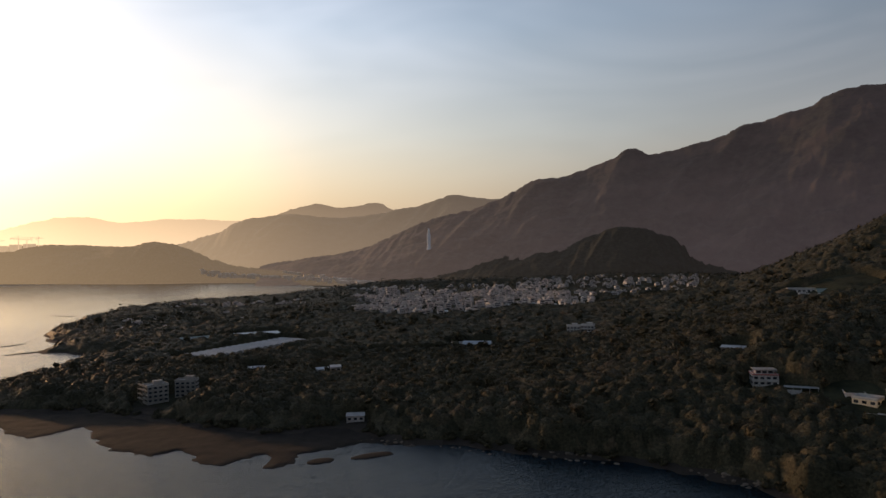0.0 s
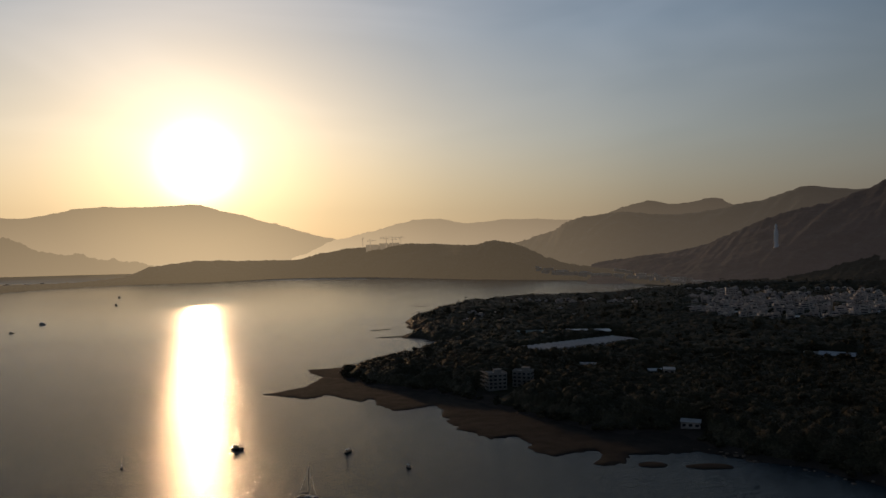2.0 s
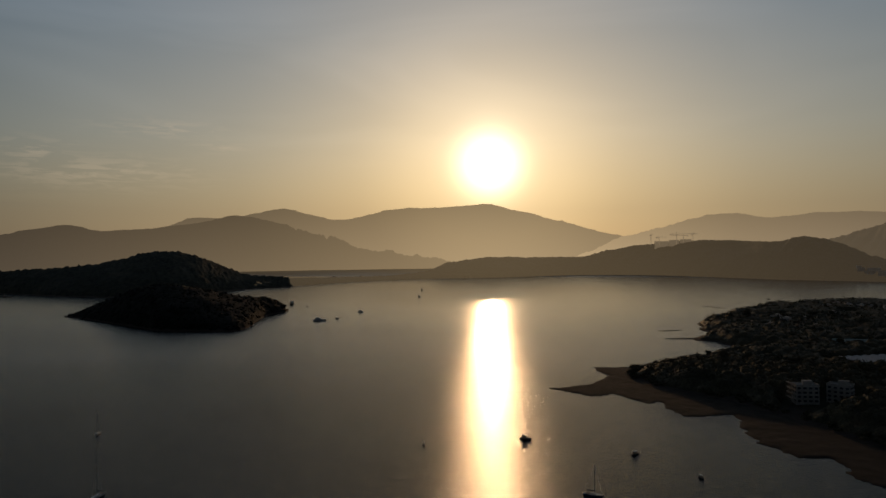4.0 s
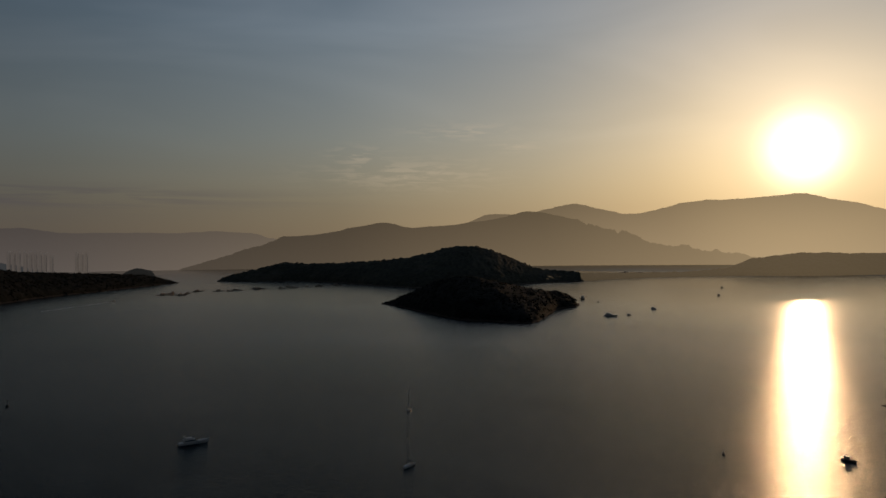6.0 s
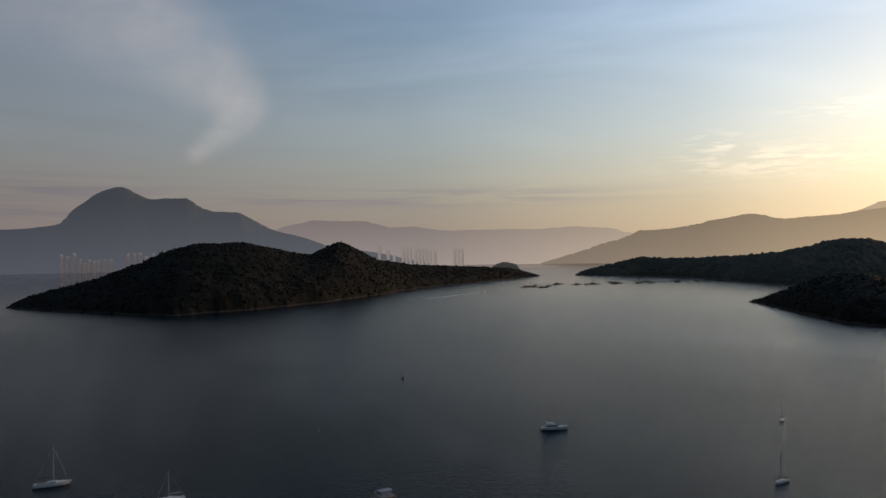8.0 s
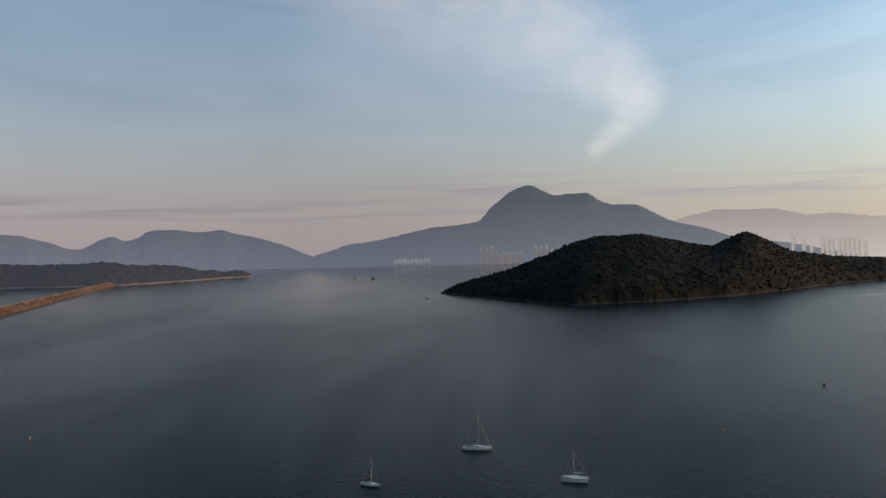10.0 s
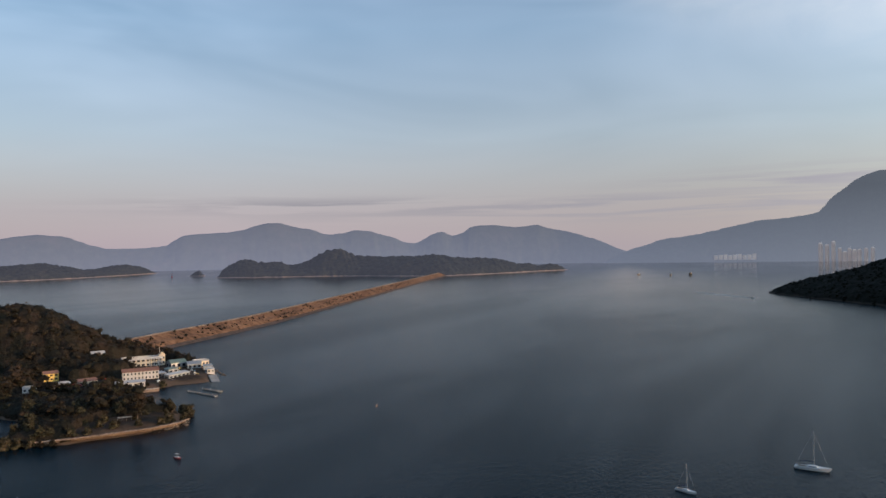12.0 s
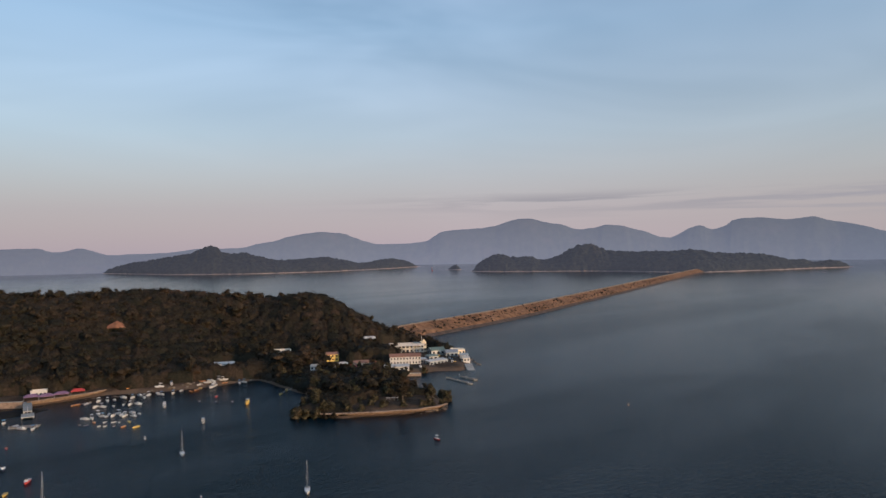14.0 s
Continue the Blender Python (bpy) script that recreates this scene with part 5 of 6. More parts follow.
for x, y, w, d, fl, label, wall, roof, shape in (
        (-391, 117, 10, 5, 1, "small white hut with a flat roof at the shore", "plaster", "film", "shed"),
        (-578, 93, 16, 8, 1, "low white-roofed farm shed in the trees", "plaster", "film", "shed"),
        (-532, 144, 8, 7, 2, "white two-storey hut among trees", "plaster", "film", "shed"),
        (-545, 137, 10, 6, 1, "grey shed among trees", "sheet", "sheet", "shed"),
        (-594, 298, 26, 12, 1, "grey sheet-roofed yard building", "sheet", "sheet", "gable"),
        (-606, 286, 18, 10, 1, "grey concrete yard store", "concrete", "roof", "flat"),
        (-579, 413, 13, 10, 3, "grey three-storey village house", "plaster", "roof", "flat"),
        (-588, 402, 13, 10, 3, "pale three-storey village house", "plaster", "roof", "flat"),
        (-566, 452, 14, 8, 1, "low cream house on the slope", "cream", "roof", "flat"),
        (-329, 344, 14, 6, 1, "dark timber shed on the slope", "wood", "sheet", "shed")):
    at(building("house" if fl > 1 else "shed", label, "house" if fl > 1 else "shed", w, d, fl, max(2, int(w / 3.2)), 2, 3.0, wall, roof, shape, hood=fl > 2, balconies=fl - 1 if fl > 2 else 0), x, y, rng.uniform(-14, 14), None, max(w, d) * 0.85)
    CLEAR.append((x * 0.975, y * 0.975, max(w, d) * 0.6))

villa = at(building("villa", "white three-storey villa with a red-trimmed terrace roof", "villa", 12.5, 9, 2, 4, 3, 2.8, "white", "roof", balconies=1, trim="white", hood=False, glazed=0.62), -277, 311, 12, 24.0, 10)
part("top_floor", boxes((-4.6, 4.8, -2.6, 3.6, 5.8, 8.3)), MAT["white"], villa)
part("roof_slab", boxes((-5.6, 6.2, -4.0, 4.4, 8.304, 8.55)), MAT["concrete"], villa, "thin overhanging flat roof")
part("eaves_band", boxes((-6.8, 6.8, -5.4, 4.9, 6.0, 6.35)), MAT["red"], villa, "red-brown tiled roof edge")
for x0 in (-4.2, -1.2, 1.8):
    part("window", boxes((x0, x0 + 2.3, -2.66, -2.58, 6.5, 7.9)), MAT["glass"], villa)
for x0 in (-6.5, 6.2):
    part("terrace_post", boxes((x0, x0 + 0.3, -5.2, -4.9, -1.0, 6.0)), MAT["white"], villa)
CLEAR += [(-270, 303, 10), (-262, 309, 8), (-254, 312, 7), (-248, 308, 7)]
wall_run = at(thing("garden_wall", "white terrace wall with a long flat pergola roof", "wall", kind="structure"), -260, 312, 4, 23.6)
part("wall_section", boxes((-8, 4, -6.6, -6.2, -6, 1.6)), MAT["white"], wall_run)
part("wall_section", boxes((4.02, 13, -6.6, -6.2, -7, 0.6)), MAT["white"], wall_run)
part("terrace", boxes((-8, 13, -6.15, 2, -5, 0.3)), MAT["concrete"], wall_run)
part("pergola_roof", boxes((-4, 12, -5.6, -1.0, 2.6, 2.8)), MAT["sheet"], wall_run, "long grey pergola roof")
for k in range(5):
    part("pergola_post", boxes((-3.8 + k * 3.8, -3.6 + k * 3.8, -5.4, -5.2, 0.3, 2.6)), MAT["white"], wall_run)
for x, y, turn, w, fl, wallm, label in ((-236, 326, 10, 9, 1, "white", "small white flat-roofed annexe"), (-226, 322, -20, 11, 1, "cream", "cream single-storey house with a white awning"), (-214, 330, 15, 12, 2, "cream", "cream two-storey house lit by low sun"), (-205, 318, -10, 11, 2, "white", "white house with an orange tiled roof")):
    at(building("house", label, "house", w, 9, fl, 3, 2, 3.1, wallm, "tiles" if "tiled" in label else "roof", "gable" if "tiled" in label else "flat", hood=False), x, y, turn, 22.0, 13)
lane = thing("lane_wall", "curved white lane wall below the houses", "wall", kind="structure")
for i in range(9):
    a0, a1 = radians(100 + i * 14), radians(114 + i * 14)
    p0, p1 = (-205 + 26 * math.cos(a0), 296 + 20 * math.sin(a0)), (-205 + 26 * math.cos(a1), 296 + 20 * math.sin(a1))
    seg = part("wall_section", boxes((0, math.dist(p0, p1) + 0.1, -0.15, 0.15, -7, 1.3)), MAT["white"], lane)
    seg.matrix_basis = pose(*p0, 19.5 - i * 0.5, 0, 0, math.degrees(math.atan2(p1[1] - p0[1], p1[0] - p0[0])))
CLEAR += [(-222, 306, 10), (-212, 310, 12), (-228, 314, 9), (-200, 300, 10)]
hall = at(building("school_hall", "long cream hall with a green sheet roof on the hillside", "building", 46, 18, 2, 12, 4, 3.8, "cream", "green_roof", "gable"), -452, 612, 14, 45.0, 34)
at(building("house", "white annexe beside the hillside hall", "building", 24, 10, 1, 6, 2, 3.4, "white", "roof", hood=False), -480, 590, 10, None, 20)
at(building("house", "pale hillside house below the hall", "house", 18, 10, 2, 4, 2, 3.0, "plaster", "roof", hood=False), -446, 560, 5, None, 16)
CLEAR += [(-440, 595, 24), (-465, 590, 20)]

# ---- the village ----
VILLAGE = []
for i, (w, d, fl, bays, label, wallm, roof) in enumerate((
        (8, 8, 3, 1, "white three-storey village house with balconies", "plaster", "roof"), (8.5, 8, 3, 1, "cream three-storey village house", "plaster", "roof"), (9, 8, 3, 1, "tiled-front three-storey village house", "plaster", "tiles"),
        (8, 7.5, 2, 1, "grey two-storey village house", "concrete", "roof"), (12, 8, 3, 1, "wide pale village house block", "plaster", "roof"), (9, 9, 1, 1, "low sheet-roofed village shed", "plaster", "sheet"))):
    VILLAGE.append(building("village_house", label, "house", w, d, fl, bays, 1, 2.75, wallm, roof, "flat" if fl > 1 else "shed", "houses of the village", balconies=2 if i in (0, 2) else 1, glazed=0.66, footing=3.0, fronts=1, trim="plaster"))
vr = random.Random(12)


def west_edge(x, y):
    """Ragged bearing where the village ends."""
    return 68.5 + 8 * fbm(np.asarray(x) / 70, np.asarray(y) / 70, 2, 58)


placed, used = [], set()


def settle(count, az, r, gap, weights, aim):
    """Houses strewn over a sector in loose rows that follow one heading."""
    tries = made = 0
    while made < count and tries < 9000:
        tries += 1
        a, d = vr.uniform(*az), r[0] + (r[1] - r[0]) * vr.random() ** 1.25
        x, y = (float(v) for v in polar(a, d))
        near_edge = fbm(np.array([x / 160]), np.array([y / 160]), 3, 55)[0]
        if near_edge < 0.38 or (az[1] < 74 and a > west_edge(x, y)) or any((x - p) ** 2 + (y - q) ** 2 < gap * gap for p, q in placed):
            continue
        z = float(land(np.array([x]), np.array([y]))[0])
        if z < 2.2:
            continue
        placed.append((x, y))
        k = vr.choices(range(6), weights)[0]
        ob = VILLAGE[k] if k not in used else copy_thing(VILLAGE[k], Matrix())
        used.add(k)
        put(ob, x, y, z, aim + vr.uniform(-24, 24))
        CLEAR.append((x, y, 7.5))
        made += 1


settle(245, (54, 73.8), (935, 1420), 9.6, (4, 3, 3, 2, 2, 1), 62)
settle(34, (77, 87), (1080, 1320), 16, (3, 2, 1, 2, 2, 2), 80)
settle(14, (82, 91), (900, 1080), 26, (0, 0, 0, 2, 1, 4), 85)


def house_rows(label, count, az, r, gap, aim, seed):
    """Houses too far to tell apart, walls and flat roofs with parapets, as one mass."""
    g = random.Random(seed)
    walls, caps, panes = bmesh.new(), bmesh.new(), bmesh.new()
    tries = made = 0
    while made < count and tries < 9000:
        tries += 1
        a, d = g.uniform(*az), g.uniform(*r)
        x, y = (float(v) for v in polar(a, d))
        if fbm(np.array([x / 160]), np.array([y / 160]), 3, 55)[0] < 0.38 or a > west_edge(x, y) or any((x - p) ** 2 + (y - q) ** 2 < gap * gap for p, q in placed):
            continue
        z = float(land(np.array([x]), np.array([y]))[0])
        placed.append((x, y))
        CLEAR.append((x, y, 7.0))
        made += 1
        w, dep, h = g.choice((8, 8.5, 9, 12)), g.choice((7.5, 8, 9)), g.choice((5.5, 8.2, 8.2, 8.4))
        m = pose(x, y, z, 0, 0, aim + g.uniform(-24, 24))
        for bm, spans in ((walls, [(-w / 2, w / 2, -dep / 2, dep / 2, -3, h)]), (caps, [(-w / 2 - 0.2, w / 2 + 0.2, -dep / 2 - 0.2, dep / 2 + 0.2, h + 0.004, h + 0.5), (-w * 0.1, w * 0.3, 0, dep * 0.36, h + 0.504, h + 2.6)]),
                          (panes, [(-w * 0.34, w * 0.34, -dep / 2 - 0.04, -dep / 2 + 0.05, k * 2.75 + 0.9, k * 2.75 + 2.1) for k in range(int(h / 2.7))])):
            for span in spans:
                first_vert = len(bm.verts)
                box(bm, *span)
                bm.verts.ensure_lookup_table()
                for v in bm.verts[first_vert:]:
                    v.co = m @ v.co
    ob = part("village_rows", walls, MAT["plaster"])
    part("roofs", caps, MAT["roof"], ob)
    part("windows", panes, MAT["glass"], ob)
    return tagged(ob, label, "houses", kind="stuff")


house_rows("distant rows of pale village houses below the hill", 170, (45, 60), (1280, 1950), 12.5, 55, 91)
house_rows("close rows of grey village houses between the lanes", 150, (54, 73.5), (940, 1420), 8.8, 62, 93)
house_rows("far rows of pale village houses behind the lanes", 90, (56, 73.5), (1400, 1720), 13.0, 62, 92)
tower = at(building("tower_block", "pale six-storey block rising over the village", "apartments", 20, 14, 6, 5, 3, 3.2, "plaster", "roof"), -1300, 466, 8, None, 16)

# ---- statue on the hill ----
def statue():
    """A tall robed standing figure of pale stone on a tiered base, as one plain shape."""
    prof = [(0, 8.5, 8.5), (3, 8.5, 8.5), (3.2, 7.2, 7.2), (6, 7.0, 7.0), (6.2, 8.2, 8.2), (8, 7.6, 7.6), (8.2, 6.2, 5.6), (14, 6.4, 5.4), (26, 6.9, 5.2), (36, 7.4, 5.0), (44, 7.6, 5.0), (50, 7.0, 4.8), (55, 6.6, 4.4), (58, 5.6, 3.9), (60, 3.4, 3.2), (61.5, 2.9, 3.0), (64, 3.6, 3.8), (68, 3.7, 3.9), (71, 3.1, 3.2), (74, 2.2, 2.2), (76, 0.5, 0.5)]
    th = np.linspace(0, 2 * np.pi, 33)
    grid = np.array([[(a * math.cos(t) * (1 + 0.04 * math.sin(9 * t) * (8 < z < 56)), b * math.sin(t) * (1 + 0.05 * math.cos(7 * t) * (8 < z < 56)), z) for t in th] for z, a, b in prof])
    return tagged(sheet("statue", grid, MAT["stone"]), "tall white standing robed statue on a hillside base", "statue")


put(statue(), *[float(v) for v in polar(67.16, 2478)], 98.5, 100)


# ---- far towers and cranes ----
def tower_block(label, w, h, wall="far_block", cap="far_wall"):
    ob = thing("tower_block", label, "tower", "towers across the harbour")
    part("wall", boxes((-w / 2, w / 2, -w * 0.35, w * 0.35, -30, h), (-w * 0.3, w * 0.3, -w * 0.5, w * 0.5, -30, h * 0.99)), MAT[wall], ob)
    # default cap is the brighter wall, so sunlit tops are painted in
    part("roof_plant", boxes((-w * 0.3, w * 0.3, -w * 0.3, w * 0.3, h + 0.004, h + 9)), MAT[cap], ob)
    for i in range(3):
        part("window_strip", boxes((-w * 0.25 + i * w * 0.22, -w * 0.2 + i * w * 0.22, -w * 0.5 - 0.3, -w * 0.45, 4, h - 5)), MAT["steel"], ob)
    return ob


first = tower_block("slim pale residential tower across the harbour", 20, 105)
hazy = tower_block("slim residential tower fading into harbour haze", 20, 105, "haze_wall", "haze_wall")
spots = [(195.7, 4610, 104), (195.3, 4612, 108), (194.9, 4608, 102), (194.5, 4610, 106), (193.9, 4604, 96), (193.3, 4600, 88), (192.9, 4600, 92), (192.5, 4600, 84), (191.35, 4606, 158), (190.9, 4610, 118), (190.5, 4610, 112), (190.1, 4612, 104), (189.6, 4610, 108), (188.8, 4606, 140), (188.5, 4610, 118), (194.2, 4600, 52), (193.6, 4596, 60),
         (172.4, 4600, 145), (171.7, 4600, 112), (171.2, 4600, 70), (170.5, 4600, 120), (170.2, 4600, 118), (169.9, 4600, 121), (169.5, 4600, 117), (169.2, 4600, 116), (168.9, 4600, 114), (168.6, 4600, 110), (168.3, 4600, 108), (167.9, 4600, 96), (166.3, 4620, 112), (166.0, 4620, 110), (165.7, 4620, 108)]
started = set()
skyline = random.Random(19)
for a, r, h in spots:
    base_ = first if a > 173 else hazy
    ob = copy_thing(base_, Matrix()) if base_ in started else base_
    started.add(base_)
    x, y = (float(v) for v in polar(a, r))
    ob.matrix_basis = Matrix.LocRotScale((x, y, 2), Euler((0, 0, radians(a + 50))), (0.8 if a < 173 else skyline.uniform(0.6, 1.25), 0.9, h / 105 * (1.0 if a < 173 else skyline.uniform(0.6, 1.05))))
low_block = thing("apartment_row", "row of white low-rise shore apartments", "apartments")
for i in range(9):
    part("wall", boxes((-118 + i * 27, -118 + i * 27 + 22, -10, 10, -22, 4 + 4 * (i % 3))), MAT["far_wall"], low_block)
put(low_block, *[float(v) for v in polar(201.4, 4655)], 36, 201.4)


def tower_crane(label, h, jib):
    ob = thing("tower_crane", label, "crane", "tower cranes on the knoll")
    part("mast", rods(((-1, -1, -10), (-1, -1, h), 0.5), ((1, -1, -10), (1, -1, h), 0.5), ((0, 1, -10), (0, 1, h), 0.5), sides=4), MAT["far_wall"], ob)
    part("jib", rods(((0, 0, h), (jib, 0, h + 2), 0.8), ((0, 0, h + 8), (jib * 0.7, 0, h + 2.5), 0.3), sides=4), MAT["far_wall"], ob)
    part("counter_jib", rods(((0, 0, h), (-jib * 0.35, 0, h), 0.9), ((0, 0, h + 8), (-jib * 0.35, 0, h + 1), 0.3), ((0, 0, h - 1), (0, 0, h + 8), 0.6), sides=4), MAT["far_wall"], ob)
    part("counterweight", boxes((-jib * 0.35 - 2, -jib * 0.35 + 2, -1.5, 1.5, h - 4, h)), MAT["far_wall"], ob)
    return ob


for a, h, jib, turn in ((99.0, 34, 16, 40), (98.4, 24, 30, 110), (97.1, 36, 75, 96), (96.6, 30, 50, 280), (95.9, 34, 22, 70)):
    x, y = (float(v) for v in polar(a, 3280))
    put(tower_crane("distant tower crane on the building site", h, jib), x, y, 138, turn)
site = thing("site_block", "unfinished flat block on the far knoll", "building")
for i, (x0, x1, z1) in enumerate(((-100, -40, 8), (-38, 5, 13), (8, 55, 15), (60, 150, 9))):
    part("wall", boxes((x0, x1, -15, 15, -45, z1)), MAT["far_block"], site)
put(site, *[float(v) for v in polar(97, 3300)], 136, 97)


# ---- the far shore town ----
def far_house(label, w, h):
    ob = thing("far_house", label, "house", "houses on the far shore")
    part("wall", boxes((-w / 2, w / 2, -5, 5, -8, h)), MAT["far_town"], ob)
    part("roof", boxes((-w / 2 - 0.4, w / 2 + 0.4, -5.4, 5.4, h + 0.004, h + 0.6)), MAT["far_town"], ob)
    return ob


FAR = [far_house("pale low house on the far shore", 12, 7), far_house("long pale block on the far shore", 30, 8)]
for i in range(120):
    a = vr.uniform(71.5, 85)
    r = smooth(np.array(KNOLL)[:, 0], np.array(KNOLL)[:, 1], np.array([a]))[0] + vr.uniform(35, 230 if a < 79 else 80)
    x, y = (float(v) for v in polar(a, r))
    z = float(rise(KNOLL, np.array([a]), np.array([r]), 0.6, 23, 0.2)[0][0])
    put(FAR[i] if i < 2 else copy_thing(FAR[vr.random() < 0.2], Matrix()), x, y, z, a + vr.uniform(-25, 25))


# ---- boats ----
def hull_forms(L, B, H, draft=0.5, full=2.4, sheer=0.35):
    """Hull skin and deck of a boat, bow to +x."""
    n = 13
    t = np.linspace(0, 1, n)
    half = B / 2 * np.where(t < 0.45, 0.86 + 0.14 * t / 0.45, 1 - np.clip((t - 0.45) / 0.55, 0, 1) ** full)
    x = -L / 2 + L * t
    rim = H + sheer * H * t ** 2
    keel = -draft * (1 - np.clip((t - 0.7) / 0.3, 0, 1) ** 2 * 0.9)
    rake = 0.10 * L * np.clip((t - 0.75) / 0.25, 0, 1) ** 2
    skin, deck = bmesh.new(), bmesh.new()
    rings = []
    for i in range(n):
        pts = [(x[i], 0, keel[i]), (x[i], half[i] * 0.7, keel[i] * 0.25), (x[i] + rake[i] * 0.5, half[i] * 0.93, rim[i] * 0.35), (x[i] + rake[i], half[i], rim[i])]
        rings.append([[skin.verts.new((p[0], s * p[1], p[2])) for p in pts] for s in (1, -1)])
    for a, b in zip(rings, rings[1:]):
        for side in (0, 1):
            for j in range(3):
                skin.faces.new((a[side][j], b[side][j], b[side][j + 1], a[side][j + 1]))
    stern = rings[0]
    skin.faces.new((*stern[0], *reversed(stern[1][1:])))
    bmesh.ops.remove_doubles(skin, verts=skin.verts, dist=1e-4)
    bmesh.ops.recalc_face_normals(skin, faces=skin.faces)
    edge = [[deck.verts.new((x[i] + rake[i], s * half[i] * 0.985, rim[i] - 0.03)) for s in (1, -1)] for i in range(n)]
    for a, b in zip(edge, edge[1:]):
        deck.faces.new((a[0], b[0], b[1], a[1]))
    return skin, deck


def tapered(x0, x1, w0, w1, z0, z1, lean=0.0):
    """A cabin: a box whose top is narrower, with a raked front."""
    bm = bmesh.new()
    low = [bm.verts.new(p) for p in ((x0, -w0 / 2, z0), (x1, -w0 / 2, z0), (x1, w0 / 2, z0), (x0, w0 / 2, z0))]
    top = [bm.verts.new(p) for p in ((x0 + 0.1, -w1 / 2, z1), (x1 - lean, -w1 / 2, z1), (x1 - lean, w1 / 2, z1), (x0 + 0.1, w1 / 2, z1))]
    bm.faces.new(list(reversed(low)))
    bm.faces.new(top)
    for i in range(4):
        bm.faces.new((low[i], low[(i + 1) % 4], top[(i + 1) % 4], top[i]))
    return bm


def motor_yacht(label, L=18.0, paint="gelcoat"):
    ob = thing("motor_yacht", label, "yacht", "yachts at anchor")
    B, H = L * 0.27, L * 0.1
    skin, deck = hull_forms(L, B, H, 0.8)
    part("hull", skin, MAT[paint], ob, smooth_faces=False)
    part("deck", deck, MAT["gelcoat"], ob)
    part("boot_stripe", boxes((-L * 0.49, L * 0.2, -B * 0.47, B * 0.47, 0.05, 0.25)), MAT["navy"], ob)
    part("saloon", tapered(-L * 0.34, L * 0.16, B * 0.78, B * 0.66, H + 0.02, H + L * 0.095, L * 0.09), MAT["gelcoat"], ob)
    part("saloon_window", tapered(-L * 0.3, L * 0.165, B * 0.785, B * 0.7, H + L * 0.035, H + L * 0.075, L * 0.075), MAT["glass"], ob)
    part("flybridge", tapered(-L * 0.3, L * 0.02, B * 0.62, B * 0.58, H + L * 0.099, H + L * 0.15, L * 0.05), MAT["gelcoat"], ob)
    part("radar_arch", rods(((-L * 0.26, -B * 0.28, H + L * 0.13), (-L * 0.31, -B * 0.22, H + L * 0.22), 0.16), ((-L * 0.26, B * 0.28, H + L * 0.13), (-L * 0.31, B * 0.22, H + L * 0.22), 0.16), ((-L * 0.31, -B * 0.22, H + L * 0.22), (-L * 0.31, B * 0.22, H + L * 0.22), 0.16)), MAT["gelcoat"], ob)
    part("bow_rail", rods(*[((L * (0.2 + 0.1 * k), s * B * (0.44 - 0.13 * k ** 1.2 * 0.5), H * 1.2), (L * (0.2 + 0.1 * k), s * B * (0.44 - 0.13 * k ** 1.2 * 0.5), H * 1.2 + 0.9), 0.04) for k in range(3) for s in (-1, 1)]), MAT["steel"], ob)
    part("swim_platform", boxes((-L * 0.56, -L * 0.5, -B * 0.4, B * 0.4, 0.35, 0.5)), MAT["wood"], ob)
    return ob


def sailing_boat(label, L=9.0, mast=11.0, cover="navy", paint="gelcoat"):
    ob = thing("sailing_boat", label, "sailboat", "sailing boats at anchor")
    B, H = L * 0.3, L * 0.1
    skin, deck = hull_forms(L, B, H, 0.5)
    part("hull", skin, MAT[paint], ob)
    part("deck", deck, MAT["gelcoat"], ob)
    part("coachroof", tapered(-L * 0.12, L * 0.2, B * 0.55, B * 0.42, H, H + L * 0.055, L * 0.05), MAT["gelcoat"], ob)
    part("cabin_window", tapered(-L * 0.08, L * 0.13, B * 0.552, B * 0.47, H + L * 0.015, H + L * 0.035, L * 0.02), MAT["glass"], ob)
    part("cockpit", boxes((-L * 0.42, -L * 0.14, -B * 0.28, B * 0.28, H + 0.02, H + 0.12)), MAT["wood"], ob)
    part("mast", rods(((L * 0.08, 0, H), (L * 0.08, 0, H + mast), 0.09), sides=6), MAT["steel"], ob)
    part("boom", rods(((L * 0.08, 0, H + L * 0.16), (-L * 0.34, 0, H + L * 0.15), 0.07)), MAT["steel"], ob)
    part("furled_sail", rods(((L * 0.05, 0, H + L * 0.19), (-L * 0.32, 0, H + L * 0.175), 0.17)), MAT[cover], ob)
    part("stay", rods(((L * 0.5, 0, H * 1.35), (L * 0.08, 0, H + mast * 0.95), 0.025), ((-L * 0.48, 0, H), (L * 0.08, 0, H + mast), 0.02), ((L * 0.05, B * 0.46, H), (L * 0.08, 0, H + mast * 0.9), 0.02), ((L * 0.05, -B * 0.46, H), (L * 0.08, 0, H + mast * 0.9), 0.02), sides=4), MAT["steel"], ob)
    part("rudder", boxes((-L * 0.53, -L * 0.49, -0.05, 0.05, -0.5, H * 0.8)), MAT["gelcoat"], ob)
    return ob


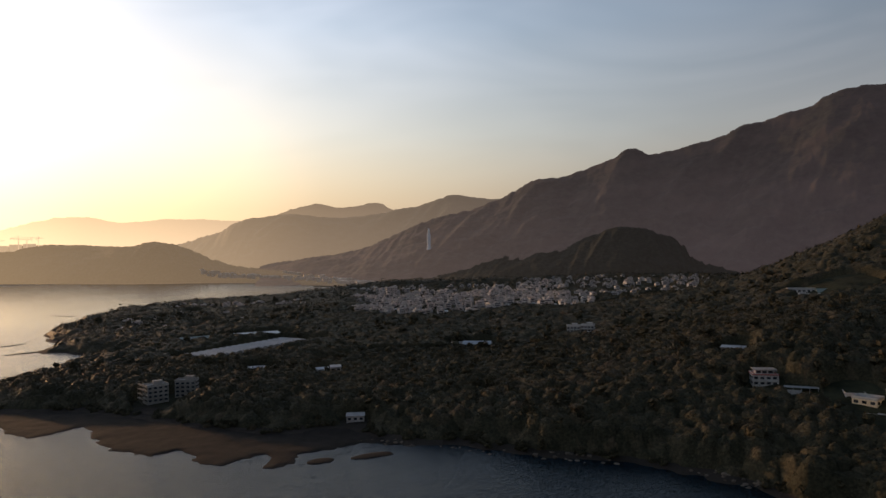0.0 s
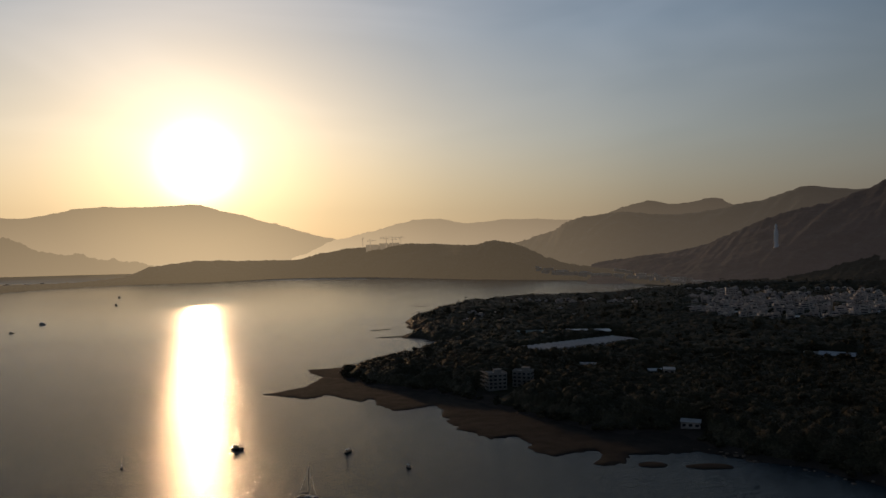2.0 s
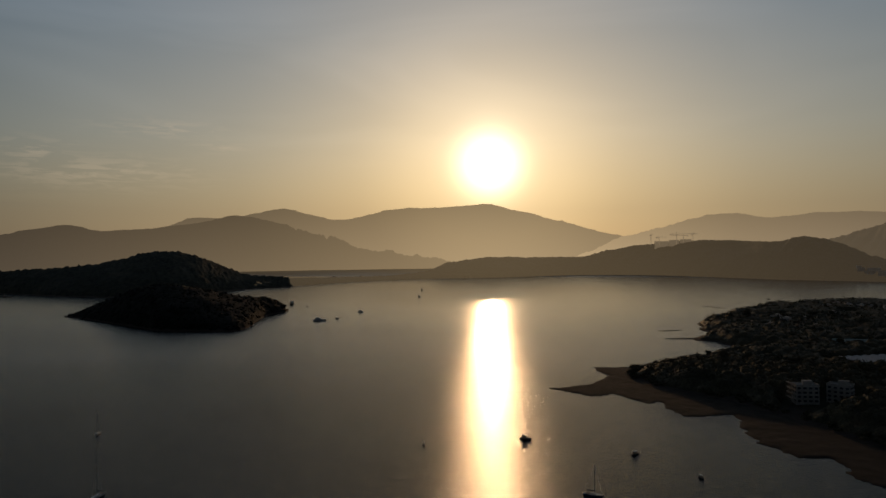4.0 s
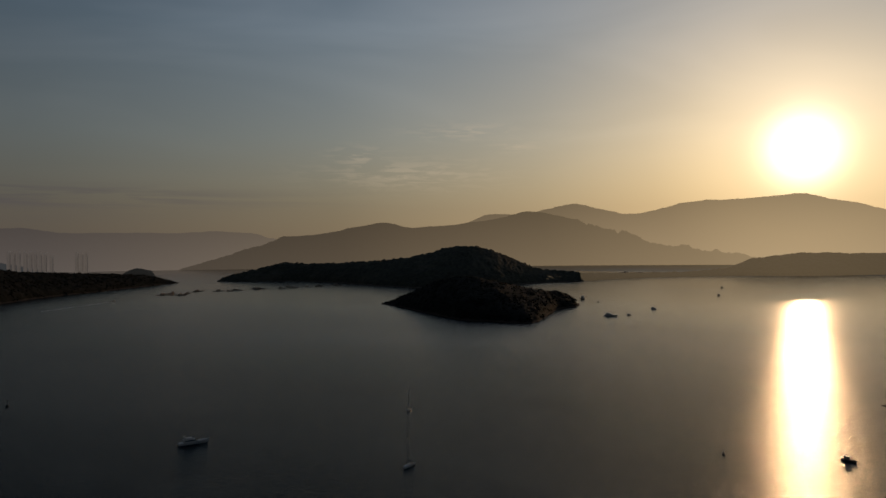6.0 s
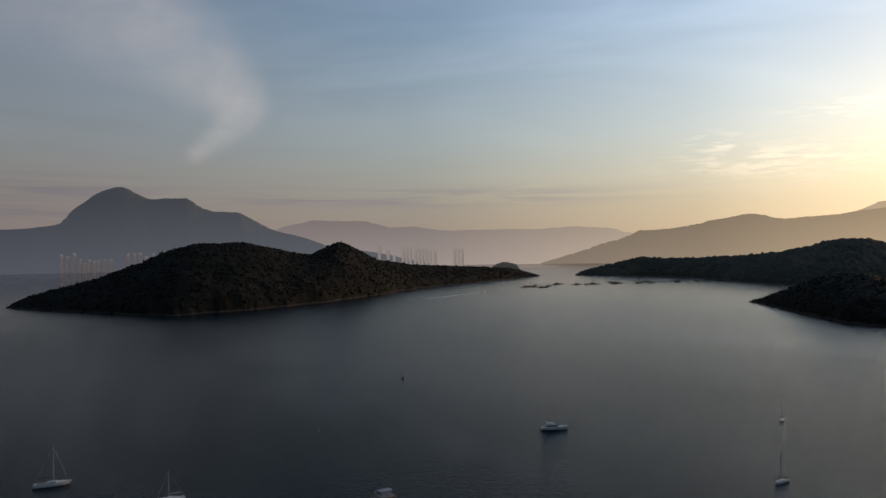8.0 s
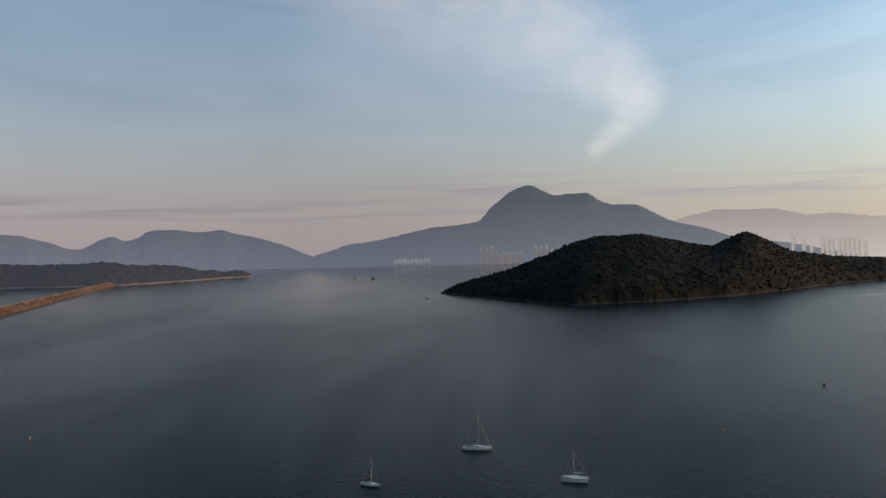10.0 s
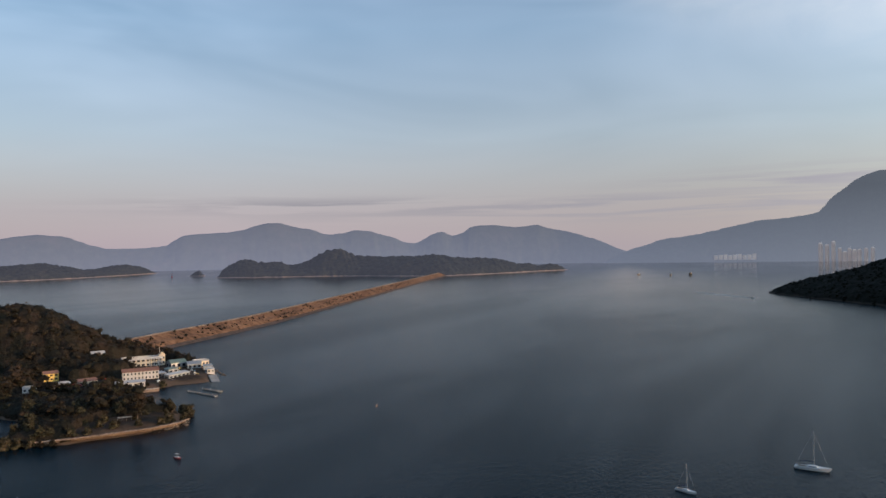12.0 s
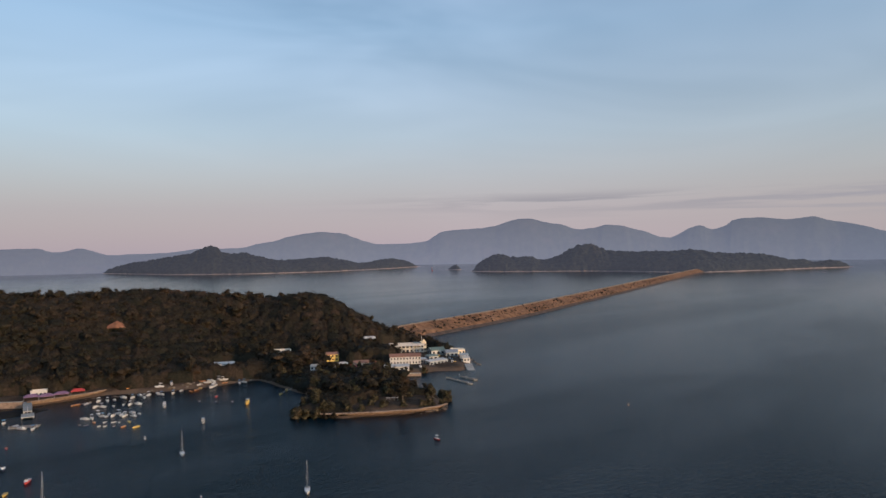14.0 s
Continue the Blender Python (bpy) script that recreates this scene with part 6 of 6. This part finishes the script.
def motorboat(label, L=5.5, paint="gelcoat", canopy=None):
    ob = thing("motorboat", label, "motorboat", "moored motorboats")
    B, H = L * 0.36, L * 0.13
    skin, deck = hull_forms(L, B, H, 0.3)
    part("hull", skin, MAT[paint], ob)
    part("deck", deck, MAT["gelcoat" if paint != "gelcoat" else "white"], ob)
    part("console", tapered(-L * 0.12, L * 0.16, B * 0.56, B * 0.46, H, H + L * 0.14, L * 0.06), MAT["gelcoat"], ob)
    part("windscreen", tapered(L * 0.02, L * 0.165, B * 0.5, B * 0.42, H + L * 0.11, H + L * 0.2, L * 0.09), MAT["glass"], ob)
    part("outboard", boxes((-L * 0.56, -L * 0.48, -0.2, 0.2, 0.1, H + 0.45), bevel=0.06), MAT["black"], ob)
    if canopy:
        part("canopy", boxes((-L * 0.3, L * 0.08, -B * 0.4, B * 0.4, H + L * 0.31, H + L * 0.34), bevel=0.03), MAT[canopy], ob)
        part("canopy_post", rods(*[((sx * L, sy * B * 0.36, H), (sx * L, sy * B * 0.36, H + L * 0.31), 0.035) for sx in (-0.28, 0.06) for sy in (-1, 1)], sides=4), MAT["steel"], ob)
    return ob


def sampan(label, L=7.0, paint="wood"):
    """A work boat with a boxy wheelhouse."""
    ob = thing("work_boat", label, "boat", "work boats on the bay")
    B, H = L * 0.34, L * 0.13
    skin, deck = hull_forms(L, B, H, 0.4, 3.0)
    part("hull", skin, MAT[paint], ob)
    part("deck", deck, MAT["wood"], ob)
    part("wheelhouse", boxes((-L * 0.3, L * 0.05, -B * 0.32, B * 0.32, H, H + L * 0.2)), MAT[{"yellow": "yellow", "black": "wood"}.get(paint, "white")], ob)
    part("wheelhouse_roof", boxes((-L * 0.36, L * 0.1, -B * 0.4, B * 0.4, H + L * 0.2 + 0.004, H + L * 0.22)), MAT["sheet"], ob)
    part("window", boxes((L * 0.05, L * 0.055, -B * 0.26, B * 0.26, H + L * 0.1, H + L * 0.17)), MAT["glass"], ob)
    part("fender", rods(*[((L * (0.25 - 0.2 * k), s * B * 0.5, H * 0.3), (L * (0.25 - 0.2 * k), s * B * 0.5, H * 0.9), 0.13) for k in range(4) for s in (-1, 1)]), MAT["black"], ob)
    return ob


def dinghy(label, L=3.6, paint="gelcoat"):
    ob = thing("dinghy", label, "dinghy", "dinghies and pedal boats")
    skin, deck = hull_forms(L, L * 0.42, L * 0.12, 0.15, 2.0)
    part("hull", skin, MAT[paint], ob)
    part("floor", deck, MAT[paint if paint in ("yellow", "orange") else "wood"], ob)
    part("thwart", boxes((-L * 0.2, -L * 0.12, -L * 0.19, L * 0.19, L * 0.12, L * 0.15), (L * 0.08, L * 0.16, -L * 0.18, L * 0.18, L * 0.13, L * 0.16)), MAT["wood"], ob)
    return ob


def buoy(label, mat="orange", s=1.0):
    ob = thing("buoy", label, "buoy", "mooring buoys")
    bm = bmesh.new()
    bmesh.ops.create_uvsphere(bm, u_segments=12, v_segments=8, radius=0.8 * s)
    for v in bm.verts:
        v.co.z = v.co.z * 0.8 + 0.25 * s
    part("float", bm, MAT[mat], ob, smooth_faces=True)
    part("staff", rods(((0, 0, 0.6 * s), (0, 0, 2.4 * s), 0.09 * s)), MAT["steel"], ob)
    part("topmark", boxes((-0.35 * s, 0.35 * s, -0.35 * s, 0.35 * s, 2.404 * s, 2.9 * s)), MAT[mat], ob)
    return ob


put(motor_yacht("large white motor yacht with a flybridge", 14.5), -145, -368, 0, 172)
put(sailing_boat("long white sailing yacht with dark furled sails", 13.5, 16), 100, -337, 0, 190)
cat_boat = put(sailing_boat("white sailing catamaran with a wide cabin", 10.5, 11.5, "white"), 46, -304, 0, 8)
skin, deck = hull_forms(10.5, 1.5, 1.0, 0.3)
part("second_hull", skin, MAT["gelcoat"], cat_boat).matrix_basis = pose(0, 3.4, 0)
part("bridge_deck", boxes((-4.0, 2.0, 0.6, 3.4, 1.0, 1.5)), MAT["gelcoat"], cat_boat)
put(sailing_boat("small white sailing sloop at its mooring", 8.5, 10.5), 129, -274, 0, 175)
put(sailing_boat("white sailing sloop seen against dark water", 7, 12), -277, -351, 0, 35)
put(sailing_boat("white sloop with a bare mast", 8.5, 12.5), -204, -259, 0, 20)
put(sailing_boat("white sloop moored off the headland", 7.5, 11), 374, -35, 0, 178)
put(sailing_boat("white sloop with a tall bare mast", 8, 12.5), 290, -76, 0, 165)
put(sailing_boat("white moored sloop with a tall mast", 8, 15), 318, 22, 0, 172)
put(sailing_boat("dark-hulled sloop with a tall mast in the bay", 8, 12, "navy", "navy"), -287, -70, 0, 85)
put(sampan("dark wooden work boat on the glittering water", 6.5, "black"), -360, -124, 0, 80)
put(sampan("small dark work boat in the bay", 5, "black"), -354, -65, 0, 150)
put(sampan("small open workboat off the mudflats", 3.6, "black"), -328, -32, 0, 40)
put(motor_yacht("white motor cruiser anchored off the islet", 20), -895, -638, 0, 100)
put(motor_yacht("white motor cruiser with a tall bridge", 15), -1050, -661, 0, 60)
put(sampan("wooden fishing boat beside the islet", 20, "wood"), -1170, -903, 0, 20)
put(sampan("small fishing boat near the islet", 8, "wood"), -1123, -829, 0, 30)
put(sampan("small workboat among the moorings", 7, "wood"), -930, -629, 0, 90)
put(sampan("distant dark workboat on the bay", 12, "wood"), -1460, -758, 0, 45)
put(sampan("distant workboat by the far shore", 12, "wood"), -1750, -900, 0, 45)
work = put(sampan("work barge with netting frames", 12, "wood"), -37, -281, 0, 20)
part("net_frame", rods(*[((-4 + k * 2, s, 2.2), (-3 + k * 2, 0, 4.8), 0.08) for k in range(4) for s in (-2, 2)], ((-3, 0, 4.8), (3, 0, 4.8), 0.08), sides=4), MAT["steel"], work)
put(motorboat("small red and white launch with a canopy", 4.6, "red", "white"), 336, -158, 0, 190)
put(sampan("yellow wooden houseboat at its mooring", 8, "yellow"), 479, -86, 0, 160)
put(sampan("small white and yellow cabin boat", 6.5, "white"), 439, -53, 0, 170)
put(motor_yacht("white cabin cruiser at its mooring", 9), 497, -36, 0, 175)
put(motor_yacht("white cabin cruiser hauled near the shore", 12), 551, -74, 0, 150)
put(motorboat("red-hulled white motorboat at anchor", 6.5, "red"), 362, 31, 0, 170)
put(dinghy("yellow pedal boat on calm water", 4.5, "yellow"), 347, 38, 0, 170)
put(motorboat("dark grey open motorboat at anchor", 6, "navy"), 389, 43, 0, 185)
put(dinghy("small red rowing dinghy at its mooring", 3.4, "red"), 431, 46, 0, 190)
put(dinghy("small red rowing dinghy at its mooring", 4, "red"), 513, -71, 0, 150)
for x, y, s, m, l in ((348, -297, 0.55, "orange", "orange mooring buoy on open water"), (-90, -546, 1.4, "black", "dark channel buoy with a staff"), (-18, -402, 0.5, "orange", "orange mooring buoy on open water"), (-328, -169, 0.9, "black", "dark mooring buoy on the bay"), (300, -35, 0.7, "white", "white mooring buoy off the headland"), (415, -20, 0.6, "white", "white mooring buoy off the headland")):
    put(buoy(l, m, s), x, y, 0, 15)

BOATS = [motorboat("white moored motorboat with a console", 6.5), motorboat("white moored motorboat with a canopy", 6, "gelcoat", "white"), motorboat("white runabout with a blue canopy", 5.5, "gelcoat", "blue"), motorboat("small grey runabout at its mooring", 4.8, "steel")]
SMALL = [dinghy("yellow pedal boat on calm water", 4.5, "yellow"), dinghy("dark rowing dinghy at its mooring", 3.6, "navy"), dinghy("white rowing dinghy at its mooring", 3.4), dinghy("orange canoe-like dinghy on the water", 4.2, "orange")]
taken = set()
br = random.Random(31)


def moor(kinds, key, x, y, turn):
    k = br.randrange(len(kinds))
    ob = kinds[k] if (key, k) not in taken else copy_thing(kinds[k], Matrix())
    taken.add((key, k))
    put(ob, x, y, 0, turn + br.uniform(-40, 40))


for ax, ay, bx, by, n in ((519, 4, 513, -22, 6), (533, 9, 545, -36, 9), (485, 8, 479, -20, 9), (492, 3, 486, -15, 4), (536, -28, 545, -52, 4), (470, 38, 492, 52, 5), (556, -95, 566, -104, 4)):
    for i in range(n):
        f = (i + br.uniform(-0.25, 0.25)) / max(n - 1, 1)
        moor(BOATS, "m", ax + (bx - ax) * f + br.uniform(-3, 3), ay + (by - ay) * f + br.uniform(-1.5, 1.5), 185)
for ax, ay, bx, by, n in ((467, 13, 447, -16, 7), (471, 6, 462, -14, 5), (531, 20, 536, 8, 6), (497, -112, 520, -126, 7), (478, -128, 492, -134, 4), (488, -78, 500, -60, 3), (541, -58, 550, -66, 5)):
    for i in range(n):
        f = (i + br.uniform(-0.25, 0.25)) / max(n - 1, 1)
        moor(SMALL, "s", ax + (bx - ax) * f, ay + (by - ay) * f + br.uniform(-1, 1), 170)


# ---- fish rafts ----
def raft(label, w, d, huts):
    """A floating fish farm: a lattice of walkways on drums, with huts."""
    ob = thing("fish_raft", label, "raft", "fish farm rafts")
    for i in range(5):
        part("walkway", boxes((-w / 2 + i * w / 4 - 0.6, -w / 2 + i * w / 4 + 0.6, -d / 2, d / 2, 0.3, 0.6)), MAT["wood"], ob)
    for i in range(4):
        part("cross_beam", boxes((-w / 2 - 0.6, w / 2 + 0.6, -d / 2 + i * d / 3 - 0.5, -d / 2 + i * d / 3 + 0.5, 0.604, 0.85)), MAT["wood"], ob)
    for i in range(8):
        part("drum", rods(((-w / 2 + i * w / 7, -d / 2 - 0.5, 0.1), (-w / 2 + i * w / 7, d / 2 + 0.5, 0.1), 0.5), sides=8), MAT["black"], ob)
    for i in range(huts):
        x = -w / 3 + i * w / 3
        hut = part("hut", boxes((x - 3, x + 3, -d / 5 - 2, -d / 5 + 2, 0.854, 3.4)), MAT["wood"], ob)
        part("hut_roof", prism([(-d / 5 - 2.5, 3.3), (-d / 5, 4.5), (-d / 5 + 2.5, 3.3)], x - 3.4, x + 3.4), MAT["wood"], hut)
    return ob


RAFTS = [raft("timber fish raft with two plank huts", 46, 18, 2), raft("low timber fish raft with one hut", 36, 14, 1), raft("wide timber fish raft with huts", 60, 22, 3)]
fr = random.Random(8)
lanes = [(-625, -1789), (-650, -1760), (-672, -1742), (-700, -1800), (-668, -1840), (-820, -1815), (-850, -1845), (-800, -1850), (-905, -1830), (-940, -1866), (-985, -1850), (-1010, -1835), (-1045, -1850), (-1080, -1870), (-1110, -1840), (-1150, -1892), (-1190, -1870), (-1225, -1900), (-1290, -1912), (-1330, -1890), (-1380, -1920), (-930, -1905), (-1060, -1915), (-760, -1880)]
for i, (x, y) in enumerate(lanes):
    ob = RAFTS[i] if i < 3 else copy_thing(RAFTS[fr.randrange(3)], Matrix())
    put(ob, x + fr.uniform(-8, 8), y + fr.uniform(-8, 8), 0, 60 + fr.uniform(-15, 15))
for i in range(9):
    a = 115.5 + i * 1.1
    x, y = (float(v) for v in polar(a, 3250 + fr.uniform(-60, 60)))
    put(copy_thing(RAFTS[fr.randrange(3)], Matrix()), x, y, 0, 20)
put(sampan("low dark barge on the open harbour", 20, "wood"), 1142, -2338, 0, 120)


put(sampan("dark work barge riding on the harbour", 26, "black"), 1085, -2370, 0, 100)
put(sampan("small distant workboat on the harbour", 14, "wood"), 1260, -2330, 0, 60)
put(buoy("tall red navigation beacon beyond the dam", "red", 5.0), *[float(v) for v in polar(245.0, 3450)], 0, 10)


def wake(label, a, b, wide):
    """A ragged foam trail on the water, widening astern of a launch."""
    f = np.linspace(0, 1, 40)
    x, y = a[0] + (b[0] - a[0]) * f, a[1] + (b[1] - a[1]) * f
    d = math.hypot(b[0] - a[0], b[1] - a[1])
    nx, ny = -(b[1] - a[1]) / d, (b[0] - a[0]) / d
    half = wide * (0.3 + 0.7 * f) * (0.4 + fbm(f * 9, f * 0, 3, 12)) * np.clip((1 - f) * 4, 0, 1)
    lines = [np.stack([x + nx * half * k, y + ny * half * k, 0.05 + 0.18 * (1 - k * k) + 0 * x], -1) for k in (-1, -0.4, 0.4, 1)]
    tagged(sheet("wake", np.stack(lines), MAT["foam"]), label, "wake", kind="structure")
    return math.degrees(math.atan2(a[1] - b[1], a[0] - b[0]))


for (a0, r0), (a1, r1), wide, label in (((200.2, 1455), (204.2, 1625), 3.2, "white launch running across the harbour"), ((163.9, 1690), (168.6, 1470), 1.6, "small white launch passing the wooded island")):
    p0, p1 = [tuple(float(v) for v in polar(a, r)) for a, r in ((a0, r0), (a1, r1))]
    turn_ = wake("white foam wake behind a launch", p0, p1, wide)
    put(motorboat(label, 9.0), *p0, 0, turn_)


# ---- woods ----
def plain_gaps(x, y, z, rng):
    return fbm(x / 90, y / 90, 3, 61) > 0.17


def village_gaps(x, y, z, rng):
    a, r = np.degrees(np.arctan2(-x, y)), np.hypot(x, y)
    town = (a > 46) & (a < 74) & (r > 860) & (r < 1950)
    return (fbm(x / 90, y / 90, 3, 61) > 0.22) & (~town | (rng.uniform(0, 1, len(x)) < 0.05))


def village_stands(x, y, z, rng):
    """Share of full tree height: low round the village, full elsewhere."""
    a, r = np.degrees(np.arctan2(-x, y)), np.hypot(x, y)
    town = (a > 46) & (a < west_edge(x, y)) & (r > 940) & (r < 1950)
    houses = town & (fbm(x / 160, y / 160, 3, 55) > 0.38)
    share = np.where(houses, 0.75 * (fbm(x / 16, y / 16, 2, 57) > 0.6), np.where(town, 0.6, 1.0))
    return share * (fbm(x / 90, y / 90, 3, 61) > 0.16)


def lawn(x, y):
    return (((x - 412) / 20) ** 2 + ((y + 170) / 34) ** 2 < 1) & (x > 380)


def around_park(x, y, z, rng):
    """Share of full tree height: none on the lawn and along the sea wall, low in the park."""
    park = (x < 560) & (y < -98)
    return np.where(lawn(x, y) | ((x < 562) & (y > -90) & (y < 95)), 0.0, np.where(park, 0.5, 1.0))


def park_thin(x, y, z, rng):
    park = (x < 560) & (y < -98)
    return ~((x < 566) & (y > -92) & (y < 95)) & ~lawn(x, y) & (~park | (rng.uniform(0, 1, len(x)) < 0.3))


def shore_band(x, y, z, rng):
    return (z < 3.6) & ~((x > 380) & (x < 562) & (y < 95) & (y > -92)) & ~lawn(x, y)


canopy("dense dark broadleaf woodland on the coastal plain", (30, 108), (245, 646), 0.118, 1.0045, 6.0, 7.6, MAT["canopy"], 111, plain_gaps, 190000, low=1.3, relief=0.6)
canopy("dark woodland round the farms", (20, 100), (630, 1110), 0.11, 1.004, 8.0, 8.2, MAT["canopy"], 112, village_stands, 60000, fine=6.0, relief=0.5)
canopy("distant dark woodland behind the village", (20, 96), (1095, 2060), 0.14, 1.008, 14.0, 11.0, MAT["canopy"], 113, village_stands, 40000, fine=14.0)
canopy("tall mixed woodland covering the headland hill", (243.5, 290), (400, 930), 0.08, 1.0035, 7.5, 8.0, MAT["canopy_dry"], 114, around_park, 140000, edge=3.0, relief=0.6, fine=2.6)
woodland("taller dark trees standing over the coastal wood", (30, 106), (255, 640), 17.0, 13.5, 6, 130, MAT["leaves"], 101, plain_gaps, 0.25)
woodland("taller dark trees between farms and village", (20, 96), (640, 1100), 23.0, 14.0, 5, 60, MAT["leaves"], 102, village_gaps, 0.25)
woodland("low trees and shrubs along the shore", (30, 106), (255, 720), 6.5, 5.0, 4, 80, MAT["leaves"], 105, shore_band)
woodland("tall trees standing over the headland wood", (243, 288), (400, 930), 14.0, 16.0, 6, 90, MAT["leaves_dry"], 104, park_thin, 0.3)
woodland("low trees along the headland shore", (243, 288), (400, 930), 5.5, 6.0, 4, 90, MAT["leaves_dry"], 106, shore_band)


def island_wood(prof, power, seed, spacing, crown):
    """Low trees over an island's slopes, as one mass."""
    g = np.random.default_rng(seed)
    b = np.array(prof)
    n = int(2.2e6 / spacing ** 2)
    A = g.uniform(b[0, 0] + 0.2, b[-1, 0] - 0.2, n)
    rs, rt = smooth(b[:, 0], b[:, 1], A), smooth(b[:, 0], b[:, 3], A)
    R = rs + (rt - rs) * g.uniform(0, 1.15, n)
    span = radians(b[-1, 0] - b[0, 0]) * R * (rt - rs) * 1.15
    ok = g.uniform(0, 1, n) < span / (n * spacing ** 2)
    A, R = A[ok], R[ok]
    z, u = rise(prof, A, R, power, seed, 0.09)
    x, y = polar(A, R)
    ok = z > 2.0
    x, y, z = x[ok], y[ok], z[ok]
    h = crown * (0.45 + 0.6 * g.uniform(0, 1, len(x)))
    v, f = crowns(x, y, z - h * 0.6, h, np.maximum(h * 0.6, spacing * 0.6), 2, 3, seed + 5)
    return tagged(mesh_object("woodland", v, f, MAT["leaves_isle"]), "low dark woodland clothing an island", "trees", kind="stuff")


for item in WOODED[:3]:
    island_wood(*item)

TREES = [tree("broad olive-green tree on the shore", 9, 201, MAT["leaves"]), tree("dark round-crowned shore tree", 8, 202, MAT["leaves"]), tree("tall spreading tree in the park", 11, 203, MAT["leaves_dry"]), tree("small yellowing park tree", 6, 204, MAT["leaves"])]
tr = random.Random(77)
n = 0
while n < 84:
    x, y = tr.uniform(402, 560), tr.uniform(-206, -100)
    z = float(land(np.array([x]), np.array([y]))[0])
    if z < 2.0 or (lawn(x, y) and tr.random() < 0.85) or any((x - a) ** 2 + (y - b) ** 2 < (c * 0.8) ** 2 for a, b, c in CLEAR):
        continue
    put(TREES[n] if n < 4 else copy_thing(TREES[tr.randrange(4)], Matrix()), x, y, z - 0.1, tr.uniform(0, 360), tr.uniform(0.65, 1.15))
    n += 1


SHORE_TREES = [tree("large domed shade tree on the village shore", 15, 211, MAT["leaves"]), tree("tall dark tree by the village shore", 13, 212, MAT["leaves"])]
for i, (a, r, k) in enumerate(((91.6, 1165, 0.8), (90.9, 1180, 0.7), (87.0, 1215, 1.0), (86.4, 1220, 0.9), (84.0, 1240, 0.8), (81.6, 1275, 1.1), (81.1, 1270, 0.9), (80.4, 1285, 0.9), (79.5, 1290, 1.1), (78.6, 1300, 1.0), (77.8, 1310, 1.1), (76.6, 1330, 1.0), (75.8, 1350, 1.1))):
    x, y = (float(v) for v in polar(a, r))
    put(SHORE_TREES[i] if i < 2 else copy_thing(SHORE_TREES[i % 2], Matrix()), x, y, max(float(land(np.array([x]), np.array([y]))[0]), 0.5), i * 50, k)


# ---- shrubs and boats ashore ----
def shrub(label, h, seed, mat):
    """One low bush: short stems under a wide clumped crown."""
    ob = thing("shrub", label, "shrub", "shrubs along the park shore")
    part("stem", rods(((0, 0, -0.5), (0.1, 0, h * 0.5), 0.05 * h), ((0, 0, -0.4), (-0.3 * h, 0.2 * h, h * 0.5), 0.035 * h), ((0, 0, -0.4), (0.2 * h, -0.3 * h, h * 0.5), 0.035 * h), sides=5), MAT["bark"], ob)
    one = np.zeros(1)
    v, f = crowns(one, one, one - 0.35 * h, one + 1.2 * h, one + 0.8 * h, 18, 360, seed)
    mesh_object("crown", v, f, mat, flat=True).parent = ob
    return ob


SHRUBS = [shrub("dark green shrub overhanging the sea wall", 4.5, 301, MAT["leaves"]), shrub("olive-green shrub on the park shore", 3.8, 302, MAT["leaves"]), shrub("low rounded shrub beside the lawn", 2.6, 303, MAT["leaves_dry"])]
spots = [(418, -110), (414, -115), (411, -119), (420, -105), (408, -124), (424, -104), (405, -186), (408, -196), (413, -202), (421, -206), (403, -180), (430, -206), (440, -204), (412, -134), (410, -142), (416, -150), (420, -128), (425, -180), (418, -190), (452, -200), (466, -196), (528, -226), (524, -236), (522, -218), (548, -208), (536, -206), (414, -160), (418, -172), (424, -156), (430, -168), (436, -178), (426, -146), (432, -136), (440, -150), (410, -156), (406, -168), (434, -190), (444, -186), (420, -118), (428, -112)]
for i, (x, y) in enumerate(spots):
    z = max(float(land(np.array([x]), np.array([y]))[0]), 0.8)
    put(SHRUBS[i] if i < 3 else copy_thing(SHRUBS[tr.choice((0, 0, 1, 1, 2))], Matrix()), x, y, z, tr.uniform(0, 360), tr.uniform(1.2, 1.6) if i < 14 else tr.uniform(0.75, 1.2))
ashore = 0
while ashore < 34:
    x, y = (tr.uniform(524, 585), tr.uniform(-298, -236)) if ashore < 22 else (tr.uniform(549, 562), tr.uniform(-100, -10))
    z = float(land(np.array([x]), np.array([y]))[0])
    if z < 0.7 or (ashore < 22 and z < 1.6):
        continue
    kinds = BOATS if tr.random() < 0.6 else SMALL
    put(copy_thing(kinds[tr.randrange(4)], Matrix()), x, y, z + 0.35, tr.uniform(0, 360))
    ashore += 1
